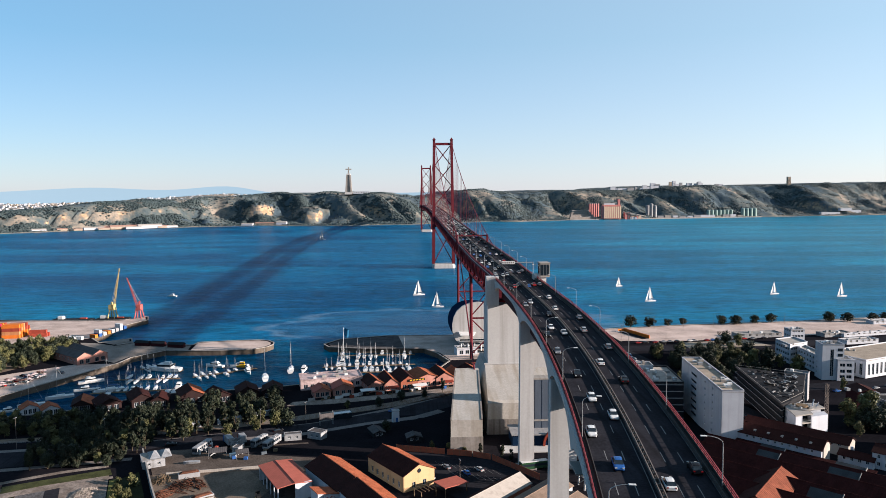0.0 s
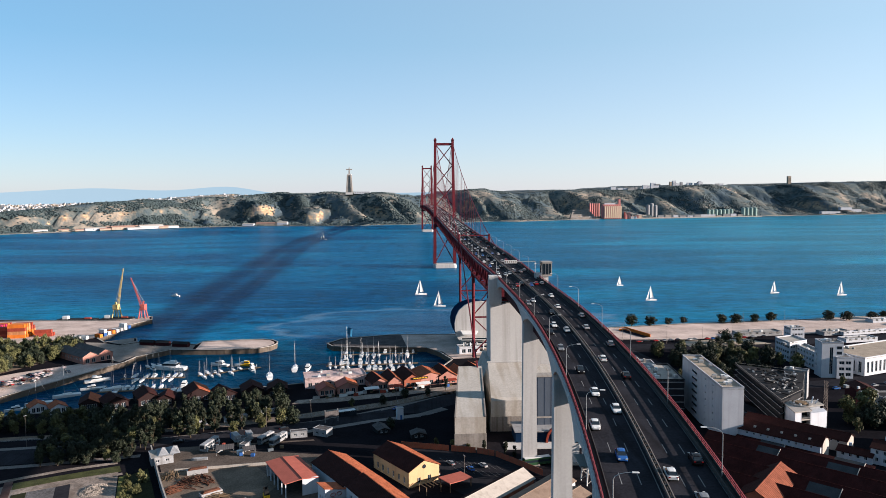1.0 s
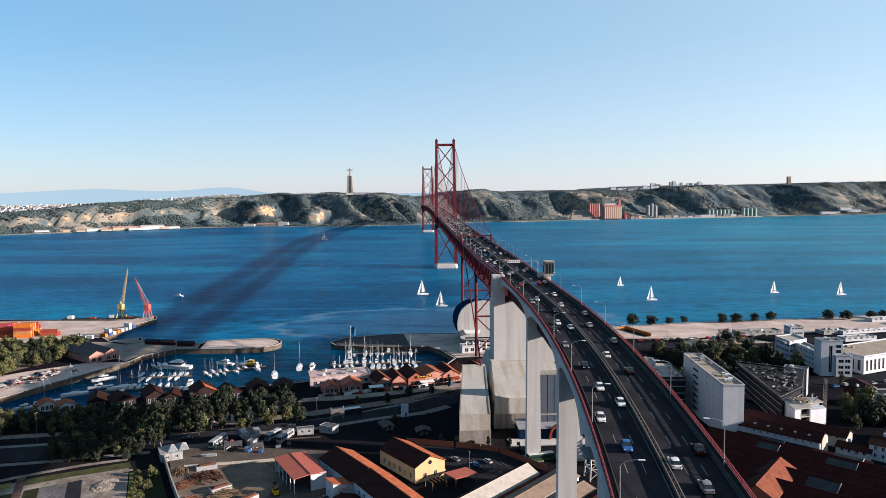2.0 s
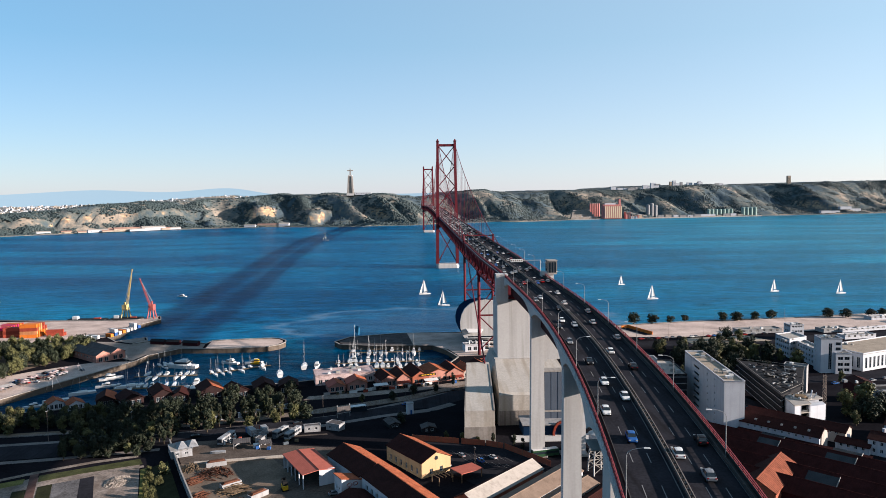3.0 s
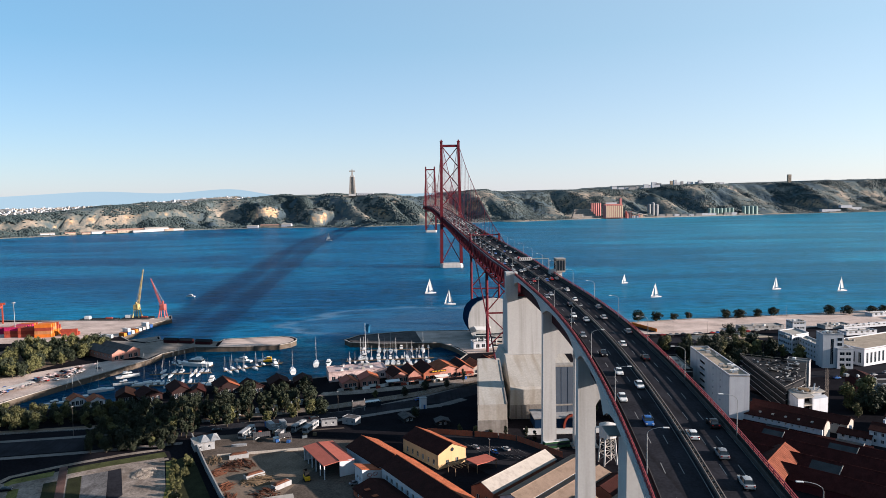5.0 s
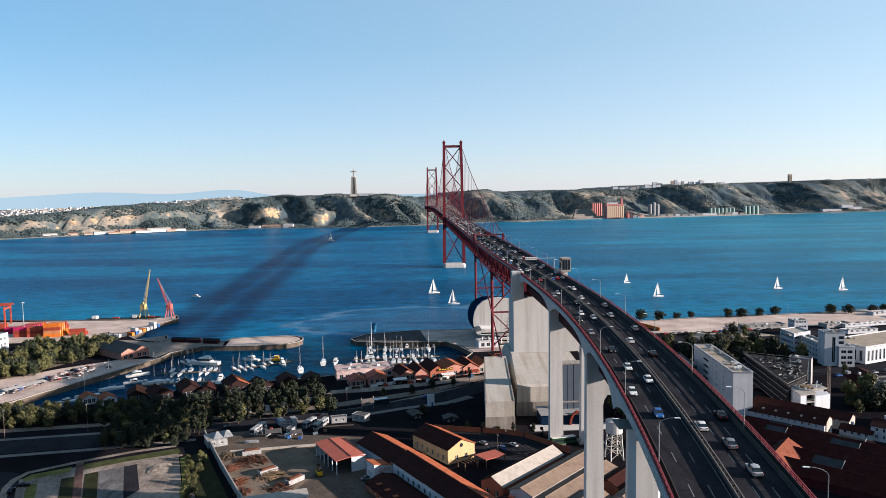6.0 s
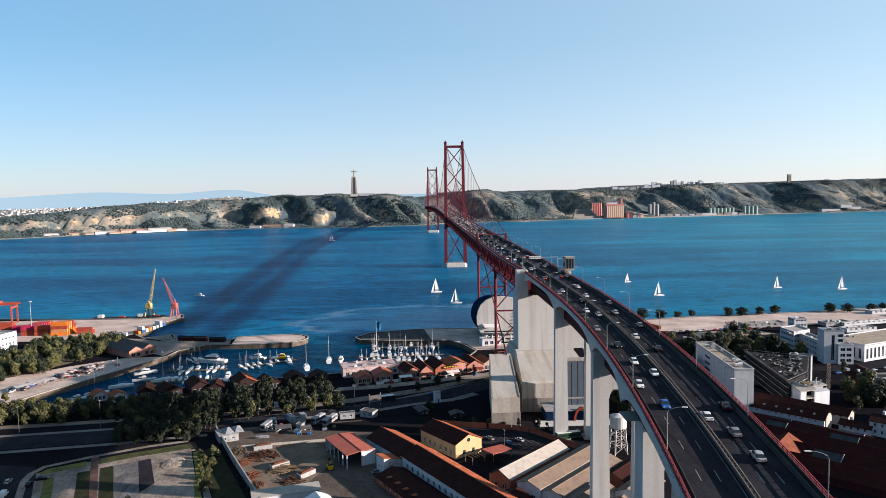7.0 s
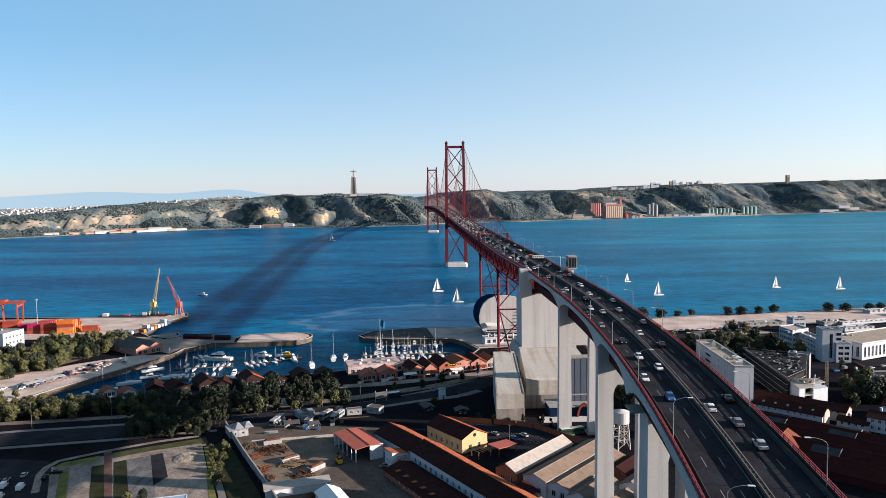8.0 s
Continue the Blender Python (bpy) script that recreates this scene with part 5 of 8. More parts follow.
for x, h in ((958, 52), (974, 58), (990, 50)):
    s = thing("storage_tower", x, 1905, 2, 0, "dark grey green cylindrical storage tower", "silo", "storage towers")
    part("drum", rod(B(), (0, 0, 0), (0, 0, h), 8.0, n=16), M_GREYW, s)
    part("cap", rod(B(), (0, 0, h), (0, 0, h + 2.5), 8.2, 3.0, n=16), M_GREYW, s)
M_GREEN_TANK = mat("green_tank_paint", (0.29, 0.40, 0.37), 0.6, var=0.12, streak=0.3)
for k in range(7):
    s = thing("storage_tank", 1228 + 18.5 * k, 1922 + 4 * k, 9, 0, "pale green riverside storage tank", "tank", "small tanks")
    part("shell", rod(B(), (0, 0, -6), (0, 0, 22), 6.8, n=16), M_GREEN_TANK, s)
    part("roof", rod(B(), (0, 0, 22), (0, 0, 24), 6.9, 1.5, n=16), M_GREEN_TANK, s)
for k in range(4):
    s = thing("storage_tank", 1390 + 17.5 * k, 1945, 4, 0, "tall pale green riverside storage tank", "tank", "large tanks")
    part("shell", rod(B(), (0, 0, -4), (0, 0, 33), 8.6, n=18), M_GREEN_TANK, s)
    part("roof", rod(B(), (0, 0, 33), (0, 0, 35), 8.7, 2.0, n=18), M_GREEN_TANK, s)
quay = thing("works_quay", 0, 0, 0, 0, "long low concrete works quay on the far shore", "quay", kind="structure")
part("deck", prism(B(), [(600, 1780), (970, 1828), (1460, 1918), (1460, 1960), (970, 1870), (600, 1830)], -2, 3.0), M_CONC_OLD, quay)
for k in range(14):
    x = 1000 + 34 * k
    yy = lerp_table(FAR_SHORE, x) + 24
    far_block(x, yy, far_rnd.uniform(18, 34), 12, far_rnd.uniform(6, 12), far_rnd.choice([M_CONC_OLD, M_GREYW, M_WHITE]), "low grey works shed on the far quay", z=2.5)
for x, w in ((1830, 46), (1880, 40), (1935, 52), (1990, 46)):
    far_block(x, lerp_table(FAR_SHORE, x) + 60, w, 20, 13, M_WHITE, "white riverside works building")
# sheds on the eastern shore
M_ROOFPINK = tile_mat("faded_pink_tiles", (0.42, 0.25, 0.20))
for x, y, w, d, h, m in ((-1060, 1258, 60, 18, 10, M_WHITE), (-990, 1300, 70, 20, 13, M_SAND), (-915, 1345, 76, 20, 14, M_WHITE), (-1190, 1176, 40, 14, 9, M_WHITE), (-1140, 1218, 30, 14, 8, M_SAND), (-560, 1500, 80, 16, 11, M_SAND), (-625, 1490, 40, 14, 9, M_WHITE), (-505, 1494, 36, 16, 14, M_WHITE),
                            (-1030, 1262, 34, 12, 7, M_SAND), (-952, 1306, 50, 13, 8, M_WHITE), (-880, 1362, 30, 14, 9, M_SAND), (-1020, 1296, 44, 14, 11, M_SAND), (-948, 1344, 40, 12, 12, M_SAND), (-1095, 1226, 26, 12, 6, M_SAND), (-860, 1392, 40, 12, 8, M_WHITE)):
    gable_house("riverside_shed", x, y + 8, 35 if x < -800 else 5, d, w, h * 0.7, h, m, M_ROOFPINK if m == M_SAND else M_CREAMROOF, "long pale riverside shed below the cliffs", "shed", "riverside sheds", z=2.0,
                rows={1: (4, 2.4, 2.2, [2.5], 3)} if h > 9.5 else {}).rotation_euler.z = radians(-90 + (35 if x < -800 else -5))
# ridge-top town
for k in range(40):
    x = far_rnd.uniform(960, 1560)
    y = lerp_table(FAR_SHORE, x) + far_rnd.uniform(420, 620)
    far_block(x, y, far_rnd.uniform(10, 26), far_rnd.uniform(8, 14), far_rnd.uniform(11, 19) + (10 if k % 9 == 0 else 0), far_rnd.choice([M_WHITE, M_WHITE, M_SAND, M_GREYW]), "pale house on the distant ridge")
far_block(1241, 2360, 14, 12, 30, M_WHITE, "white apartment block on the distant ridge", rows={0: (4, 1.6, 1.6, [2 + 3 * i for i in range(7)], 1)})
far_block(1870, 2460, 16, 14, 44, M_SAND, "tan apartment tower on the distant ridge", rows={0: (6, 2, 1.7, [2 + 3 * i for i in range(11)], 1)})
for x, w in ((238, 40), (276, 34), (316, 26)):
    far_block(x, 2130, w, 16, 9, M_WHITE, "low white modern building on the hill")
# pale town far to the east
town = B()
for k in range(3000):
    x = far_rnd.uniform(-3300, -1000)
    y = lerp_table(FAR_SHORE, x) + far_rnd.uniform(620, 2200)
    if x > -1350 and far_rnd.random() < 0.6:
        continue
    box(town, x, y, hill_z(x, y) - 3, far_rnd.uniform(5, 14), far_rnd.uniform(5, 10), far_rnd.uniform(4, 8) + (5 if far_rnd.random() < .08 else 0), rz=far_rnd.uniform(-30, 30), mi=far_rnd.choice([0, 0, 0, 1, 2]))
solo("distant_town", town, [M_WHITE, M_SAND, M_GREYW], "pale houses of a distant town", "town", kind="stuff")


def far_woods():
    """Tree clumps over the bluffs, more in the gullies."""
    verts, faces = [], []
    rnd = random.Random(3)
    ico = [Vector((math.cos(a) * math.cos(e), math.sin(a) * math.cos(e), math.sin(e))) for e, n, o in ((-0.5, 5, 0), (0.5, 5, 0.6)) for a in [o + 6.283 * k / n for k in range(n)]] + [Vector((0, 0, 1))]
    tris = [(k, (k + 1) % 5, 5 + k) for k in range(5)] + [((k + 1) % 5, 5 + (k + 1) % 5, 5 + k) for k in range(5)] + [(5 + k, 5 + (k + 1) % 5, 10) for k in range(5)]
    made = 0
    while made < 66000:
        x = rnd.uniform(-1900, 2500)
        s = rnd.uniform(6, 420) if rnd.random() < 0.8 else rnd.uniform(300, 700)
        y = lerp_table(FAR_SHORE, x) + s
        if x < -1000 and rnd.random() < 0.1:
            continue
        d = noise.noise(Vector((x * 0.005, y * 0.006, 3.3))) + 0.6 * noise.noise(Vector((x * 0.018, y * 0.02, 7.7)))
        if d < (-0.16 if x < -780 else 0.02 if x < 0 else 0.12) + rnd.gauss(0, 0.07) and rnd.random() > 0.05:
            continue
        z = hill_z(x, y)
        if abs(hill_z(x, y + 6) - hill_z(x, y - 6)) > 13 and rnd.random() < 0.75:
            continue
        if abs(x) < 26 and s < 190:
            continue
        r = rnd.uniform(1.3, 3.8) * (1.25 if x < 0 else 0.9)
        n0 = len(verts)
        for v in ico:
            k = r * rnd.uniform(0.7, 1.25)
            verts.append((x + v.x * k * 1.25, y + v.y * k, z + r * 0.2 + v.z * k * 0.7))
        faces += [(a + n0, b + n0, c + n0) for a, b, c in tris]
        made += 1
    me = bpy.data.meshes.new("far_woods")
    me.from_pydata(verts, [], faces)
    me.polygons.foreach_set("use_smooth", [True] * len(me.polygons))
    # leaf colour is blued to carry the haze of distance
    me.materials.append(leaf_mat("hazed_far_foliage", (0.046, 0.068, 0.070), 0.5))
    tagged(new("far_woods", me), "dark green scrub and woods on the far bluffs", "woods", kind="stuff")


far_woods()


def mountains():
    m = bpy.data.materials.new("haze_glow_range")
    m.use_nodes = True
    b = m.node_tree.nodes["Principled BSDF"]
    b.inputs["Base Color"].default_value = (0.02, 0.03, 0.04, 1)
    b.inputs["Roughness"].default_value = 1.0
    # aerial haze painted on as an even glow of the range
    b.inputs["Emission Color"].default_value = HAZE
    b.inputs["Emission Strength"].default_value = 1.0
    bm = B()
    rows = []
    for k in range(121):
        a = radians(-50 + 88 * k / 120)
        r = 4650
        hgt = 118 + 14 * smooth01((-10 - math.degrees(a)) / 4) + 27 * math.exp(-((math.degrees(a) + 23.5) / 4.2) ** 2) + 32 * math.exp(-((math.degrees(a) + 14.5) / 3) ** 2) + 3 * noise.noise(Vector((k * 0.25, 2.0, 0)))
        x, y = -55 + r * math.sin(a), -1060 + r * math.cos(a)
        rows.append([(x, y, -5), (x, y, hgt)])
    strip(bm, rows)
    solo("backdrop", bm, m, "distant mountain range glowing in pale blue haze colour", "mountains", kind="structure")


mountains()


# ---- paved areas ----
def sheet(name, pts, material, label, lift=0.06, category="pavement", base=None):
    bm = B()
    vs = [bm.verts.new((x, y, (ground_z(x, y) if base is None else base) + lift)) for x, y in pts]
    f = bm.faces.new(vs)
    if f.normal.z < 0:
        f.normal_flip()
    f.normal_update()
    if f.normal.z < 0:
        f.normal_flip()
    bmesh.ops.triangulate(bm, faces=[f])
    return solo(name, bm, material, label, category, kind="structure")


sheet("pavement", [(-900, -424), (-378, -436), (-314, -441), (-298, -439), (-284, -424), (-279, -437), (-290, -464), (-293, -467), (-288, -503), (-293, -516), (-345, -532), (-900, -545)], M_QUAY, "pale paved container quay")
sheet("pavement", [(-205, -538), (-177, -534), (-162, -533), (-156, -536), (-152, -542), (-151, -548), (-154, -555), (-161, -561), (-182, -563), (-203, -562)], M_QUAY, "pale pink stone jetty surface")
sheet("pavement", [(-279, -534), (-262, -544), (-250, -534), (-207, -548), (-205, -562), (-221, -560), (-238, -581), (-241, -597), (-262, -580), (-292, -531)], M_LANDING, "concrete landing beside the jetty, greyed for shade")
sheet("pavement", [(-278, -530), (-261, -520), (-257, -530), (-264, -540)], M_LANDING, "small concrete landing stage", 0.07)
sheet("pavement", [(-240, -599), (-279, -683), (-290, -708), (-340, -708), (-330, -660), (-292, -620), (-265, -600)], M_QUAY, "pale paved waterfront promenade")
# this part takes the dark stone as its shade, the next stays pale
sheet("pavement", [(-55, -569), (-86, -568), (-106, -559), (-110, -550), (-102, -536), (-67, -525), (-60, -524), (-55, -569)], M_RUBBLE_SHADED, "dark rubble breakwater surface of the marina, deepened for shade")
sheet("pavement", [(-55, -569), (-60, -524), (-17, -527), (40, -520), (40, -600), (-25, -606), (-31, -585), (-40, -571)], M_QUAY, "stone breakwater surface by the bridge foot")
sheet("pavement", [(98, -514), (165, -502), (262, -494), (352, -480), (700, -462), (700, -520), (300, -540), (240, -548), (150, -560), (100, -556)], M_QUAY, "wide pale riverside promenade")
sheet("lawn_park", [(-345, -552), (-298, -545), (-284, -562), (-292, -600), (-318, -655), (-345, -700), (-420, -690), (-410, -600)], M_DIRT, "shaded bare ground under the park trees", 0.05, "park ground")
sheet("road_riverside", [(40, -570), (150, -575), (300, -556), (700, -530), (700, -548), (300, -574), (150, -592), (40, -588)], M_ASPH2, "dark riverside road", 0.08, "road")
# coping along the quays
cop = B()
for (xa, ya), (xb, yb) in zip(SHORE[1:-1], SHORE[2:-1]):
    bar(cop, (xa, ya, 3.62), (xb, yb, 3.62), 0.9, 0.35)
solo("quay_coping", cop, M_CONC_OLD, "pale stone coping along the quay edge", "quay edge", kind="structure")
# road by the gardens, with kerbs
def road_strip(name, pts, wide, material, label, lift=0.07, category="road"):
    bm, rows = B(), []
    for k, (x, y) in enumerate(pts):
        a, b = pts[max(0, k - 1)], pts[min(len(pts) - 1, k + 1)]
        d = Vector((b[0] - a[0], b[1] - a[1], 0)).normalized()
        n = Vector((-d.y, d.x, 0))
        p = Vector((x, y, ground_z(x, y) + lift))
        rows.append([p - n * wide / 2, p + n * wide / 2])
    strip(bm, rows)
    for f in bm.faces:
        f.normal_update()
        if f.normal.z < 0:
            f.normal_flip()
    return solo(name, bm, material, label, category, kind="structure")


AV = [(-460, -812), (-340, -800), (-250, -783), (-200, -776), (-160, -768), (-120, -752), (-90, -738), (-60, -718), (-30, -694), (10, -672), (60, -655)]
road_strip("road_avenue", AV, 17, M_ASPH, "dark dual road beside the gardens", 0.06)
road_strip("footpath", [(x, y - 11.5) for x, y in AV[:5]], 3.2, M_PATH, "pale concrete footpath along the road", 0.10, "footpath")
road_strip("footpath", [(x, y + 11) for x, y in AV], 3.0, M_PATH, "pale concrete footpath along the road", 0.10, "footpath")
road_strip("railway", [(-460, -775), (-250, -757), (-160, -742), (-110, -722), (-60, -700), (-10, -668), (60, -640)], 8, M_DIRT, "gravel railway bed beside the road", 0.10, "railway")
for o in (-2.2, -0.76, 0.76, 2.2):
    road_strip("rail_track", [(-460 + o * 0.3, -775 + o), (-250, -757 + o), (-160 - o * .3, -742 + o), (-110 - o * .5, -722 + o), (-60 - o * .5, -700 + o), (-10 - o * .5, -668 + o)], 0.16, M_STEEL, "steel rail on the gravel bed", 0.2, "railway")
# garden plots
# grey, streaked gravel colour holds the shade that lies on this plot
M_SHADED_GRAVEL = mat("shaded_compacted_gravel", (0.17, 0.16, 0.16), 0.95, var=0.5, scale=0.12, fine=1.4, bump=0.25, streak=0.7, run=(0.5, 0.10, 1), dark=(0.40, 0.38, 0.37))
# lit and shaded grass tones paint the light bands across the plots
M_DRYGRASS = mat("sunlit_dry_lawn", (0.16, 0.152, 0.050), 0.95, var=0.5, scale=0.25, fine=3)
# grass colour darkened to carry the shade bands
M_SHADED_LAWN = mat("shaded_lawn", (0.032, 0.034, 0.016), 0.95, var=0.5, scale=0.25, fine=3)
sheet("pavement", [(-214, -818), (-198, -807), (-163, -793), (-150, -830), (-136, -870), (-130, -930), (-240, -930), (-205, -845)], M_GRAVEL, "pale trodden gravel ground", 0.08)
for pts, m, lab in (
        ([(-207.4, -823.4), (-204.3, -822.2), (-183.6, -871), (-188, -870)], M_DRYGRASS, "sunlit dry grass strip"),
        ([(-212.2, -817.1), (-211.1, -813.4), (-199.3, -806.6), (-197.6, -811.6), (-208.8, -818.1), (-210.3, -821.0)], M_DRYGRASS, "sunlit dry grass strip"),
        ([(-195.6, -804.0), (-183.3, -798.3), (-164.1, -789.6), (-161.0, -795.3), (-181.4, -803.6), (-193.0, -810.2)], M_GRASS, "trimmed green grass strip"),
        ([(-197.6, -818.5), (-193.7, -816.6), (-171, -871), (-176, -871)], M_SHADED_LAWN, "grass strip darkened as in shade"),
        ([(-190.8, -814.6), (-186.8, -812.2), (-163, -871), (-168, -871)], M_SHADED_LAWN, "grass strip darkened as in shade"),
        ([(-159.9, -800.6), (-157.3, -798.8), (-149.2, -821.8), (-146.5, -836.7), (-136, -866), (-139, -866), (-149.5, -834), (-151.8, -823.9)], M_DRYGRASS, "sunlit dry grass strip"),
        ([(-156.8, -799.6), (-152.2, -793.1), (-126.7, -849.9), (-122, -866), (-132, -866), (-138.4, -848.8), (-149.0, -821.8)], M_SHADED_LAWN, "grass strip darkened as in shade")):
    sheet("lawn", pts, m, lab, 0.14, "lawn")
for pts, m, lab in (
        ([(-199.2, -803.1), (-196.6, -802.1), (-168.3, -871), (-171, -871)], M_LANE, "red-brown paved lane between plots"),
        ([(-186.6, -812.2), (-178.9, -808.2), (-154, -871), (-162.8, -871)], M_SHADED_GRAVEL, "compacted gravel plot greyed as in shade"),
        # dark strip laid as a band of shade
        ([(-178.8, -808.2), (-174.8, -805.9), (-164.4, -831.1), (-167.0, -838.9)], M_ASPH2, "dark strip put for shade between plots"),
        ([(-240, -806), (-217, -811), (-211, -822), (-185, -880), (-260, -880)], M_ASPH, "dark tarmac parking lane"),
        ([(-149.2, -821.8), (-138.8, -848.8), (-133, -866), (-136, -866), (-141.5, -848.6), (-147.3, -833.7)], M_PATH, "narrow pale footpath")):
    sheet("pavement", pts, m, lab, 0.18 if m is M_LANE else 0.12)
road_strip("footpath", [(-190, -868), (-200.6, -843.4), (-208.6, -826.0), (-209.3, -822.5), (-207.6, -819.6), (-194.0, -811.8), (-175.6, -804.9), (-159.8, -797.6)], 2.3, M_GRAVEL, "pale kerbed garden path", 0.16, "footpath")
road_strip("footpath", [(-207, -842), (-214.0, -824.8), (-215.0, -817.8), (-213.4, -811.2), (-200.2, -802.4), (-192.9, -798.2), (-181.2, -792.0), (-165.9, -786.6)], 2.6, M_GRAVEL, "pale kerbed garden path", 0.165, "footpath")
sheet("pavement", [(-157, -772), (-94, -764), (-84, -790), (-74, -850), (-60, -900), (-118, -900), (-124, -846)], M_YARD, "worn dusty works yard", 0.07)
sheet("pavement", [(-147, -797), (-112, -793), (-100, -812), (-112, -846), (-126, -844)], M_DIRT, "brown dusty corner of the works yard", 0.11)
sheet("pavement", [(-56, -776), (-20, -786), (-8, -805), (-34, -826), (-44, -812)], M_ASPH2, "dark marked car park", 0.07)
for k in range(9):
    x, y = -42 + 2.6 * k, -790 - 1.2 * k
    for d in (0, 9):
        solo("bay_line", strip(B(), [[(x + d * .5, y - d, 8.12), (x + .12 + d * .5, y - d, 8.12)], [(x + 2.6 + d * .5, y - 5 - d, 8.12), (x + 2.72 + d * .5, y - 5 - d, 8.12)]]), M_MARK, "white painted parking bay line", "road marking", "parking bay lines", kind="structure")

# ---- container terminal ----
cr = random.Random(21)
def stack(x, y, rows, high, paints):
    """Rows of containers one behind another."""
    for j in range(rows):
        for lv in range(high if j < rows - 1 else high - cr.choice([0, 1])):
            container(x + 0.33 * j + cr.uniform(-.25, .25), y + 2.85 * j, 3.6 + 2.6 * lv, 97 + cr.uniform(-.4, .4), *cr.choice(paints))


OR, RD, DR = (M_ORANGE, "orange"), (M_RUST, "dull red"), (M_RUST, "dark red")
M_MAGENTA = mat("magenta_paint", (0.50, 0.03, 0.12), 0.6, var=0.12)
LO = (mat("faded_orange_paint", (0.62, 0.27, 0.12), 0.7, var=0.2, streak=0.3), "faded orange")
MG = (M_MAGENTA, "magenta")
stack(-352, -510.5, 5, 4, [OR, OR, OR, LO, RD])
stack(-366, -508, 2, 3, [DR, RD])
stack(-334.5, -505.5, 2, 2, [RD])
stack(-377, -507, 8, 3, [OR, MG, RD, DR, DR])
stack(-392, -492, 2, 2, [MG, DR])
stack(-406, -490, 2, 3, [OR, DR, DR])
stack(-420, -492, 2, 3, [RD, OR, DR])
for k, (pm, w) in enumerate([(M_ORANGE, "orange"), (M_BLUE, "blue"), (M_WPAINT, "white"), (M_ORANGE, "orange"), (M_WPAINT, "white"), (M_GREYW, "grey"), (M_WPAINT, "white"), (M_BLUE, "blue")]):
    container(-290 + 1.1 * k, -513 + 5.0 * k, 3.6, 60, pm, w, 6.1)
    if k in (1, 6):
        container(-290 + 1.1 * k, -513 + 5.0 * k, 6.2, 60, M_WPAINT, "white", 6.1)
for k in range(2):
    container(-303 + 5 * k, -520, 3.6, 80, M_WPAINT, "white", 6.1)


def jib_crane(x, y, rz, tower, boom, paint, label, lean):
    t = thing("harbour_crane", x, y, 3.6, rz, label, "crane")
    for sx in (-3, 3):
        for sy in (-3, 3):
            part("leg", bar(B(), (sx, sy, 0), (sx * 0.6, sy * 0.6, tower * 0.5), 0.8), paint, t)
    part("platform", box(B(), 0, 0, tower * 0.5, 5, 5, 0.8), paint, t)
    part("cabin", box(B(), 0, -0.6, tower * 0.5 + 0.8, 4.2, 5.6, 4.0, bevel=0.15), paint, t)
    part("cab_window", box(B(), 1.2, 2.25, tower * 0.5 + 2.4, 1.4, 0.12, 1.4), M_GLASS, t)
    part("mast", bar(B(), (0, -0.5, tower * 0.5 + 4.8), (0, -1.5, tower), 1.2), paint, t)
    a = Vector((0, 2, tower * 0.5 + 3))
    e = a + Vector((boom * math.cos(lean) , 0, boom * math.sin(lean)))
    bm = B()
    n = 9
    for s in (-0.8, 0.8):
        for q in (-0.8, 0.8):
            bar(bm, a + Vector((q, s, 0)), e + Vector((0.25 * q, 0.25 * s, 0)), 0.26)
    for k in range(n):
        p, q = a.lerp(e, k / n), a.lerp(e, (k + 1) / n)
        f = 0.8 * (1 - 0.7 * k / n)
        bar(bm, p + Vector((0, -f, 0)), q + Vector((0, f, 0)), 0.15)
        bar(bm, p + Vector((f, f, 0)), q + Vector((-f, f, 0)), 0.15)
    part("boom", bm, paint, t)
    part("hoist_cable", rod(B(), (0, -1.5, tower), e, 0.10, n=4), M_STEEL, t)
    return t


jib_crane(-312, -424, -6, 14, 34, M_CRANE_Y, "yellow lattice-boom harbour crane on a barge", radians(79))
jib_crane(-287, -430, 176, 15, 27, M_CRANE_R, "red portal harbour crane with raised boom", radians(71))
for bx0, by0, bl, bw in ((-312, -425, 26, 15), (-345, -427, 34, 9)):
    bg = thing("barge", bx0, by0, 0, -4, "low dark steel work barge moored at the quay", "barge", "work barges")
    part("hull", strip(B(), [[(-bl / 2 * f, -bw / 2, z), (bl / 2 * f, -bw / 2, z), (bl / 2 * f, bw / 2, z), (-bl / 2 * f, bw / 2, z)] for z, f in ((-1, 0.92), (2.2, 1.0), (3.4, 1.0))], closed=True), M_DARKROOF, bg)
    part("deck_house", box(B(), -bl * 0.3, 0, 3.4, 4.5, 4, 2.6, bevel=0.1), M_WPAINT, bg)
    part("deck_gear", box(B(), bl * 0.26, 1, 3.4, 6, 2.2, 1.1, bevel=0.15), M_RUST, bg)
ga = thing("gantry_crane", -428, -450, 3.6, 10, "red container gantry crane on the quay", "crane")
for sx in (-8, 8):
    for sy in (-7, 7):
        part("leg", bar(B(), (sx, sy, 0), (sx, sy, 17), 1.1), M_RUST, ga)
    part("sill_beam", bar(B(), (sx, -8, 15), (sx, 8, 15), 1.0, 1.4), M_RUST, ga)
for sy in (-3, 3):
    part("girder", bar(B(), (-26, sy, 18), (12, sy, 18), 1.0, 1.8), M_RUST, ga)
part("trolley", box(B(), -4, 0, 18.8, 4, 7, 1.8), M_RUST, ga)
for x, y, h in ((-376, -506, 27), (-470, -500, 27)):
    ms = thing("light_mast", x, y, 3.6, 0, "tall grey floodlight mast on the container quay", "light mast", "light masts")
    part("pole", rod(B(), (0, 0, 0), (0, 0, h), 0.4, 0.18, 8), M_STEEL, ms)
    part("lamp_ring", rod(B(), (0, 0, h), (0, 0, h + 0.7), 1.6, 1.2, 10), M_STEEL, ms)
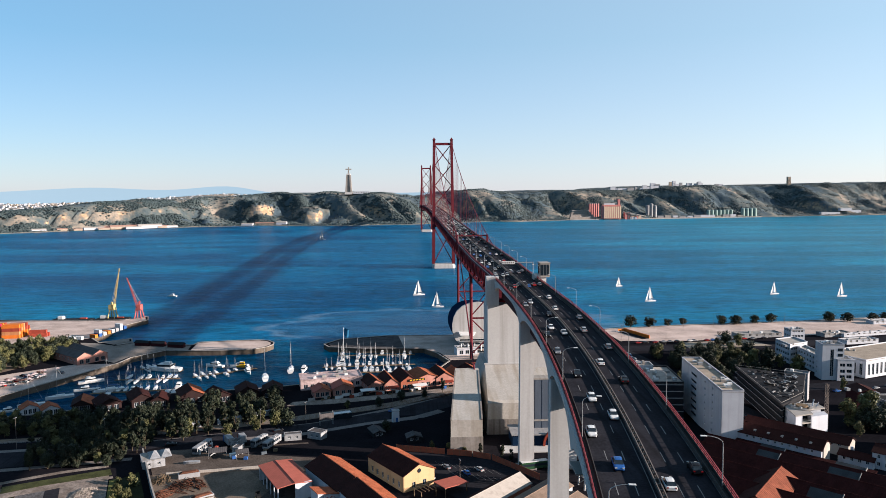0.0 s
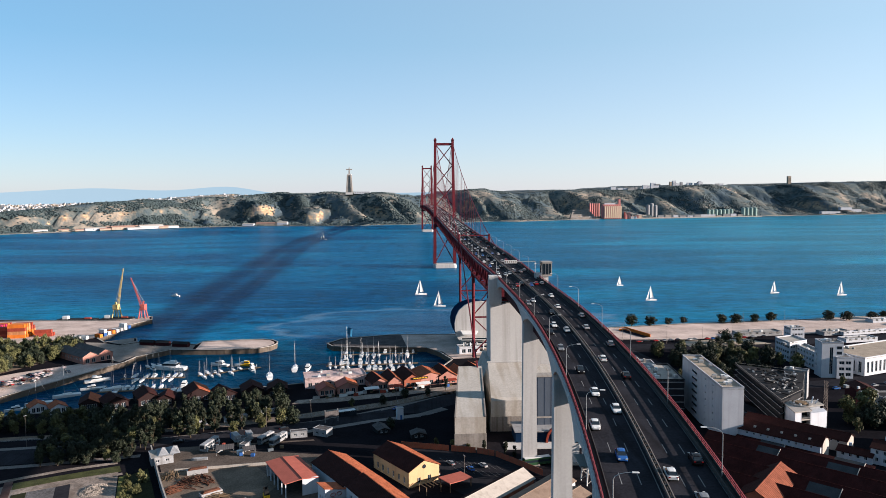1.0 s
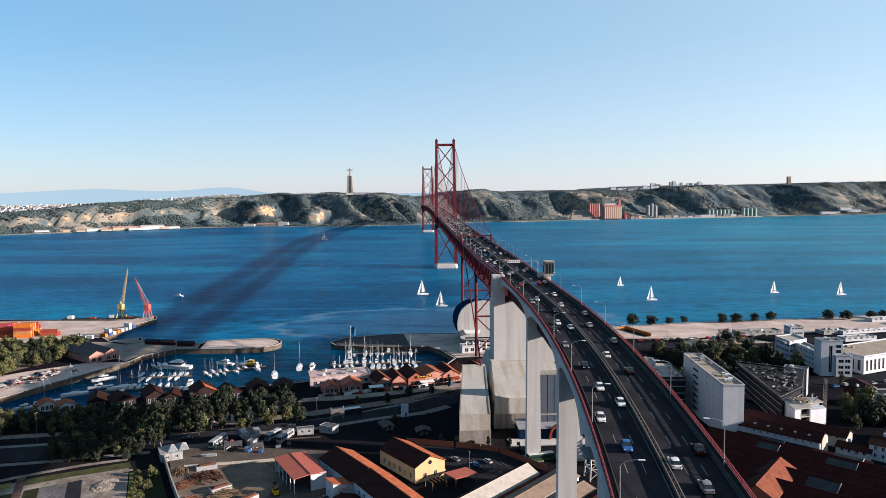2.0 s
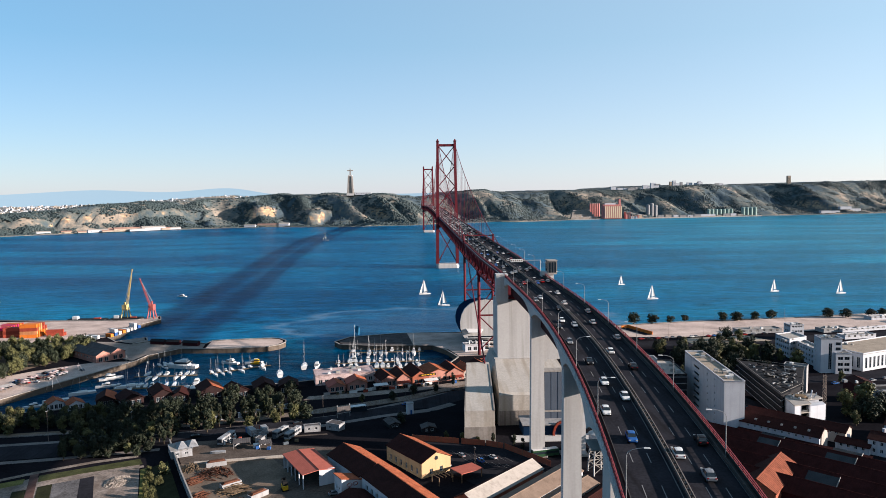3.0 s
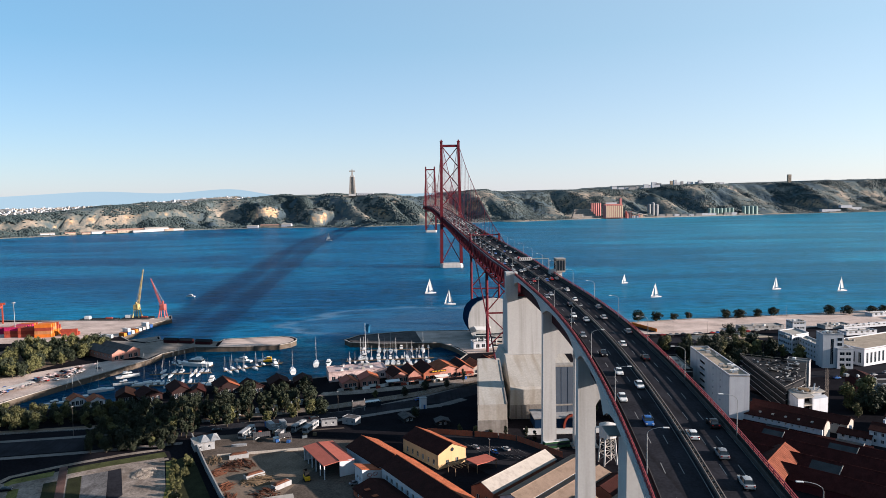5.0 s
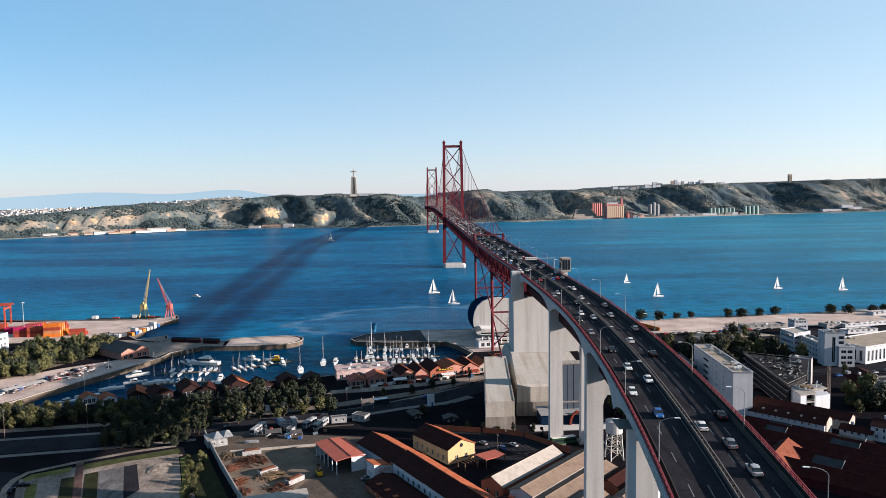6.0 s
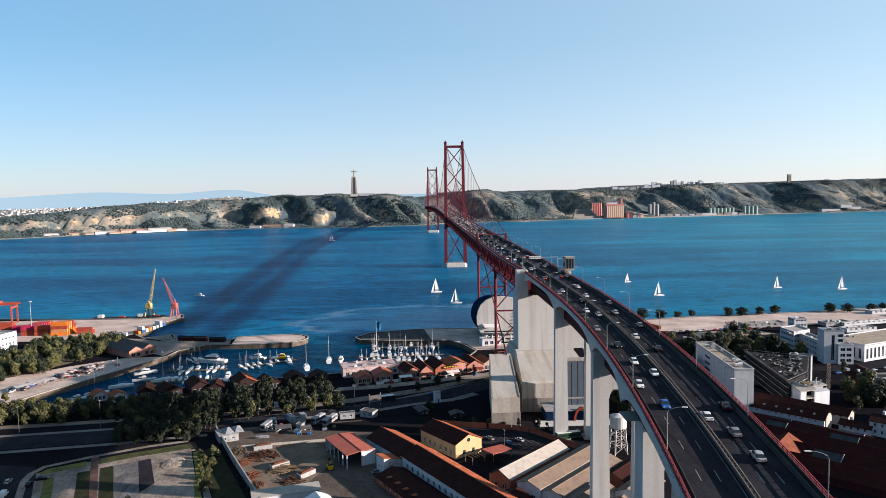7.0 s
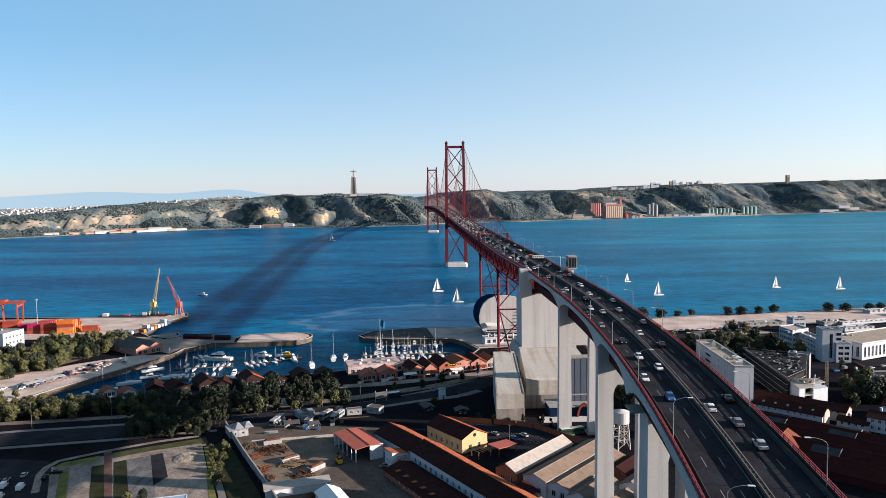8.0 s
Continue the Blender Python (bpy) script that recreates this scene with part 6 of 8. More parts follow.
flat_house("port_office", -385, -566, -12, 52, 20, 14, M_WHITE, "white three-storey port office", rows={0: (12, 1.8, 1.6, [1.4, 5.4, 9.6], 1.5), 1: (5, 1.8, 1.6, [1.4, 5.4, 9.6], 1.5)}, clutter=5)
M_GREYROOF = tile_mat("grey_fibre_roof", (0.115, 0.105, 0.105), 0.8, 0.3, 0.2)
# pink twin-gabled warehouse
for k, off in ((0, -4.9), (1, 4.9)):
    a = radians(49.4)
    gable_house("warehouse", -269 + off * math.cos(a), -583 + off * math.sin(a), 49.4, 9.8, 36, 5.0, 7.6, M_PINK, M_GREYROOF, "salmon pink warehouse with grey sheet roof", "warehouse", "twin warehouses",
                rows={0: (2, 2.6, 2.8, [0.4], 1), 3: (8, 1.6, 1.4, [2.2], 2), 1: (8, 1.6, 1.4, [2.2], 2)})
for x, y, w, l in ((-242, -544, 4, 11), (-230, -547, 3.6, 10), (-216, -552, 3.6, 12)):
    gable_house("quay_shed", x, y, 75, w, l, 2.6, 3.6, M_MAROON if w < 8 else M_GREYW, M_DARKROOF, "low dark maroon shed on the jetty" if w < 8 else "low grey shed on the jetty", "shed", "jetty sheds")
M_PALECLOTH = mat("dusty_canvas", (0.46, 0.43, 0.41), 0.9, var=0.3)
aw = thing("awning", -290, -672, 3.6, 58, "long white awning on the promenade", "awning")
part("canvas", slab(B(), [(-10, 2, 2.8), (-10, -2, 2.4), (14, -2, 2.4), (14, 2, 2.8)], 0.1), M_PALECLOTH, aw)
for k in range(7):
    for s in (-1.8, 1.8):
        part("post", rod(B(), (-13 + 4.33 * k, s, 0), (-13 + 4.33 * k, s, 2.5), 0.06, n=5), M_STEEL, aw)

# ---- marina ----
def pontoon(a, b, wide=2.2):
    a, b = Vector((*a, 0)), Vector((*b, 0))
    t = thing("pontoon", *a.xy, 0, math.degrees(math.atan2((b - a).y, (b - a).x)), "narrow floating timber pontoon in the marina", "pontoon", "pontoons")
    n = (b - a).length
    part("deck", box(B(), n / 2, 0, 0.25, n, wide, 0.25), M_WOOD, t)
    for k in range(int(n // 12) + 1):
        part("pile", rod(B(), (k * 12 + 1, wide / 2 + .2, -2), (k * 12 + 1, wide / 2 + .2, 2.4), 0.18, n=6), M_STEEL, t)
    return t


br = random.Random(31)
ROWS = [((-107, -606), (-48, -602), 1), ((-98, -621), (-50, -620), 1), ((-100, -574), (-48, -574), -1), ((-230, -657), (-180, -651), 1), ((-228, -628), (-190, -627), 1), ((-183, -625), (-149, -605), 0), ((-222, -603), (-205, -589), 1)]
for a, b, mode in ROWS:
    pontoon(a, b)
    av, bv = Vector((*a, 0)), Vector((*b, 0))
    n = (bv - av).length
    d = (bv - av) / n
    nn = Vector((-d.y, d.x, 0))
    ang = math.degrees(math.atan2(d.y, d.x))
    u = 2.5
    while u < n - 1:
        for s in (1, -1):
            if br.random() < (0.74 if s == mode or mode == 0 else 0.42):
                long = br.choice([6.0, 7.0, 8.0, 9.0, 11.0])
                p = av + d * u + nn * s * (long / 2 + 1.4)
                boat("sailboat" if br.random() < 0.74 else "motorboat", p.x, p.y, ang + (0 if s > 0 else 180) + br.uniform(-3, 3), long)
        u += br.uniform(3.3, 4.6)
for x, y, rz, kind, long in ((-206, -606, 80, "motorboat", 21), (-138.5, -630, 12, "sailboat", 14), (-126, -612, 5, "sailboat", 14), (-118, -613, 178, "motorboat", 12), (-177, -598, 70, "motorboat", 13), (-161, -599, 100, "motorboat", 12),
                             (-240, -632, -62, "motorboat", 14), (-243, -664, 120, "sailboat", 14), (-251, -678, 118, "sailboat", 13), (-221, -652, 120, "sailboat", 15), (-236, -650, 110, "motorboat", 11), (-95.4, -596, 0, "motorboat", 13), (-258, -688, 118, "motorboat", 10)):
    boat(kind, x, y, rz, long, "moored along the harbour quay", "larger boats")
ye = thing("workboat", -160, -600, 0, 84, "yellow harbour workboat moored at a pontoon", "boat")
part("hull", hull(B(), 11, 3.6, 1.2), M_YPAINT, ye)
part("wheelhouse", box(B(), 0, -1, 1.2, 2.2, 3.2, 2.2, taper=0.88), M_YPAINT, ye)
part("window", box(B(), 0, -1, 2.3, 2.12, 3.1, 0.6), M_GLASS, ye)
M_FLAG = mat("deep_blue_cloth", (0.03, 0.16, 0.30), 0.8)
fl = thing("flagpole", -95, -590, 0, 0, "very tall mast flying a blue flag", "flagpole")
part("pole", rod(B(), (0, 0, 0), (0, 0, 23), 0.2, 0.1, 8), M_WPAINT, fl)
part("flag", strip(B(), [[(0.2 + k * 0.62, math.sin(k * 1.1) * 0.35, 22.8 - 0.2 * k), (0.1 + k * 0.5, math.sin(k * 1.1 + .4) * 0.35, 18.2 - 0.4 * k)] for k in range(7)]), M_FLAG, fl, "rippling blue flag")

# boats under sail on the river
for x, y, rz, long in ((-41, -287, 108, 13), (-24, -371, 96, 12), (195, -237, 112, 9), (192, -354, 104, 12), (340, -317, 108, 11), (400, -340, 106, 12), (-264, 695, 100, 15)):
    boat("sailing", x, y, rz, long, "under way on the river", "river sailboats")
boat("motorboat", -311, -271, 75, 11, "under way on the river", "river motorboats")


# ---- dock-side restaurants: rows of gabled sheds ----


def dock_house(x, y, rz, w, l, eave, ridge, wm, rm, extra=""):
    return gable_house("dock_house", x, y, rz, w, l, eave, ridge, wm, rm, f"{'dark maroon' if wm == M_MAROON else 'salmon pink' if wm == M_PINK else 'brick red' if wm == M_BRICK else 'pale'} gabled dock house with tiled roof{extra}", "dock house", "dock houses",
                       rows={0: (3, 2.0, 2.4, [0.5], 0.8), 3: (5, 1.3, 1.4, [1.6], 1)}, over=0.5)


# two-tone roofs: shade of the left slope painted with the dark tiles
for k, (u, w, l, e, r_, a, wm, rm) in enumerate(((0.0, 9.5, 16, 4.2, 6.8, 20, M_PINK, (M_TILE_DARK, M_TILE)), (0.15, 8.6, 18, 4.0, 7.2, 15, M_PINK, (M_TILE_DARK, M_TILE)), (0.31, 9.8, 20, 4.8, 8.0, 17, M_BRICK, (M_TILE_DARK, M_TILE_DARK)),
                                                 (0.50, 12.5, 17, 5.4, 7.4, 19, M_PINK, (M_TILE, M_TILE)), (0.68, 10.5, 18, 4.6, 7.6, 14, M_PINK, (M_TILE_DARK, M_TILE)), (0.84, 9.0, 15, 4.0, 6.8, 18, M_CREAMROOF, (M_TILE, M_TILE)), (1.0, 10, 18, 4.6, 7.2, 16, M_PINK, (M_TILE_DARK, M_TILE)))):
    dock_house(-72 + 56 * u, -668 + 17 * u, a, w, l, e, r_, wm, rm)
for x, y, a, w, l, e, r_ in ((-88, -676, 12, 11, 11, 4.0, 6.4), (-99, -680, 17, 9, 10, 3.4, 5.6)):
    dock_house(x, y, a, w, l, e, r_, M_PINK, (M_TILE_PINK, M_TILE))
for k, (x, y) in enumerate(((-74, -679.5), (-61, -676), (-46, -671.5), (-31, -666))):
    aw = thing("terrace_awning", x, y - 1.5, 3.6, 17, ["faded white canvas awning by the dock house", "dull red canvas awning by the dock house"][k % 2], "awning", "dock awnings")
    part("canvas", slab(B(), [(-4, 1.5, 3.0), (-4, -1.8, 2.4), (4, -1.8, 2.4), (4, 1.5, 3.0)], 0.08), [M_WPAINT, M_RUST][k % 2], aw)
    for sx in (-3.8, 3.8):
        part("post", rod(B(), (sx, -1.7, 0), (sx, -1.7, 2.4), 0.06, n=5), M_STEEL, aw)
M_PALEPINK = mat("faded_pink_roofing", (0.55, 0.42, 0.41), 0.9, var=0.35, scale=0.25, fine=1.2)
flat_house("dock_hall", -96, -660, 12, 34, 15, 6.0, M_PALEPINK, "low white dock hall with pale flat roof", rows={0: (9, 2.2, 2.2, [1.0], 1)}, roof_mat=M_PALEPINK, parapet=0.3, clutter=16)
sg = thing("shop_sign", -47.5, -671.6, 8.0, 17, "dark fascia board with yellow lettering bars", "sign")
part("board", box(B(), 0, 0, 0, 9.0, 0.14, 1.3), M_BLACK, sg)
for k in range(5):
    part("bar", box(B(), -3.4 + 1.7 * k, -0.09, 0.4, 1.2, 0.05, 0.5), M_YPAINT, sg)
# shade over this row is put into dark walls and roof tiles
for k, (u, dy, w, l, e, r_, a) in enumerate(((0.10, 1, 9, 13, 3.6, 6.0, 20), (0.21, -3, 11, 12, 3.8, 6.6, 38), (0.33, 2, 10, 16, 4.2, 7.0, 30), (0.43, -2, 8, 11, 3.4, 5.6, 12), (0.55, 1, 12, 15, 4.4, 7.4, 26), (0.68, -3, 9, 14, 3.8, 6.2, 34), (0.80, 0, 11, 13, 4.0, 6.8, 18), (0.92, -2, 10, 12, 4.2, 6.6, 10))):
    dock_house(-228 + 112 * u, -698 + 24 * u + dy, a, w, l, e, r_, M_SHADED_DOCKWALL, (M_TILE_DARK, M_TILE_DARK) if k % 4 else (M_TILE_DARK, M_TILE))
for x, y in ((-240, -699), (-229, -701)):
    dock_house(x, y - 2, 35, 7.5, 8, 3.4, 5.4, M_WHITE, (M_TILE, M_TILE))
# pale garden walls and tents by the road
for xa, ya, xb, yb in ((-160, -734, -146, -730), (-141, -727, -131, -722), (-126, -717, -117, -711)):
    w = thing("garden_wall", (xa + xb) / 2, (ya + yb) / 2, ground_z(0, ya) - 0.2, math.degrees(math.atan2(yb - ya, xb - xa)), "low white rendered garden wall", "wall", "garden walls")
    n = math.hypot(xb - xa, yb - ya)
    part("wall", box(B(), 0, 0, 0, n, 0.5, 2.6), M_WHITE, w)
    part("coping", box(B(), 0, 0, 2.6, n + .1, 0.7, 0.15), M_WHITE, w)
flat_house("bus_shelter", -84, -722, 20, 9, 4, 3.4, M_GLASS, "glass roadside shelter with white roof", "shelter", roof_mat=M_WPAINT, parapet=0.1)

# curved white exhibition building by the bridge
cv = thing("curved_hall", 0, -560, 0, 0, "white curved shell building with dark glazed sides", "building")
prof = [(-13, 3.4), (9.5, 3.4), (9.5, 32.6), (4, 34.6), (-4, 35.8), (-10, 35.2), (-15, 33.2), (-18.8, 29.8), (-21, 25.5), (-22, 20.5), (-21.8, 15.5), (-20.2, 10.5), (-17, 6.0)]
part("front_panel", strip(B(), [[(px, yy, pz) for px, pz in prof] for yy in (-13, -10.5)], closed=True), M_CONC, cv, "pale weathered curved front panel")
part("body", strip(B(), [[(px * 0.985 - (k * 0.6 if px < 0 else 0), yy, 3.4 + (pz - 3.4) * (0.985 - 0.06 * k)) for px, pz in prof] for k, yy in enumerate((-10.6, 8, 28))], closed=True), M_NAVY, cv, "dark blue glazed body")
for k in range(8):
    part("louvre", box(B(), 5.4 + 0.35 * k, -13.3, 8 + 2.5 * k, 8.0 - 0.7 * k, 0.4, 0.5), M_GREYW, cv)
part("canopy", slab(B(), [(-17, -20, 14.6), (-8, -20, 14.2), (-6, -13, 15.2), (-18, -13, 15.6)], 0.6), M_WPAINT, cv)
for k in range(4):
    part("terrace", box(B(), -6 + 1.5 * k, -17.5 - 2.6 * k, 10.2 - 2.2 * k, 24 - 2 * k, 6, 0.45), M_WPAINT, cv)
    part("terrace_glass", box(B(), -6 + 1.5 * k, -20.4 - 2.6 * k, 10.6 - 2.2 * k, 23 - 2 * k, 0.08, 1.1), M_GLASS, cv)
for k in range(6):
    part("column", rod(B(), (-17 + 4.5 * k, -27, 3.4), (-17 + 4.5 * k, -27, 10), 0.4, n=8), M_WPAINT, cv)
flat_house("kiosk", -14, -588, 10, 14, 8, 5, M_WHITE, "small white kiosk below the bridge", rows={0: (3, 2.5, 2.5, [0.8], 1)}, clutter=2)
flat_house("kiosk", -4, -632, 15, 18, 9, 4, M_BRICK, "low brick kiosk below the bridge", rows={0: (4, 2, 2, [0.8], 1)}, clutter=3, roof_mat=M_TILE_DARK, parapet=0.2)

# parasols and tables on the promenade
pr_ = random.Random(64)
for k in range(34):
    u = pr_.random()
    x, y = -262 - 30 * u + pr_.uniform(-7, 5), -612 - 66 * u + pr_.uniform(-4, 4)
    ps = thing("parasol", x, y, 3.58, pr_.uniform(0, 90), pr_.choice(["faded cream parasol over a cafe table", "faded cream parasol over a cafe table", "dull brown parasol over a cafe table"]), "parasol", "promenade parasols")
    part("pole", rod(B(), (0, 0, 0), (0, 0, 2.4), 0.05, n=5), M_STEEL, ps)
    part("canopy", rod(B(), (0, 0, 2.1), (0, 0, 2.7), 1.6, 0.1, 8), M_PALEPINK if k % 3 else M_LANE, ps)
    part("table", rod(B(), (0, 0, 0.68), (0, 0, 0.75), 0.6, n=10), M_WOOD, ps)
# shaded ground by the anchorage: billboard, hut, sheds
bb = thing("billboard", -88.6, -743.3, 8, 24, "grey roadside billboard on steel posts", "billboard")
part("panel", box(B(), 0, 0, 2.0, 6.5, 0.3, 3.2), M_GREYROOF, bb)
part("border", box(B(), 0, -0.2, 2.0, 6.8, 0.12, 0.3), M_STEEL, bb)
for sx in (-3, 3):
    part("post", box(B(), sx, 0.25, 0, 0.25, 0.25, 6.0), M_STEEL, bb)
hu = thing("hut", -58, -740.4, 8, 12, "narrow white hut by the shaded road", "hut")
part("wall", box(B(), 0, 0, 0, 3.0, 2.6, 5.0), M_WHITE, hu)
part("roof", box(B(), 0, 0, 5.0, 3.4, 3.0, 0.25), M_GREYW, hu)
part("door", box(B(), 0.4, -1.33, 0, 0.9, 0.08, 2.0), M_BLUE, hu)
for x, y, w, l, h, rz in ((-66, -754, 5, 8, 2.4, 20), (-50, -765, 6, 5, 2.4, 8)):
    gable_house("low_shed", x, y, rz, w, l, h, h + 0.9, M_DARKROOF, M_GREYROOF, "low dark shed on shaded ground", "shed", "low sheds", rows={0: (2, 1.2, 1.2, [1.0], .6)})
road_strip("road_lane", [(-128, -758), (-100, -752), (-72, -733), (-48, -722), (-36, -712)], 5, M_PATH, "worn concrete lane beside the anchorage", 0.09)

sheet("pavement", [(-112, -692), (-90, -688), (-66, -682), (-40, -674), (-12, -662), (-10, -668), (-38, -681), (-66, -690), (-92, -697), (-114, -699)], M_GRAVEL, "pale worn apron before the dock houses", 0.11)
dk_ = random.Random(73)
for k in range(30):
    u = dk_.random()
    x, y = -106 + 92 * u + dk_.uniform(-2, 2), -691 + 27 * u + dk_.uniform(-3.5, 1.5)
    bx_ = thing("terrace_planter" if k % 2 else "terrace_screen", x, y, ground_z(x, y), 16 + dk_.uniform(-10, 10), "dark planter on the dock apron" if k % 2 else "pale canvas wind screen on the dock apron", "planter" if k % 2 else "screen", "dock planters" if k % 2 else "dock screens")
    if k % 2:
        part("tub", box(B(), 0, 0, 0, 1.6, 0.7, 0.7, taper=1.15), M_WOOD, bx_)
        part("plant", box(B(), 0, 0, 0.7, 1.4, 0.6, 0.8, bevel=0.2), M_LEAF, bx_)
    else:
        part("screen", box(B(), 0, 0, 0.1, dk_.uniform(2, 4.5), 0.1, 1.6), dk_.choice([M_PALECLOTH, M_RUST, M_BLUE, M_WPAINT]), bx_)
        part("foot", box(B(), 0, 0, 0, 1.2, 0.5, 0.1), M_STEEL, bx_)


# ---- works yard and roofs below the viaduct ----
def open_shed():
    t = thing("open_shed", -95.3, -811.2, 8, 26.7, "open-sided shed with red sheet roof and white walls", "shed")
    w, l, e, r = 5.9, 11.5, 5.5, 6.15
    for s in (-1, 1):
        pts = [(s * (w + .3), -s * (l + .3), e), (s * (w + .3), s * (l + .3), e), (0, s * (l + .3), r), (0, -s * (l + .3), r)]
        part("roof_slope", slab(B(), pts, 0.2), M_TILE_PINK, t)
    for k in range(6):
        part("post", box(B(), -w + 0.2, -l + 0.3 + k * (2 * l - .6) / 5, 0, 0.35, 0.35, 5.2), M_WHITE, t)
    part("wall", box(B(), w - 0.15, 0, 0, 0.3, 2 * l, 5.3), M_WHITE, t)
    part("wall", box(B(), 0, l - 0.15, 0, 2 * w - .6, 0.3, 5.3), M_WHITE, t)
    part("wall", box(B(), w / 2, -l + 0.15, 0, w - 0.2, 0.3, 5.8), M_WHITE, t)
    part("ridge_cap", rod(B(), (0, -l - .3, r + .05), (0, l + .3, r + .05), 0.14, n=6), M_TILE_PINK, t)


open_shed()
# left slope in dark tiles as its shade, right slope in lit orange
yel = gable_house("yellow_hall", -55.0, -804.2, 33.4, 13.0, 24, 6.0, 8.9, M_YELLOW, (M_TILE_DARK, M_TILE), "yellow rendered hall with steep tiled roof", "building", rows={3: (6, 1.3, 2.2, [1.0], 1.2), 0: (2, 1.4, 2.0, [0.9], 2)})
part("round_window", rod(B(), (0, -12.12, 6.5), (0, -11.9, 6.5), 0.75, n=16), M_GLASS, yel)
can = thing("canopy", -37.5, -817.5, 8, 33, "flat red tiled canopy on timber posts", "canopy")
part("roof", slab(B(), [(-5, -3.5, 3.6), (5, -3.5, 3.3), (5, 3.5, 3.3), (-5, 3.5, 3.6)], 0.25), M_TILE_PINK, can)
for sx in (-4.5, 4.5):
    for sy in (-3, 3):
        part("post", box(B(), sx, sy, 0, 0.25, 0.25, 3.3), M_WOOD, can)
pg = thing("pergola", -46.5, -821, 8, 33, "dark timber pergola beside the yellow hall", "pergola")
for k in range(5):
    part("rafter", box(B(), -3 + 1.5 * k, 0, 2.8, 0.18, 5, 0.2), M_WOOD, pg)
for sx in (-3, 3):
    for sy in (-2.2, 2.2):
        part("post", box(B(), sx, sy, 0, 0.2, 0.2, 2.8), M_WOOD, pg)
# both workshops: shaded left slope and lit right slope put into tile colour
gable_house("workshop", -76.4, -813.5, 31.5, 13.5, 25.5, 6.0, 8.9, M_WHITE, (M_TILE_DARK, M_TILE), "white workshop with tiled roof, left slope darkened as shade", "workshop", rows={0: (3, 1.4, 1.8, [1.4], 1)})
gable_house("long_workshop", -53.4, -855, 28.9, 12.6, 64, 7.0, 9.8, M_WHITE, (M_TILE_DARK, M_TILE), "long white workshop with ageing tiled roof, left slope darkened as shade", "workshop", rows={3: (16, 1.5, 1.9, [3.0], 2), 0: (3, 1.5, 1.9, [2], 1)})
lw = gable_house("low_workshop", -68.5, -852, 28.9, 13, 40, 2.6, 4.6, M_BRICK, (M_TILE_DARK, M_TILE_DARK), "low brick workshop with patched dark roof", "workshop", rows={3: (10, 1.2, 1.2, [0.8], 2)})
for k in range(6):
    s = part("skylight", box(B(), -3.4, -16 + 6 * k, 3.62, 3.2, 1.6, 0.12), M_TILE, lw)
sm = thing("gate_house", -78.7, -827.65, 8, 30, "small white gate house with orange tiled roof", "building")
walls(sm, [(-4.5, -3), (4.5, -3), (4.5, 3), (-4.5, 3)], 0, 4.6, M_WHITE, {0: (1, 1.2, 1.2, [0.8], 3), 3: (2, 1.0, 1.2, [2.4], 1)})
part("upper_wall", strip(B(), [[(-4.5, y, 4.6), (4.5, y, 4.6), (4.5, y, 4.9), (-4.5, y, 7.0)] for y in (-3, 3)], closed=True), M_WHITE, sm)
part("roof", slab(B(), [(-4.9, -3.3, 7.15), (4.9, -3.3, 4.85), (4.9, 3.3, 4.85), (-4.9, 3.3, 7.15)], 0.22), M_TILE, sm)
for k in (-1, 1):
    bm = B()
    for j in range(16):
        a, b = 6.283 * j / 16, 6.283 * (j + 1) / 16
        bar(bm, (k * 1.1 - 0.6 + 0.9 * math.cos(a), -3.07, 4.3 + 0.6 * math.sin(a)), (k * 1.1 - 0.6 + 0.9 * math.cos(b), -3.07, 4.3 + 0.6 * math.sin(b)), 0.3, 0.1)
    part("emblem", bm, M_RUST, sm, "dark red ring emblem")
# tan and cream halls
ax = Vector((0.688, 0.725, 0))
pr = Vector((0.725, -0.688, 0))
base = Vector((-27.4, -834.7, 0))
f = base
gable_house("cream_hall", f.x, f.y, -43.5, 9.2, 38, 5.2, 7.6, M_BRICK, (M_TILE_DARK, M_CREAMROOF), "brick hall with a pale cream sheet roof", "workshop", rows={0: (2, 1.4, 2, [1], 1)})
g1 = base + pr * 13.2 + ax * 1.5
gable_house("tan_hall", g1.x, g1.y, -43.5, 9.0, 45, 6.2, 7.8, M_WHITE, (M_TAN, M_TAN), "white hall with low tan sheet roof", "workshop", rows={0: (2, 1.6, 2, [1.2], 1), 1: (10, 1.4, 1.6, [2.4], 2)})
g2 = base + pr * 21.5 + ax * 0.5
gable_house("tan_hall", g2.x, g2.y, -43.5, 8.6, 40, 5.0, 6.4, M_WHITE, (M_TAN, M_TAN), "lower white hall with tan sheet roof", "workshop", rows={0: (2, 1.6, 2, [1.2], 1), 1: (10, 1.4, 1.6, [2.0], 2)})
for k, (d, a, w, l, h) in enumerate(((31, -12, 8, 20, 4.5), (30, 14, 9, 16, 4.0), (40, 6, 9, 18, 4.2), (41, -16, 8, 16, 3.8), (12, -36, 10, 22, 4.4), (23, -42, 9, 20, 4.0))):
    p = base + pr * d + ax * a
    gable_house("small_shed", p.x, p.y, -43.5, w, l, h, h + 2.0, [M_WHITE, M_BRICK, M_WHITE][k % 3], [M_TAN, M_TILE_DARK, M_TAN][k % 3], ["small white shed with tan roof", "small brick shed with dark tiles", "small white shed with tan roof"][k % 3], "shed", "small sheds", rows={1: (4, 1.2, 1.3, [1.4], 1)})
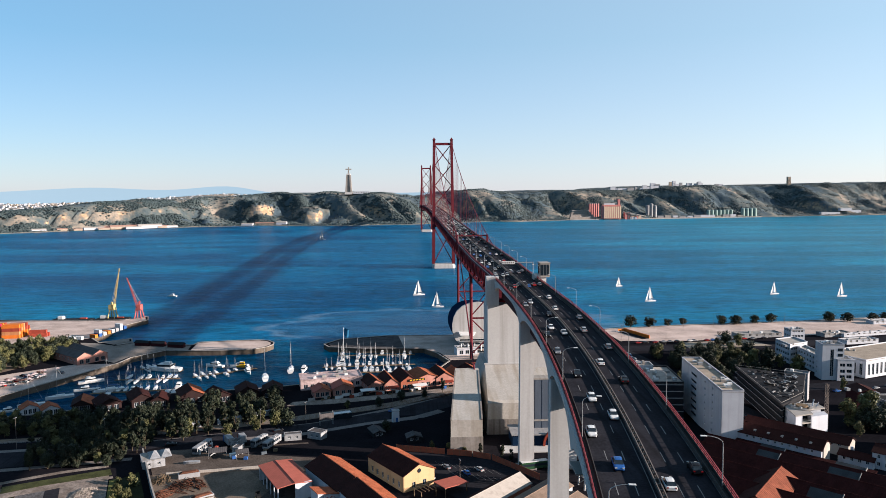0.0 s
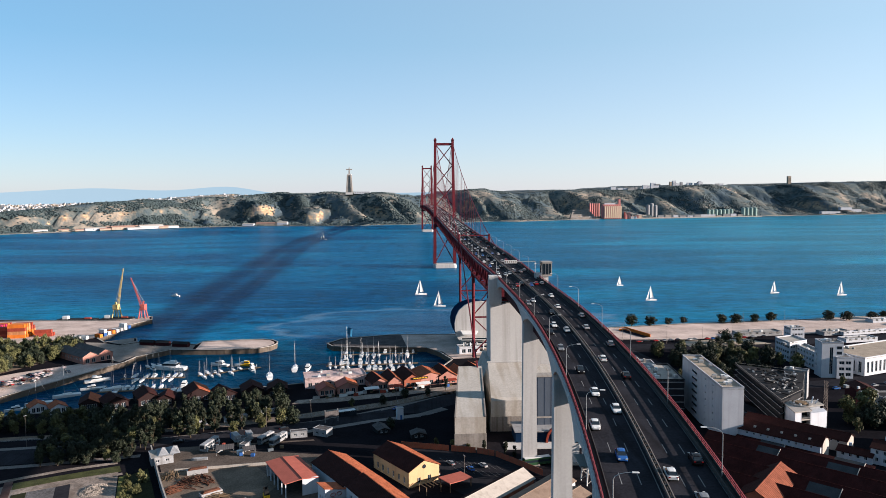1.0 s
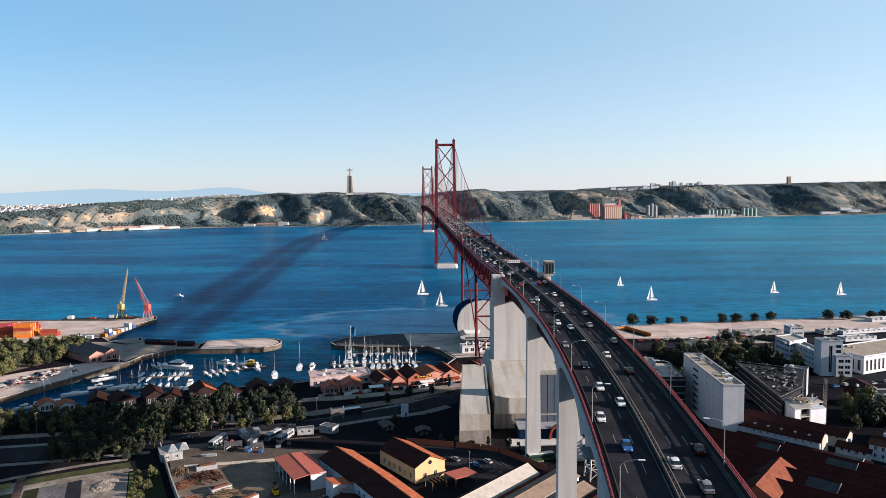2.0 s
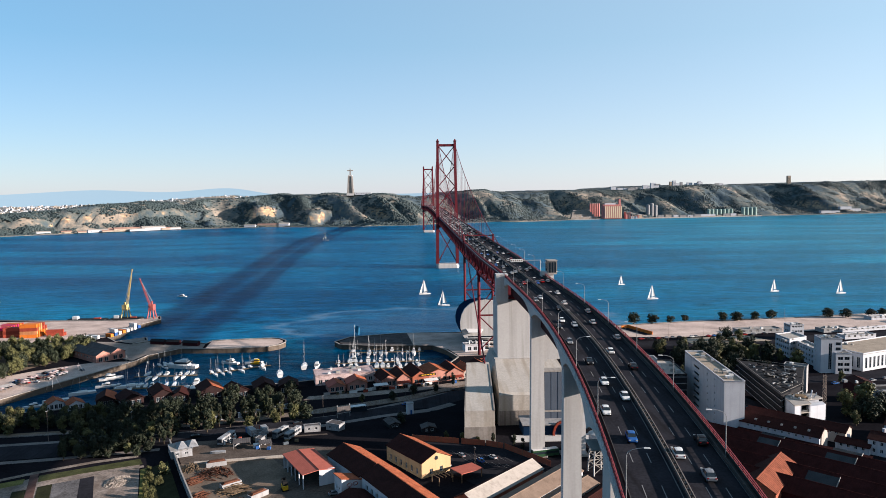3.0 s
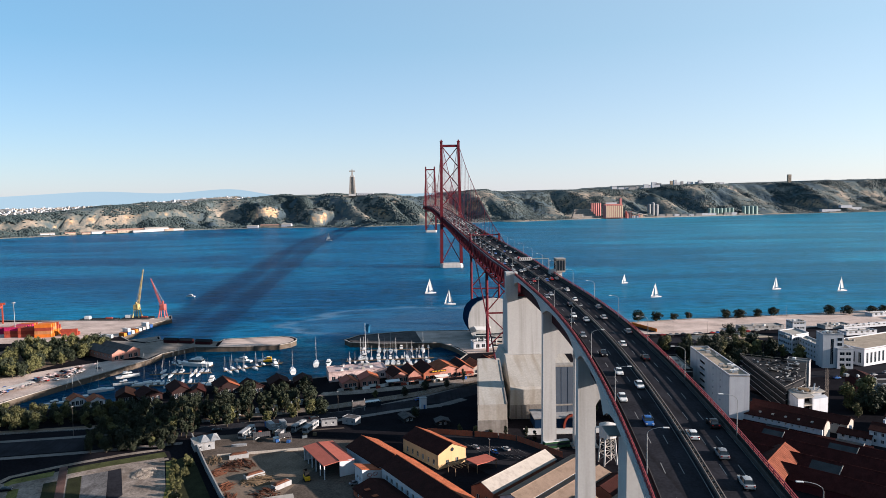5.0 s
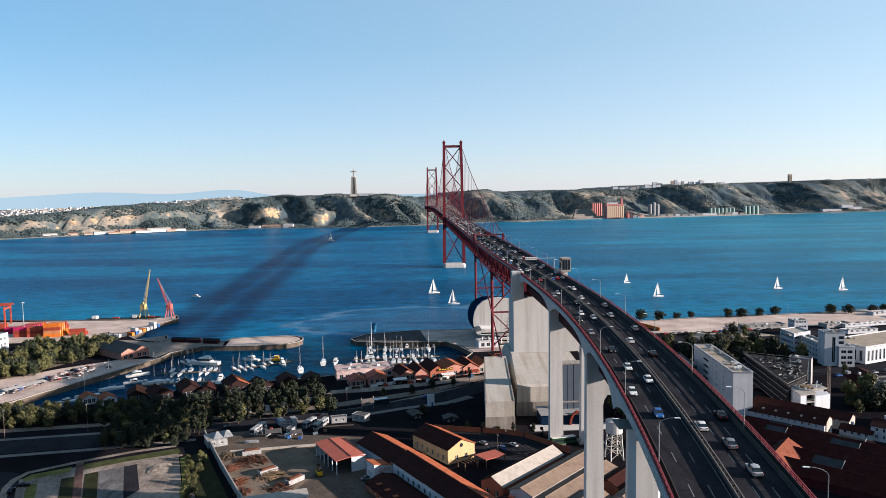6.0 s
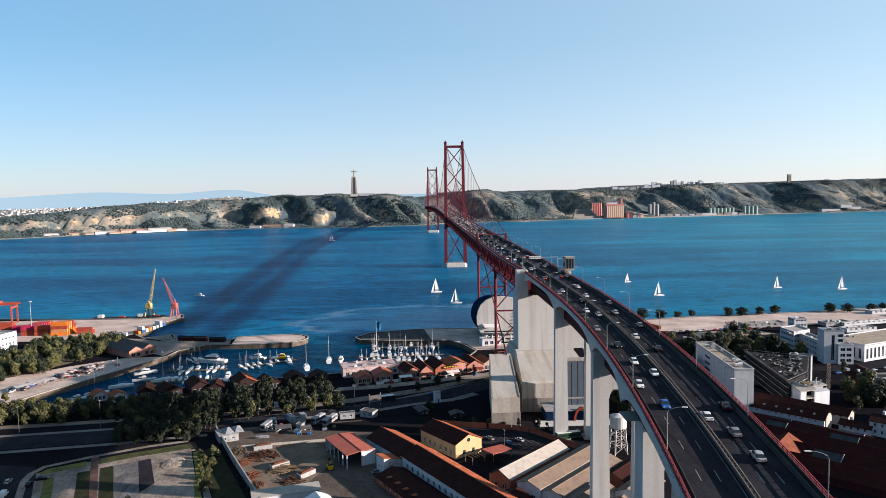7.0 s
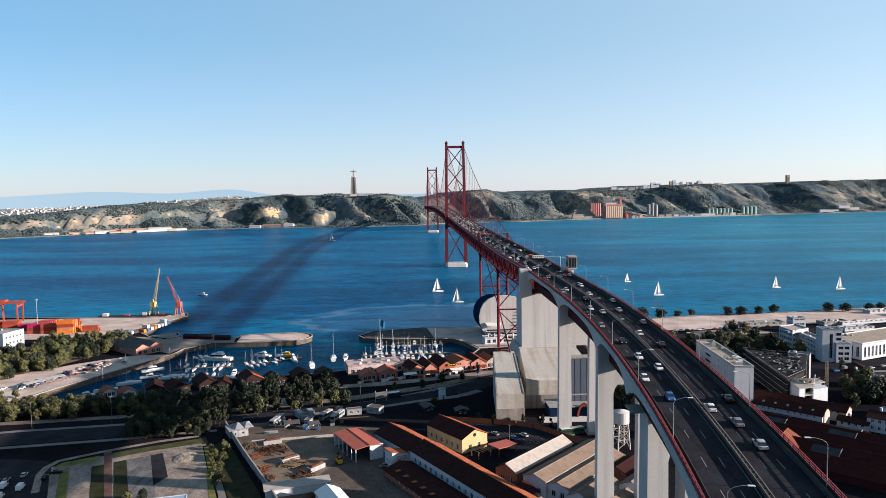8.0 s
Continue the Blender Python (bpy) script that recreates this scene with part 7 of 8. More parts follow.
# water tower
wt = thing("water_tower", 10.5, -817, 8, 10, "old white lattice water tower with round tank", "water tower")
part("tank", rod(B(), (0, 0, 10.5), (0, 0, 15.0), 3.2, 3.2, 18), M_CONC, wt)
part("tank_roof", rod(B(), (0, 0, 15.0), (0, 0, 15.8), 3.3, 0.6, 18), M_CONC, wt)
for k in range(4):
    a = math.pi / 4 + k * math.pi / 2
    b = a + math.pi / 2
    P = lambda ang, r, z: (r * math.cos(ang), r * math.sin(ang), z)
    part("leg", bar(B(), P(a, 3.7, 0), P(a, 2.8, 10.5), 0.45), M_CONC, wt)
    for z0, z1 in ((0.5, 4.0), (4.0, 7.4), (7.4, 10.3)):
        part("brace", bar(B(), P(a, 3.6 - z0 * .06, z0), P(b, 3.6 - z1 * .06, z1), 0.22), M_CONC_OLD, wt)
        part("ring_beam", bar(B(), P(a, 3.6 - z1 * .06, z1), P(b, 3.6 - z1 * .06, z1), 0.28), M_CONC_OLD, wt)
# red-brown fence
for (xa, ya), (xb, yb) in zip([(-57, -777), (-37, -783), (-27, -786), (-20, -790), (-11, -802)], [(-37, -783), (-27, -786), (-20, -790), (-11, -802), (-4, -812)]):
    n = math.hypot(xb - xa, yb - ya)
    fc = thing("fence", xa, ya, 8, math.degrees(math.atan2(yb - ya, xb - xa)), "rust-brown sheet fence round the car park", "fence", "car park fence")
    for k in range(int(n // 2.5)):
        part("panel", box(B(), 1.25 + 2.5 * k, 0, 0.1, 2.4, 0.08, 2.3), M_BRICK, fc)
        part("post", box(B(), 2.5 * k, 0, 0, 0.14, 0.14, 2.5), M_WOOD, fc)
# yard wall
for (xa, ya), (xb, yb) in zip([(-157, -776), (-141, -812), (-125, -846)], [(-141, -812), (-125, -846), (-112, -876)]):
    n = math.hypot(xb - xa, yb - ya)
    yw = thing("yard_wall", xa, ya, 7.9, math.degrees(math.atan2(yb - ya, xb - xa)), "rendered grey yard wall", "wall", "yard walls")
    part("wall", box(B(), n / 2, 0, 0, n, 0.35, 3.0), M_GREYW, yw)
    part("coping", box(B(), n / 2, 0, 3.0, n, 0.5, 0.12), M_CONC_OLD, yw)
pw = thing("yard_wall", -141, -797, 7.9, 8, "low cream wall across the yard", "wall", "yard walls")
part("wall", box(B(), 17, 0, 0, 34, 0.3, 1.2), M_CREAMROOF, pw)


sr0 = random.Random(55)
M_SCRAP0 = mat("faded_tarp", (0.10, 0.12, 0.14), 0.8)


# dirty white, darkened as well for the partial shade over the yard
M_DULLWHITE = mat("shaded_dirty_white_panel", (0.34, 0.345, 0.36), 0.6, var=0.25, scale=0.6, streak=0.5)


def truck(x, y, rz, label, long=9.0, cabpaint=None):
    t = thing("truck", x, y, 8.05, rz, label, "truck", "parked trucks")
    part("box_body", box(B(), 0, -0.6, 1.0, 2.5, long - 2.2, 2.7, bevel=0.05), M_DULLWHITE, t)
    part("cab", box(B(), 0, long / 2 - 0.75, 0.6, 2.4, 1.9, 2.3, bevel=0.15), cabpaint or M_WPAINT, t)
    part("windscreen", box(B(), 0, long / 2 + 0.16, 1.7, 2.1, 0.12, 0.9), M_GLASS, t)
    for sy in (-long / 2 + 1.4, -long / 2 + 2.6, long / 2 - 0.9):
        for sx in (-1.05, 1.05):
            part("wheel", rod(B(), (sx - .15, sy, 0.5), (sx + .15, sy, 0.5), 0.5, n=12), M_BLACK, t)
    return t


def coach(x, y, rz, long=11.0):
    t = thing("coach", x, y, 8.05, rz, "dusty white coach with dark window band in the yard", "coach", "parked coaches")
    part("body", box(B(), 0, 0, 0.35, 2.5, long, 2.75, bevel=0.18), M_DULLWHITE, t)
    for sx in (-1, 1):
        n = int(long / 1.5)
        for k in range(n):
            part("window", box(B(), sx * 1.25, -long / 2 + 0.9 + k * (long - 1.2) / n, 1.55, 0.05, 1.15, 0.95), M_GLASS, t)
    for sy in (-1, 1):
        part("windscreen", box(B(), 0, sy * long / 2, 1.35, 2.15, 0.06, 1.25), M_GLASS, t)
    part("roof_vent", box(B(), 0, long * 0.2, 3.1, 1.3, 1.8, 0.22, bevel=0.05), M_GREYW, t)
    for sy in (-long * 0.3, long * 0.32):
        for sx in (-1.1, 1.1):
            part("wheel", rod(B(), (sx - 0.15, sy, 0.5), (sx + 0.15, sy, 0.5), 0.5, n=12), M_BLACK, t)
    return t


for x, y, rz, l in ((-135, -772, -14, 11.5), (-108, -768, -20, 11), (-113.5, -766, -24, 9)):
    coach(x, y, rz, l)
for x, y, rz, l, cp in ((-126, -766, 30, 8, M_BLUE), (-121, -764, 25, 7, M_RUST)):
    truck(x, y, rz, "white box truck parked in the works yard" if cp is None else "white box truck with a coloured cab", l, cp)
for k in range(26):
    x, y = -128 + sr0.uniform(-8, 24), -776 + sr0.uniform(-7, 9)
    cr_ = thing("crate", x, y, 8.08, sr0.uniform(0, 90), "stacked yard crate of mixed goods", "crate", "yard crates")
    part("body", box(B(), 0, 0, 0, sr0.uniform(.8, 2.4), sr0.uniform(.8, 1.8), sr0.uniform(.6, 1.9), bevel=0.03), sr0.choice([M_WOOD, M_STEEL, M_WPAINT, M_BLUE, M_RUST, M_SCRAP0]), cr_)
for x, y, w, l, h, rz in ((-150, -785, 8, 9, 3.2, 25), (-120, -775, 2.6, 5, 3.0, -16), (-122.5, -768, 3, 4.5, 3.0, -16), (-101, -759, 7, 3, 3.0, 12), (-91, -757, 7, 4.5, 3.4, -30)):
    flat_house("yard_cabin", x, y, rz, w, l, h, M_DULLWHITE, "grey site cabin in the works yard", "cabin", "yard cabins", rows={0: (2, 1.2, 1.0, [1.1], .5)}, parapet=0.05, roof_mat=M_GREYROOF if w < 8 else M_CONC_OLD)
for x, y, rz, w, l in ((-127, -779, 12, 7, 4.5), (-117, -781, 18, 5, 4)):
    sh_ = thing("yard_shelter", x, y, 8.05, rz, "low grey sheet shelter on thin posts", "shelter", "yard shelters")
    part("roof", slab(B(), [(-w / 2, -l / 2, 2.4), (w / 2, -l / 2, 2.4), (w / 2, l / 2, 2.9), (-w / 2, l / 2, 2.9)], 0.1), M_GREYROOF, sh_)
    for sx in (-w / 2 + 0.2, w / 2 - 0.2):
        for sy, hz in ((-l / 2 + 0.2, 2.3), (l / 2 - 0.2, 2.75)):
            part("post", rod(B(), (sx, sy, 0), (sx, sy, hz), 0.07, n=5), M_STEEL, sh_)
bt = thing("dinghy", -135, -786, 8.1, 100, "white upturned boat hull lying in the yard", "boat")
part("hull", hull(B(), 6.0, 2.2, 0.9), M_DULLWHITE, bt)
tent = thing("marquee", -148, -783, 10.9, 25, "white peaked fabric marquee roof", "tent")
bm = B()
for k in (-2, 2):
    vs = [bm.verts.new((k + a, b, 0.2)) for a, b in ((-2, -4.5), (2, -4.5), (2, 4.5), (-2, 4.5))]
    tip = bm.verts.new((k, 0, 1.9))
    for j in range(4):
        bm.faces.new((vs[j], vs[(j + 1) % 4], tip))
part("canopy", bm, M_DULLWHITE, tent)
lo = thing("long_shed", -114, -848.5, 8, 105.5, "long shed with white sheet roof in the yard", "shed")
walls(lo, [(-2.6, -11), (2.6, -11), (2.6, 11), (-2.6, 11)], 0, 2.8, M_WHITE, {})
part("roof", slab(B(), [(-3.0, -11.6, 2.9), (3.0, -11.6, 3.4), (3.0, 11.6, 3.4), (-3.0, 11.6, 2.9)], 0.15), M_CREAMROOF, lo)
gable_house("white_shed", -99.5, -864, 24, 8, 16, 4.0, 5.6, M_WHITE, M_WPAINT, "white metal shed at the yard's edge", "shed", rows={0: (2, 1.6, 1.8, [1], .6)})
M_PALEBLUE = mat("pale_blue_sheet", (0.34, 0.44, 0.55), 0.6, var=0.12)
flat_house("blue_roof_shed", -156, -868, 12, 18, 14, 5, M_WHITE, "white building with pale blue roof", "building", roof_mat=M_PALEBLUE, parapet=0.05, rows={2: (5, 1.6, 1.4, [2], 1)})
flat_house("white_block", -262, -838, 0, 24, 40, 26, M_WHITE, "white apartment block beside the parking lane", "building", rows={1: (9, 1.6, 1.5, [2 + 3 * i for i in range(7)], 1.5)}, clutter=4)
M_SCRAP = mat("rusty_scrap", (0.13, 0.055, 0.035), 0.9, var=0.4, fine=3)
for x, y, rz in ((-121.5, -819.5, 38), (-132, -799, 20), (-110, -829, 50)):
    sk = thing("skip", x, y, 8.1, rz, "grey steel skip loaded with timber", "skip", "yard skips")
    part("tub", box(B(), 0, 0, 0, 7.4, 2.4, 1.7), M_GREYW, sk)
    part("load", box(B(), 0, 0, 1.7, 6.8, 2.0, 0.5, taper=0.7), M_SCRAP, sk)
# scrap and timber heaps
sr = random.Random(77)
for x, y, r, n in ((-129, -808, 6, 110), (-121, -823, 5.5, 110), (-140, -803, 3.5, 60), (-137, -815, 3, 50), (-131, -829, 3, 50), (-113, -835, 4, 50), (-107, -856, 3, 50), (-127, -838, 3, 40)):
    bm = B()
    way = sr.uniform(0, 3.14)
    for k in range(n):
        a, q = sr.uniform(0, 6.28), r * math.sqrt(sr.random())
        p = Vector((x + q * math.cos(a), y + q * math.sin(a), 8.1 + sr.uniform(0, 2.2) * (1 - q / r)))
        w_, n_ = way + sr.gauss(0, 0.22), sr.uniform(1.2, 4.2)
        e = p + Vector((n_ * math.cos(w_), n_ * math.sin(w_), sr.uniform(-.1, .35)))
        bar(bm, p, e, sr.uniform(.12, .4), sr.uniform(.06, .3))
    solo("scrap_heap", bm, sr.choice([M_WOOD, M_SCRAP, M_SCRAP, M_SCRAP, M_SCRAP]), "heap of rusty timber and scrap in the yard", "scrap heap", "scrap heaps", kind="stuff")
dg = thing("forklift", -101.8, -823.8, 8.05, 20, "small yellow forklift in the yard", "forklift")
part("body", box(B(), 0, 0, 0.3, 1.3, 2.2, 1.1, bevel=0.1), M_YPAINT, dg)
part("cab_frame", box(B(), 0, -0.2, 1.4, 1.1, 1.2, 1.0, taper=0.9), M_BLACK, dg)
dg.scale = (1.5, 1.5, 1.4)
part("mast", box(B(), 0, 1.2, 0.1, 1.0, 0.15, 2.6), M_BLACK, dg)
for sx in (-.6, .6):
    for sy in (-.7, .7):
        part("wheel", rod(B(), (sx - .12, sy, .35), (sx + .12, sy, .35), 0.35, n=10), M_BLACK, dg)
bus = thing("bus", -5.5, -799.5, 8.05, 13 - 90, "dark green and white city bus parked by the pier", "bus")
part("body", box(B(), 0, 0, 0.4, 2.5, 11, 2.6, bevel=0.12), mat("bus_green", (0.03, 0.08, 0.04), 0.3, bump=0), bus)
part("window_band", box(B(), 0, 0, 1.5, 2.54, 10.4, 0.85), M_GLASS, bus)
part("roof", box(B(), 0, 0, 3.0, 2.2, 10.4, 0.14), M_WPAINT, bus)
for sy in (-3.4, 3.6):
    for sx in (-1.1, 1.1):
        part("wheel", rod(B(), (sx - .15, sy, .5), (sx + .15, sy, .5), 0.5, n=12), M_BLACK, bus)
gr = thing("stage_arch", 2, -770, 8, 0, "low building with a red arch under the viaduct", "building")
walls(gr, [(-12, -6), (12, -6), (12, 6), (-12, 6)], 0, 4.6, M_NAVY, {})
part("plinth", box(B(), 0, -9, -0.2, 34, 8, 0.5), M_CONC, gr, "pale forecourt slab")
part("roof", box(B(), 0, 0, 4.6, 25, 13, 0.5), M_GREYW, gr)
bm = B()
for j in range(10):
    a, b = math.pi * j / 10, math.pi * (j + 1) / 10
    bar(bm, (4 + 3.4 * math.cos(a), -6.5, 6 * math.sin(a)), (4 + 3.4 * math.cos(b), -6.5, 6 * math.sin(b)), 1.2, 0.9)
part("arch", bm, M_RUST, gr, "bright red arch")

M_RUBBLEPALE = mat("pale_broken_stone", (0.42, 0.36, 0.31), 0.95, var=0.35, scale=0.6)
# rubble, shrubs and parked vans round the garden plots
rb = random.Random(91)
bm = B()
for k in range(900):
    a, q = rb.uniform(0, 6.28), math.sqrt(rb.random())
    x, y = -164.0 + 4.2 * q * math.cos(a), -812 + 6.0 * q * math.sin(a)
    d = rb.uniform(0.10, 0.34)
    box(bm, x, y, 8.05 + 1.5 * (1 - q) * rb.random(), d, d * rb.uniform(.6, 1.2), d * rb.uniform(.5, .9), rz=rb.uniform(0, 90), taper=0.75)
solo("rubble_heap", bm, M_RUBBLEPALE, "heap of pale broken stone on the gravel", "rubble", kind="stuff")


# ---- west bank of the viaduct: white blocks, car park, factory roofs ----
wb = flat_house("slab_block", 81.6, -751.5, -5.9, 8.6, 58, 24.5, M_WHITE, "tall white slab block with slit windows", "building", rows={3: (2, 1.2, 1.0, [3.4 + 3.0 * i for i in range(7)], 31, 10)}, clutter=14, roof_mat=M_SAND)
for k in range(2):
    part("roof_pool", rod(B(), (-2 + 1.5 * k, 12 + 5 * k, 22.5), (-2 + 1.5 * k, 12 + 5 * k, 22.9), 1.7, n=14), mat("pool_blue", (0.12, 0.36, 0.50), 0.3, bump=0), wb)
for k in range(6):
    part("round_vent", rod(B(), (1.5 * (-1) ** k, -24 + 5 * k, 22.5), (1.5 * (-1) ** k, -24 + 5 * k, 23.3), 1.3, 1.0, 12), M_WOOD, wb)
for k in range(7):
    part("slit_window", box(B(), -4.33, 9, 2.6 + 3.0 * k, 0.12, 7.5, 0.9), M_GLASS, wb)
M_DARKBAND = mat("dark_band_glazing", (0.022, 0.024, 0.030), 0.5, var=0.3, bump=0, spec=0.1)
lb = flat_house("terrace_block", 66.5, -728, -5.9, 16, 30, 20.6, M_DARKBAND, "dark glazed block with thin pale floor edges", "building", clutter=14, frame_mat=M_GREYW, roof_mat=M_CREAMROOF)
for k in range(7):
    part("floor_edge", box(B(), 0, 0, 0.4 + 3.1 * k, 16.3, 30.3, 0.38), M_GREYW, lb)
flat_house("lift_house", 64, -714, -5.9, 8, 8, 22.5, M_WHITE, "white stair and lift head on the terrace block", "building", rows={0: (2, 1.4, 1.2, [18], 1)}, clutter=2)
# covered car park with stacked decks
pk = thing("deck_car_park", 124, -730, 8, 0, "dark car park block with pale deck edges", "car park")
o = [(-17.8, -36.7), (0, -22), (19, 9.4), (11.7, 15), (-7.2, 29.4)]
for k in range(4):
    part("deck", prism(B(), o, 2.9 * k + 0.3, 2.9 * k + 0.55), M_DARKROOF, pk)
    part("parapet", strip(B(), [[(x, y, 2.9 * k + 0.57), (x, y, 2.9 * k + 0.85)] for x, y in o + o[:1]]), M_GREYW, pk, "pale deck edge")
inner = [(x * 0.90, y * 0.95) for x, y in o]
part("core", prism(B(), inner, 0, 11.6), M_DARKROOF, pk)
part("roof", prism(B(), o, 11.6, 12.0), M_DARKROOF, pk)
for k in range(5):
    a, b = Vector((*o[k], 13.0)), Vector((*o[(k + 1) % 5], 13.0))
    part("guard_rail", bar(B(), a, b, 0.10, 0.10), M_CONC_OLD, pk)
rr = random.Random(9)
on_roof = lambda u, v: (Vector((-15, -32, 12.0)).lerp(Vector((0, -20, 12.0)), u)).lerp(Vector((-5, 26, 12.0)).lerp(Vector((16, 9, 12.0)), u), v)
for k in range(96):
    p = on_roof(rr.uniform(0.06, 0.94), rr.uniform(0.08, 0.94))
    q = p + Vector((rr.choice([-0.4, 0.32]), rr.choice([0.9, -0.35]), 0)).normalized() * rr.uniform(0.8, 4.2)
    z = rr.uniform(0.15, 0.7)
    part("roof_unit", bar(B(), p + Vector((0, 0, z)), q + Vector((0, 0, z)), rr.uniform(0.15, 0.8), rr.uniform(0.2, 0.7)), rr.choice([M_DARKROOF, M_BLACK, M_STEEL, M_GREYW, M_CONC_OLD, M_DARKROOF]), pk)
flat_house("service_block", 148, -704, -38, 11, 6, 14.5, M_GREYW, "plain pale stair block behind the car park", "building", rows={0: (1, 1.2, 2.0, [1], 5)}, clutter=1)
fr = thing("corner_building", 107, -776.5, 8, 0, "white modernist corner building with open loggia", "building")
part("side_wall", prism(B(), [(0, 0), (3, 0.9), (5.5, 16.3), (3, 16.5)], 0, 10), M_WHITE, fr)
part("rear_wall", prism(B(), [(4.2, 8.6), (16.3, 9.6), (18, 16), (5.4, 16.2)], 0, 9.9), M_WHITE, fr)
part("glazing", prism(B(), [(3.6, 6.2), (9.4, 7.6), (9.4, 8.2), (3.7, 6.8)], 0, 9.8), M_GLASS, fr, "dark recessed glazing")
for zz in (2.8, 6.3):
    part("balcony", prism(B(), [(2.8, 0.9), (8.2, 2.4), (9.0, 7.4), (3.8, 6.1)], zz, zz + 0.35), M_CREAMROOF, fr)
    part("balustrade", bar(B(), (2.9, 0.9, zz + 1.2), (8.2, 2.4, zz + 1.2), 0.08, 0.08), M_STEEL, fr)
for px, py in ((3.2, 1.1), (8.0, 2.5)):
    part("column", box(B(), px, py, 0, 0.35, 0.35, 10), M_WHITE, fr)
part("end_wall", prism(B(), [(8.3, 2.4), (16.5, 4.7), (17.6, 9.4), (9.2, 7.3)], 0, 9.0), M_WHITE, fr, "plain white end wall")
part("roof", prism(B(), [(-.3, -.3), (8.5, 2.1), (9.4, 7.2), (18.0, 9.4), (18.4, 16.4), (2.8, 16.9)], 10.0, 10.45), M_CONC_OLD, fr)
part("roof_disc", rod(B(), (8.2, 10.2, 10.45), (8.2, 10.2, 11.0), 4.4, n=28), M_CONC_OLD, fr, "round pale roof slab")
part("roof_drum", rod(B(), (8.2, 10.2, 11.0), (8.2, 10.2, 11.7), 2.6, 2.3, n=24), M_WOOD, fr)
for k in range(7):
    a = 0.5 + 0.9 * k
    part("roof_unit", box(B(), 8.2 + 3.4 * math.cos(a), 10.2 + 3.4 * math.sin(a), 11.0, 0.9, 0.7, 0.7, rz=30 * k), [M_GREYW, M_STEEL, M_WOOD][k % 3], fr)
part("roof_fin", bar(B(), (12.5, 9.8, 10.4), (14.0, 11.2, 13.6), 0.5, 0.25), M_WHITE, fr)
part("roof_fin", bar(B(), (14.6, 10.6, 10.4), (15.6, 10.2, 12.6), 0.7, 0.3), M_WHITE, fr)
lm = thing("lattice_mast", 127.5, -764, 8, 0, "grey steel lattice mast beside the corner building", "mast")
for sx in (-.6, .6):
    for sy in (-.6, .6):
        part("leg", bar(B(), (sx, sy, 0), (sx * .7, sy * .7, 20), 0.14), M_DARKSTEEL, lm)
bm = B()
for k in range(13):
    for s in (-1, 1):
        bar(bm, (-.6, s * .6, 1.5 * k), (.6, s * .6, 1.5 * k + 1.5), 0.09)
        bar(bm, (s * .6, -.6, 1.5 * k), (s * .6, .6, 1.5 * k + 1.5), 0.09)
part("lacing", bm, M_DARKSTEEL, lm)
# white offices
wt = flat_house("white_office", 188.4, -666, -8, 11.8, 9.4, 20.8, M_WHITE, "white modernist office tower with a tall glazed strip", "office building", rows={0: (1, 1.9, 15.5, [2.2], 3.0, 4.6), 3: (1, 0.9, 1.1, [2.6 + 3.0 * i for i in range(6)], 1.4, 2.0)}, clutter=8)
for zz in (13.6, 16.6):
    part("upper_window", box(B(), 3.7, -4.66, zz, 2.7, 0.16, 1.7), M_GLASS, wt)
flat_house("white_office", 194.4, -668.6, -8, 9.0, 9.3, 12.4, M_WHITE, "white stepped office annex with paired windows", "office building", rows={0: (2, 2.9, 1.9, [1.5, 4.7, 8.2], 0.9), 1: (2, 2.4, 1.9, [1.5, 4.7, 8.2], 0.9)}, clutter=2)
flat_house("white_office", 184, -632, 0, 15, 17, 12.5, M_WHITE, "lower white office wing with ribbon windows", "office building", rows={3: (6, 2.3, 1.7, [1.6 + 3.4 * i for i in range(3)], 0.8), 0: (6, 2.2, 1.7, [1.6 + 3.4 * i for i in range(3)], 0.8)}, clutter=4, roof_mat=M_CREAMROOF, outline=[(0, 0), (15, 7), (15, 23), (0, 17.4)])
flat_house("white_office", 190, -644, 0, 7, 30, 11.0, M_WHITE, "white office link block with small windows", "office building", rows={3: (8, 1.8, 1.6, [1.6 + 3.1 * i for i in range(3)], 0.8)}, clutter=3, outline=[(-3, -17), (4, -17), (6, 16), (-1, 13)])
flat_house("colonnade_hall", 245, -640, 22, 90, 26, 11, M_WHITE, "long white hall with tall window bays", "hall", rows={0: (24, 1.9, 6.5, [1.6], 1), 3: (6, 1.9, 6.5, [1.6], 1)}, clutter=3, roof_mat=M_SAND)
flat_house("control_tower", 219, -574, 0, 10, 9, 11, M_WHITE, "small white cubic building by the river road", "building", rows={0: (4, 1.6, 1.4, [2, 5.5, 9], 1), 3: (3, 1.6, 1.4, [2, 5.5, 9], 1)}, clutter=5)
er = random.Random(14)
for x, y, w, d, h in ((205, -548, 34, 10, 3.2), (262, -550, 22, 9, 3), (300, -548, 70, 4, 2.6), (350, -520, 30, 10, 3.4), (385, -528, 40, 12, 4), (330, -505, 22, 8, 3), (265, -575, 26, 8, 3), (420, -560, 50, 14, 4.5), (410, -604, 60, 18, 5)):
    flat_house("riverside_store", x, y, er.uniform(4, 12), w, d, h, er.choice([M_WHITE, M_WHITE, M_GREYW]), "low white riverside store with flat roof", "store", "riverside stores", rows={0: (int(w / 5), 2, 1.6, [1.4], 1)}, clutter=4)
gable_house("brick_house", 169.5, -724.5, -8, 10, 12, 10, 11.5, M_MAROON, M_TILE_DARK, "dark maroon brick house with tiled roof", "house", rows={0: (2, 1.2, 1.6, [2, 5.5], 1)})
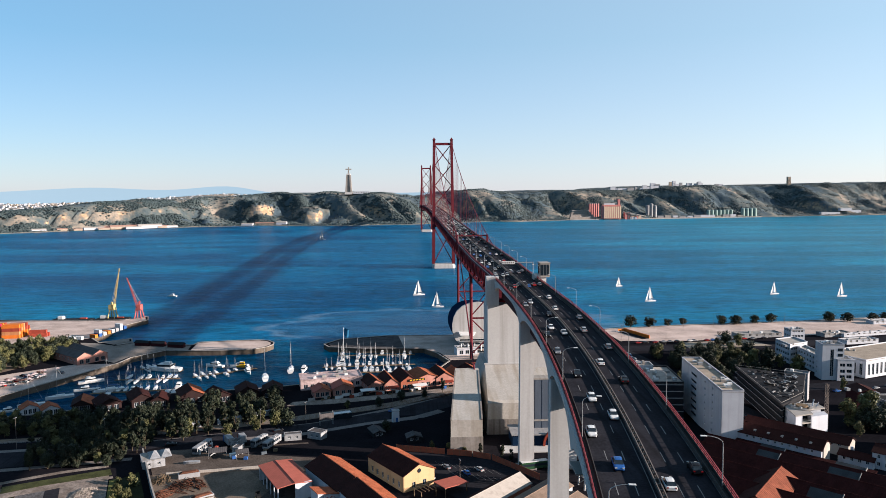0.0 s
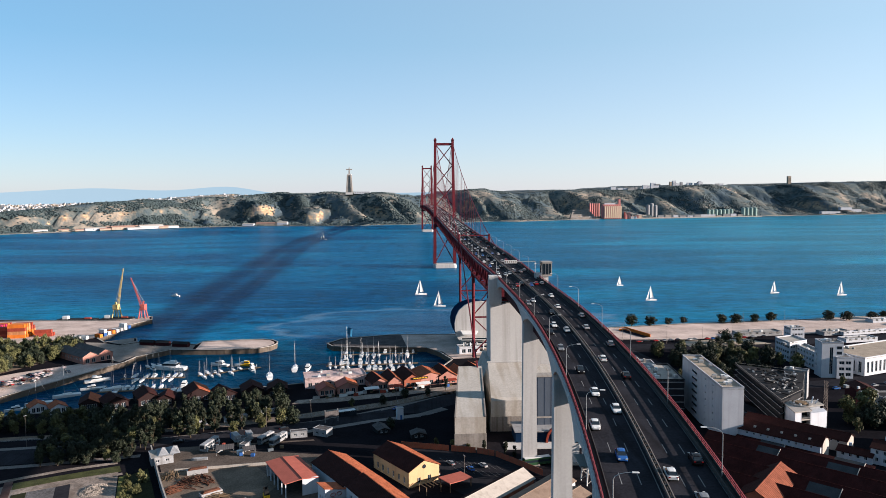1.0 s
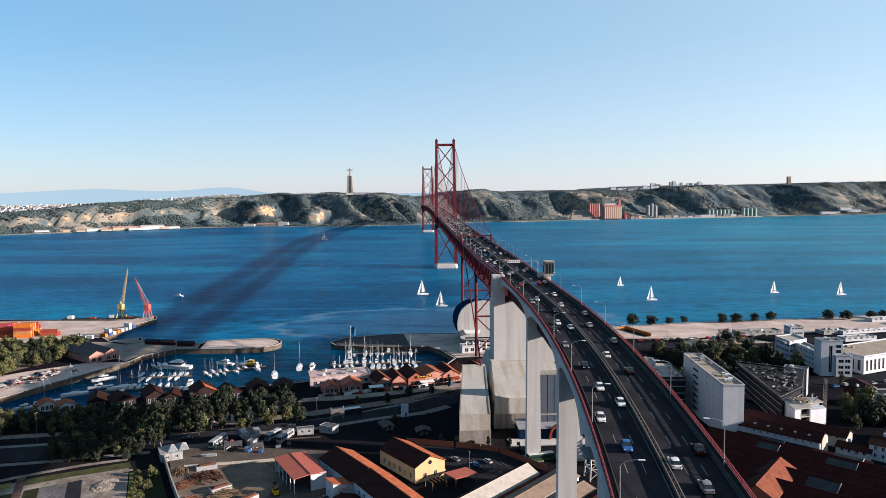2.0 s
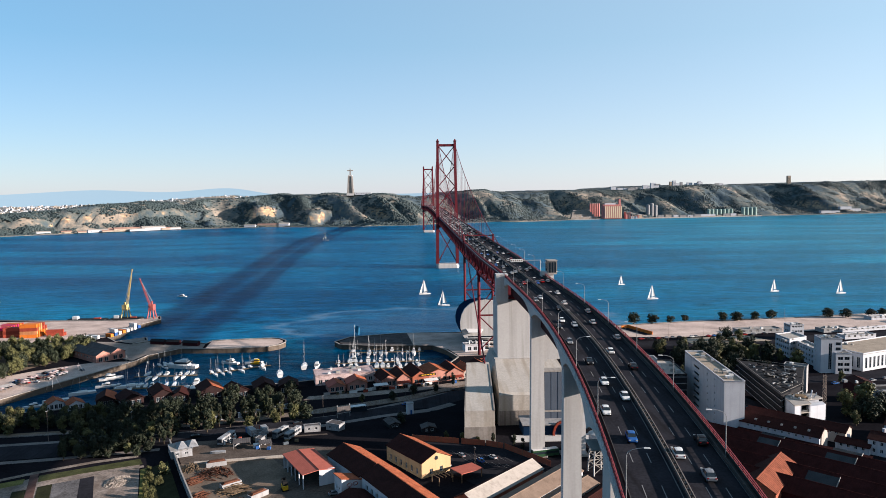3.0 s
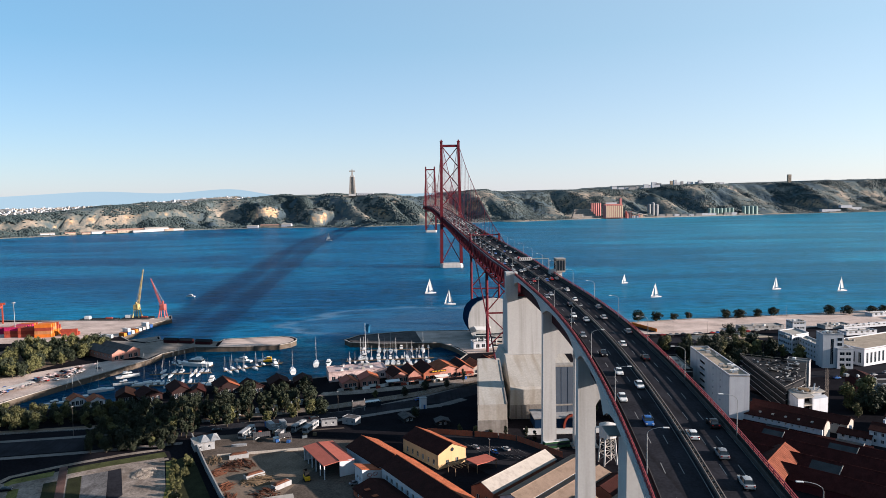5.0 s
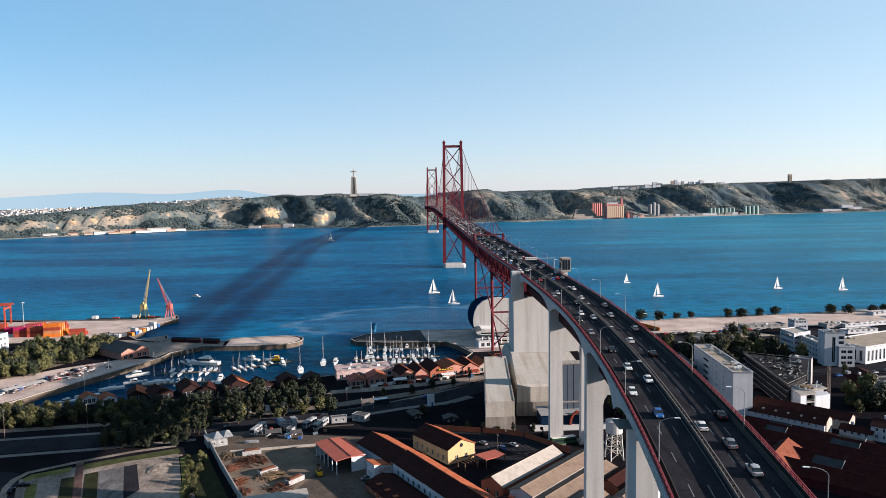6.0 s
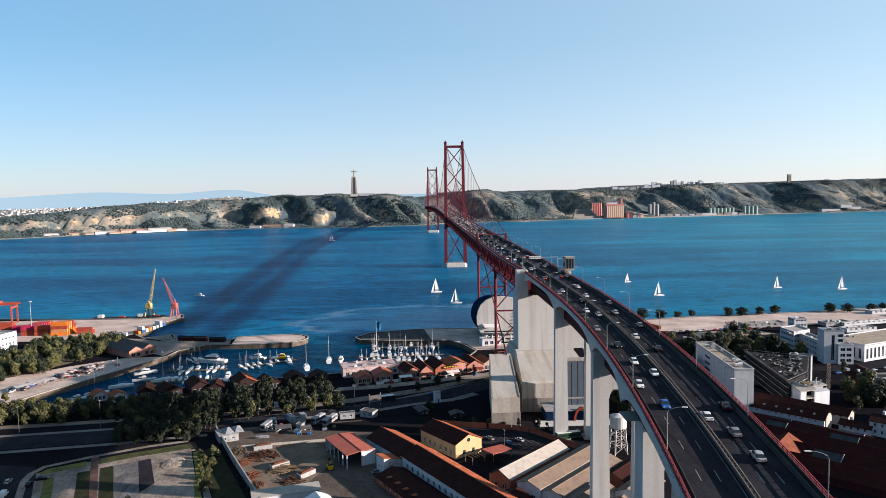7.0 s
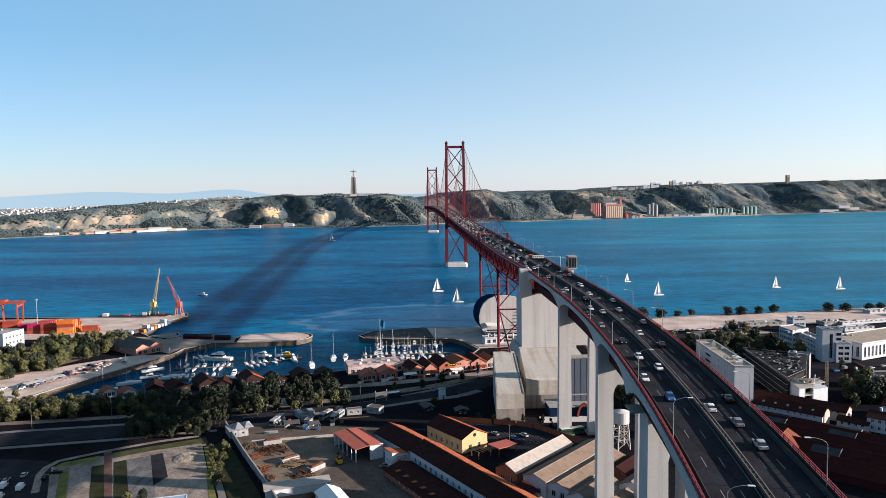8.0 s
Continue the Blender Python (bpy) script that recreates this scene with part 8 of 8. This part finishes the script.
flat_house("grey_terrace", 161, -742, 0, 16, 34, 11.2, M_GREYW, "grey terrace of offices with sash windows", "building", rows={3: (12, 1.4, 2.0, [1.4, 4.8, 8.0], 1), 0: (5, 1.4, 2.0, [1.4, 4.8, 8.0], 1)}, clutter=6, roof_mat=M_DARKROOF, outline=[(2, -34), (18, -32), (18, 0), (0, 0)])
# factory roofs in parallel bays
AX = Vector((-0.67, 0.742, 0))
PR = Vector((0.742, 0.67, 0))
hall_at = Vector((95, -789, 0))
hh = gable_house("arched_hall", hall_at.x, hall_at.y, 42, 9.6, 31, 6.0, 8.7, M_WHITE, M_TILE_DARK, "long white hall with dark roof and arched gable", "hall", rows={3: (10, 0.8, 1.0, [4.4], 2)})
arch = [(-3.6, 0), (3.6, 0), (3.6, 5.2)] + [(3.6 * math.cos(a), 5.2 + 2.7 * math.sin(a)) for a in (0.4, 0.8, 1.2, 1.57, 1.95, 2.35, 2.75)] + [(-3.6, 5.2)]
part("arched_gable", strip(B(), [[(px, yy, pz) for px, pz in arch] for yy in (-15.9, -15.0)], closed=True), M_CREAMROOF, hh)
for k in range(5):
    part("dormer", box(B(), -2.7, -11 + 5.2 * k, 6.7, 1.0, 0.9, 0.9), M_CREAMROOF, hh)
p = hall_at + PR * 16
gable_house("factory_bay", p.x, p.y, 42, 8.5, 40, 4.8, 6.8, M_CREAMROOF, M_TILE_DARK, "long factory bay with dark maroon tiled roof", "factory", "factory bays", rows={3: (14, 1.2, 1.2, [3.6], 2)})
for k, (d, a, l) in enumerate(((-15.5, 0, 66), (-28, -6, 76), (-40.5, -16, 80), (-53, -26, 80))):
    p = hall_at + PR * d + AX * (a - 10)
    fb = gable_house("factory_bay", p.x, p.y, 42, 12.3, l, 2.8 + (0.4 if k else 0), 6.1 + (0.4 if k else -0.3), M_MAROON, M_TILE_MAROON, "long brick factory bay with dark tiled roof", "factory", "factory bays", rows={0: (3, 1.5, 2, [1.2], 1)})
    top = 6.1 + (0.4 if k else -0.3)
    for y0, run in {0: ((4.7, 8), (-22, 10)), 2: ((-7.6, 10),)}.get(k, ()):
        pts = [(-a, y, top - 0.537 * a + 0.32) for a, y in ((1.6, y0), (1.6, y0 + run), (5.8, y0 + run), (5.8, y0))]
        part("skylight", slab(B(), pts, 0.3), M_ROOFLIGHT, fb, "grey glazed roof light")
        part("flashing", bar(B(), (-1.4, y0, top - 0.28), (-5.9, y0, top - 2.70), 0.22, 0.35), M_CREAMROOF, fb)
    if k == 0:
        part("lean_to_roof", slab(B(), [(6.2, -24, 2.3), (10.4, -24, 3.4), (10.4, 26, 3.4), (6.2, 26, 2.3)], 0.2), M_TILE_MAROON, fb)
        for y0, run in ((6.7, 9), (-21, 10)):
            part("skylight", slab(B(), [(6.5, y0, 2.9), (9.6, y0, 3.8), (9.6, y0 + run, 3.8), (6.5, y0 + run, 2.9)], 0.25), M_ROOFLIGHT, fb, "grey glazed roof light")
            part("flashing", bar(B(), (6.4, y0, 2.9), (9.7, y0, 3.9), 0.22, 0.35), M_CREAMROOF, fb)
M_TILE_DULL = tile_mat("dull_orange_tiles", (0.235, 0.075, 0.045))
p = Vector((66, -834, 0))
# lit slope orange, shaded slope dark, by tile colour
gable_house("cross_bay", p.x, p.y, -42, 12, 30, 4.6, 8.0, M_BRICK, (M_TILE_DARK, M_TILE_DULL), "factory cross bay with orange tiles, dark on the shaded slope", "factory", rows={})
for x, y, w, l, e, r_, rz in ((127.3, -807.5, 10, 12, 6.2, 8.0, 42), (117, -802, 6, 12, 3.0, 4.4, 42), (146, -792, 12, 14, 6, 8.4, 42), (150, -812, 10, 22, 6, 8.4, 42), (90, -762, 10, 9, 4, 6, 10)):
    gable_house("white_house", x, y, rz, w, l, e, r_, M_WHITE, M_TILE_DARK, "white house with dark tiled roof", "house", "white houses", rows={0: (3, 1.1, 1.5, [1.2, 4.0] if e > 5 else [1.4], 0.8), 3: (4, 1.1, 1.5, [1.2, 4.0] if e > 5 else [1.4], 0.8)}, chimney=True)
# orange ramp walls
rp = thing("ramp_wall", 119, -535, 3.5, -71.5, "bright orange wall of an underpass ramp", "ramp wall")
part("wall", box(B(), 0, 0, 0, 31, 0.5, 2.4), M_ORANGE, rp)
part("wall", box(B(), -15, -3, 0, 0.5, 6, 2.0), M_ORANGE, rp)
part("floor", box(B(), 0, -3.4, 0.05, 31, 6, 0.05), M_ASPH2, rp)
sheet("road_inner", [(112, -790), (98, -700), (92, -640), (84, -590), (98, -590), (106, -640), (112, -700), (124, -790)], M_ASPH, "shaded street between the blocks", 0.06, "road")
sheet("pavement", [(150, -690), (240, -690), (250, -660), (150, -682)], M_ASPH2, "tarmac forecourt of the offices", 0.07)
sheet("lawn", [(140, -585), (200, -580), (190, -560), (140, -566)], M_SAND, "dry trodden grass by the road", 0.12, "lawn")

# ---- trees ----
tr = random.Random(2)
for x, y in ((124, -505), (140, -504), (156, -500.5), (169, -497), (200, -499), (212, -500), (229, -497), (245, -493), (292, -494.5), (307, -496), (331, -493), (341, -492)):
    pt = tree(x, y, "round", tr.uniform(0.85, 1.05), "on the riverside promenade", "promenade trees")
    pt.scale = (pt.scale.x * 1.42, pt.scale.y * 1.42, pt.scale.z * 0.9)
for x, y, s in ((168, -575, 1.9), (176, -580, 1.7), (160, -584, 1.5), (160, -634, 2.0), (152, -622, 1.9), (166, -614, 1.9), (158, -606, 1.6), (144, -630, 1.9), (134, -640, 1.8), (138, -606, 1.5), (148, -640, 1.5), (131, -632, 1.5), (124, -628, 1.3), (117, -631, 1.3), (140, -650, 1.4), (128, -660, 1.4), (112, -655, 1.3), (100, -668, 1.2), (104, -690, 1.1), (182, -690, 1.0), (150, -668, 1.4), (178, -655, 1.2), (136, -618, 1.2), (150, -612, 1.3), (118, -612, 1.0), (110, -640, 1.2), (141, -767, 1.4), (148, -762, 1.5), (155, -770, 1.6), (136, -774, 1.1), (160, -760, 1.3), (165, -772, 1.4), (141, -759, 2.1), (151, -757, 2.4), (147, -769, 2.0), (156, -763, 1.9), (166, -640, 2.0), (173, -642, 1.6), (176, -655, 1.9), (120, -680, 1.2), (146, -680, 1.2)):
    tree(x, y, tr.choice(["round", "round", "olive"]), s, "between the white blocks", "park trees").scale *= 0.7
for x, y, s in ((33, -744, 1.3), (27, -762, 1.5), (22, -752, 1.3), (30, -778, 1.3), (36, -760, 1.2), (28, -806, 1.7), (33, -801, 1.6), (24, -800, 1.4)):
    tree(x, y, "olive", s, "behind the viaduct piers", "viaduct trees")


def inside(x, y, poly):
    c = False
    for (xa, ya), (xb, yb) in zip(poly, poly[1:] + poly[:1]):
        if (ya > y) != (yb > y) and x < (xb - xa) * (y - ya) / (yb - ya) + xa:
            c = not c
    return c


def wood(name, spots, label):
    """Many trees that nobody could count, as one mesh of leaves, limbs and trunks."""
    verts, faces, mids = [], [], []
    for x, y, kind, s in spots:
        m = pose(x, y, ground_z(x, y), 0, 0, tr.uniform(0, 360))
        for slot, me in zip((1 if kind == "olive" else 0, 2), tr.choice(TREES[kind])):
            n0 = len(verts)
            verts += [m @ (v.co * s) for v in me.vertices]
            faces += [[i + n0 for i in p.vertices] for p in me.polygons]
            mids += [slot] * len(me.polygons)
    me = bpy.data.meshes.new(name)
    me.from_pydata(verts, [], faces)
    for m in (M_LEAF, M_LEAF2, M_TRUNK):
        me.materials.append(m)
    me.polygons.foreach_set("material_index", mids)
    tagged(new(name, me), label, "trees", kind="stuff")


def grove(poly, n, kinds, lo, hi, where, group, gap=3.6, joined=False):
    xs, ys = [p[0] for p in poly], [p[1] for p in poly]
    put, tries = [], 0
    while len(put) < n and tries < 6000:
        tries += 1
        x, y = tr.uniform(min(xs), max(xs)), tr.uniform(min(ys), max(ys))
        if inside(x, y, poly) and all((x - a) ** 2 + (y - b) ** 2 > gap ** 2 for a, b in put):
            put.append((x, y))
            if not joined:
                tree(x, y, tr.choice(kinds), tr.uniform(lo, hi), where, group)
    if joined:
        wood("woodland", [(x, y, tr.choice(kinds), tr.uniform(lo, hi)) for x, y in put], "dense olive and dark green trees " + where)


grove([(-340, -552), (-298, -545), (-282, -562), (-288, -598), (-304, -645), (-338, -696), (-400, -680), (-392, -600), (-350, -596)], 210, ["round", "olive", "olive"], 0.95, 1.3, "in the quayside park", "quayside park trees", 3.5, True)
grove([(106, -602), (150, -596), (160, -622), (156, -660), (140, -690), (108, -700)], 34, ["round", "round", "olive"], 0.85, 1.3, "between the white blocks", "block trees", 5.0)
grove([(-320, -716), (-262, -720), (-205, -716), (-190, -736), (-230, -752), (-320, -762)], 85, ["round", "olive", "olive"], 0.75, 1.15, "beside the railway", "railway trees", 4.2, True)
grove([(-205, -714), (-120, -690), (-106, -712), (-135, -735), (-196, -752)], 62, ["tall", "round", "round", "tall", "round"], 0.6, 1.1, "behind the dock houses", "dock trees", 4.2)
grove([(-196, -789), (-165, -787), (-158, -770), (-162, -742), (-195, -737), (-203, -765)], 78, ["round", "round", "round", "tall", "tall", "olive"], 0.55, 1.0, "along the avenue", "avenue trees", 4.0)
grove([(-175, -742), (-118, -726), (-118, -750), (-160, -766)], 22, ["tall", "olive", "tall"], 0.75, 1.05, "beside the works yard", "yard trees", 5.4)
for x, y, k, s in ((-128, -722, "olive", 1.0), (-116, -716, "round", 1.1), (-108, -735, "round", 1.2), (-112, -738, "olive", 1.1), (-67, -702, "round", .7), (-56, -694, "round", .7), (-44, -688, "round", .6), (-83, -705, "olive", .6), (-34, -680, "tall", .7), (-24, -785, "tall", .55), (-16, -789, "tall", .5), (-13, -792, "tall", .45), (-30, -782, "bush", 1), (-36, -779, "bush", 1), (-43, -775, "bush", 1), (-62, -748, "round", .6), (-150, -806, "bush", 1.3), (-148, -816, "bush", 1.2), (-152, -812, "olive", .5), (-146, -828, "olive", .55), (-144, -838, "bush", 1.4), (-166, -852, "round", .6), (-170, -856, "bush", 1.5), (-290, -700, "bush", 1.2), (-295, -705, "olive", .7)):
    tree(x, y, k, s, "near the waterfront", "scattered trees")
for k in range(14):
    tree(-300 + 9.5 * k, -747 + 1.2 * k + tr.uniform(-2, 2), "round", tr.uniform(0.7, 0.95), "in the hedge beside the railway", "hedge trees")

# roadside and yard lamp posts
for x, y, h in ((-246, -768, 12), (-212, -764, 13), (-278, -772, 11), (-180, -756, 10), (-118, -742, 10), (-60, -708, 10), (-100, -728, 10), (-34, -812, 9), (116, -512, 10), (140, -514, 10), (165, -510, 10), (190, -508, 10), (215, -506, 10), (250, -504, 10), (100, -560, 12), (128, -572, 12), (152, -576, 12), (176, -570, 12)):
    lp = thing("lamp_post", x, y, ground_z(x, y), tr.uniform(0, 360), "slim grey lamp post with twin heads", "street lamp", "lamp posts")
    part("pole", rod(B(), (0, 0, 0), (0, 0, h), 0.08, 0.05, 6), M_DARKSTEEL, lp)
    part("head", box(B(), 0, 0, h, 1.5, 0.22, 0.12), M_STEEL, lp)

for k in range(16):
    x, y = -156 + 0.75 * k + tr.uniform(-0.8, 0.8), -802 - 2.6 * k + tr.uniform(-1, 1)
    tree(x, y, "bush", tr.uniform(0.45, 0.8), "beside the garden plots", "plot shrubs")


# ---- traffic on the bridge ----
vr = random.Random(8)
COLS = ["white", "grey", "black", "silver", "white", "grey", "blue", "silver", "black", "red"]


def on_road(y, lane, colour, kind="car"):
    p = on_deck(y, lane, 0.02)
    _, al = deck_way(y)
    slope = math.degrees(math.atan((deck_z(y + 2) - deck_z(y - 2)) / 4))
    north = lane < 0
    head = math.degrees(math.atan2(al.y, al.x)) + (180 if north else 0)
    return car(colour, p.x, p.y, p.z, head, "on the bridge roadway", kind, "bridge traffic", pitch=slope if north else -slope)


for y, lane, c, k in NEAR_TRAFFIC:
    on_road(y, lane, c, k)
far_cars = B()
for lane in (-9.0, -5.6, -2.3, 2.3, 5.6, 9.0):
    y = -760 + vr.uniform(0, 30)
    while y < 1450:
        o = lane + vr.uniform(-.25, .25)
        if y < -330:
            on_road(y, o, vr.choice(COLS), "van" if vr.random() < 0.05 else "car")
        else:
            p, c = on_deck(y, o, 0.02), vr.choice([0, 1, 2, 0, 1, 3])
            box(far_cars, p.x, p.y, p.z + 0.3, 1.75, 4.3, 0.65, mi=c, taper=0.94)
            box(far_cars, p.x, p.y - 0.2, p.z + 0.95, 1.6, 2.6, 0.5, mi=4, taper=0.8)
            box(far_cars, p.x, p.y - 0.2, p.z + 1.45, 1.25, 1.9, 0.05, mi=c)
        y += ((24 if lane < 0 else 34) if y < -420 else 16) * vr.uniform(0.7, 1.9)
solo("distant_traffic", far_cars, [CAR_PAINT["white"], CAR_PAINT["grey"], CAR_PAINT["black"], CAR_PAINT["silver"], M_GLASS], "dense stream of distant cars on the bridge", "cars", kind="stuff")

# ---- parked cars ----
for k in range(26):
    car(vr.choice(COLS), 80 + 3.0 * (k % 3) * 2 + vr.uniform(-.3, .3), -600 - 2.6 * (k // 3) * 2.2, ground_z(0, -610) + 0.08, 90 * (k % 2) + vr.uniform(-3, 3), "parked behind the viaduct", "car", "parked cars")
for x, y, rz in ((-150, -777, 20), (-38, -797, 120), (-31, -803, 118), (-26, -800, 118), (-44, -806, 122), (-84, -829, 20), (-80, -833, 24), (106, -735, 80), (104, -752, 84), (110, -720, 78), (100, -664, 86), (-228, -838, 100), (-232, -842, 100), (-236, -846, 95), (-226, -832, 100), (-240, -838, 100), (-244, -850, 98), (-224, -848, 100), (-223, -856, 100), (176, -694, 10), (184, -693, 12), (192, -692, 12), (200, -690, 14), (210, -686, 14), (-60, -712, 35), (-150, -764, 18), (-290, -796, 10), (-110, -744, 28)):
    car(vr.choice(COLS), x, y, ground_z(x, y) + 0.12, rz + vr.uniform(-4, 4), "parked near the viaduct", "car", "parked cars")
for k in range(40):
    u = vr.random()
    x, y = -268 - 34 * u + vr.uniform(-9, 9), -622 - 62 * u + vr.uniform(-5, 5)
    if not inside(x, y, [(-244, -602), (-281, -684), (-292, -706), (-336, -706), (-326, -660), (-292, -622), (-265, -602)]):
        continue
    car(vr.choice(COLS), x, y, 3.6, 60 + vr.choice([0, 90]) + vr.uniform(-5, 5), "parked on the promenade", "car", "promenade cars")
for k in range(16):
    car(vr.choice(COLS), 110 + 7 * k * 0.9 + vr.uniform(-2, 2), -566 + 1.5 * k * 0.4, 3.62, 8, "on the riverside road", "car", "riverside cars")

for x, y, rz, c in ((-214, -838, 98, "white"), (-217, -846, 96, "white"), (-220, -854, 99, "silver"), (-222, -862, 97, "white"), (-210, -829, 100, "black"), (-226, -846, 98, "grey"), (-230, -858, 97, "black"), (-219, -826, 98, "silver"), (-223, -831, 96, "grey"), (-221, -836, 99, "white"), (-208, -824, 12, "black")):
    car(c, x, y, ground_z(x, y) + 0.14, rz, "parked beside the garden plots", "van" if c == "white" else "car", "plot parking")
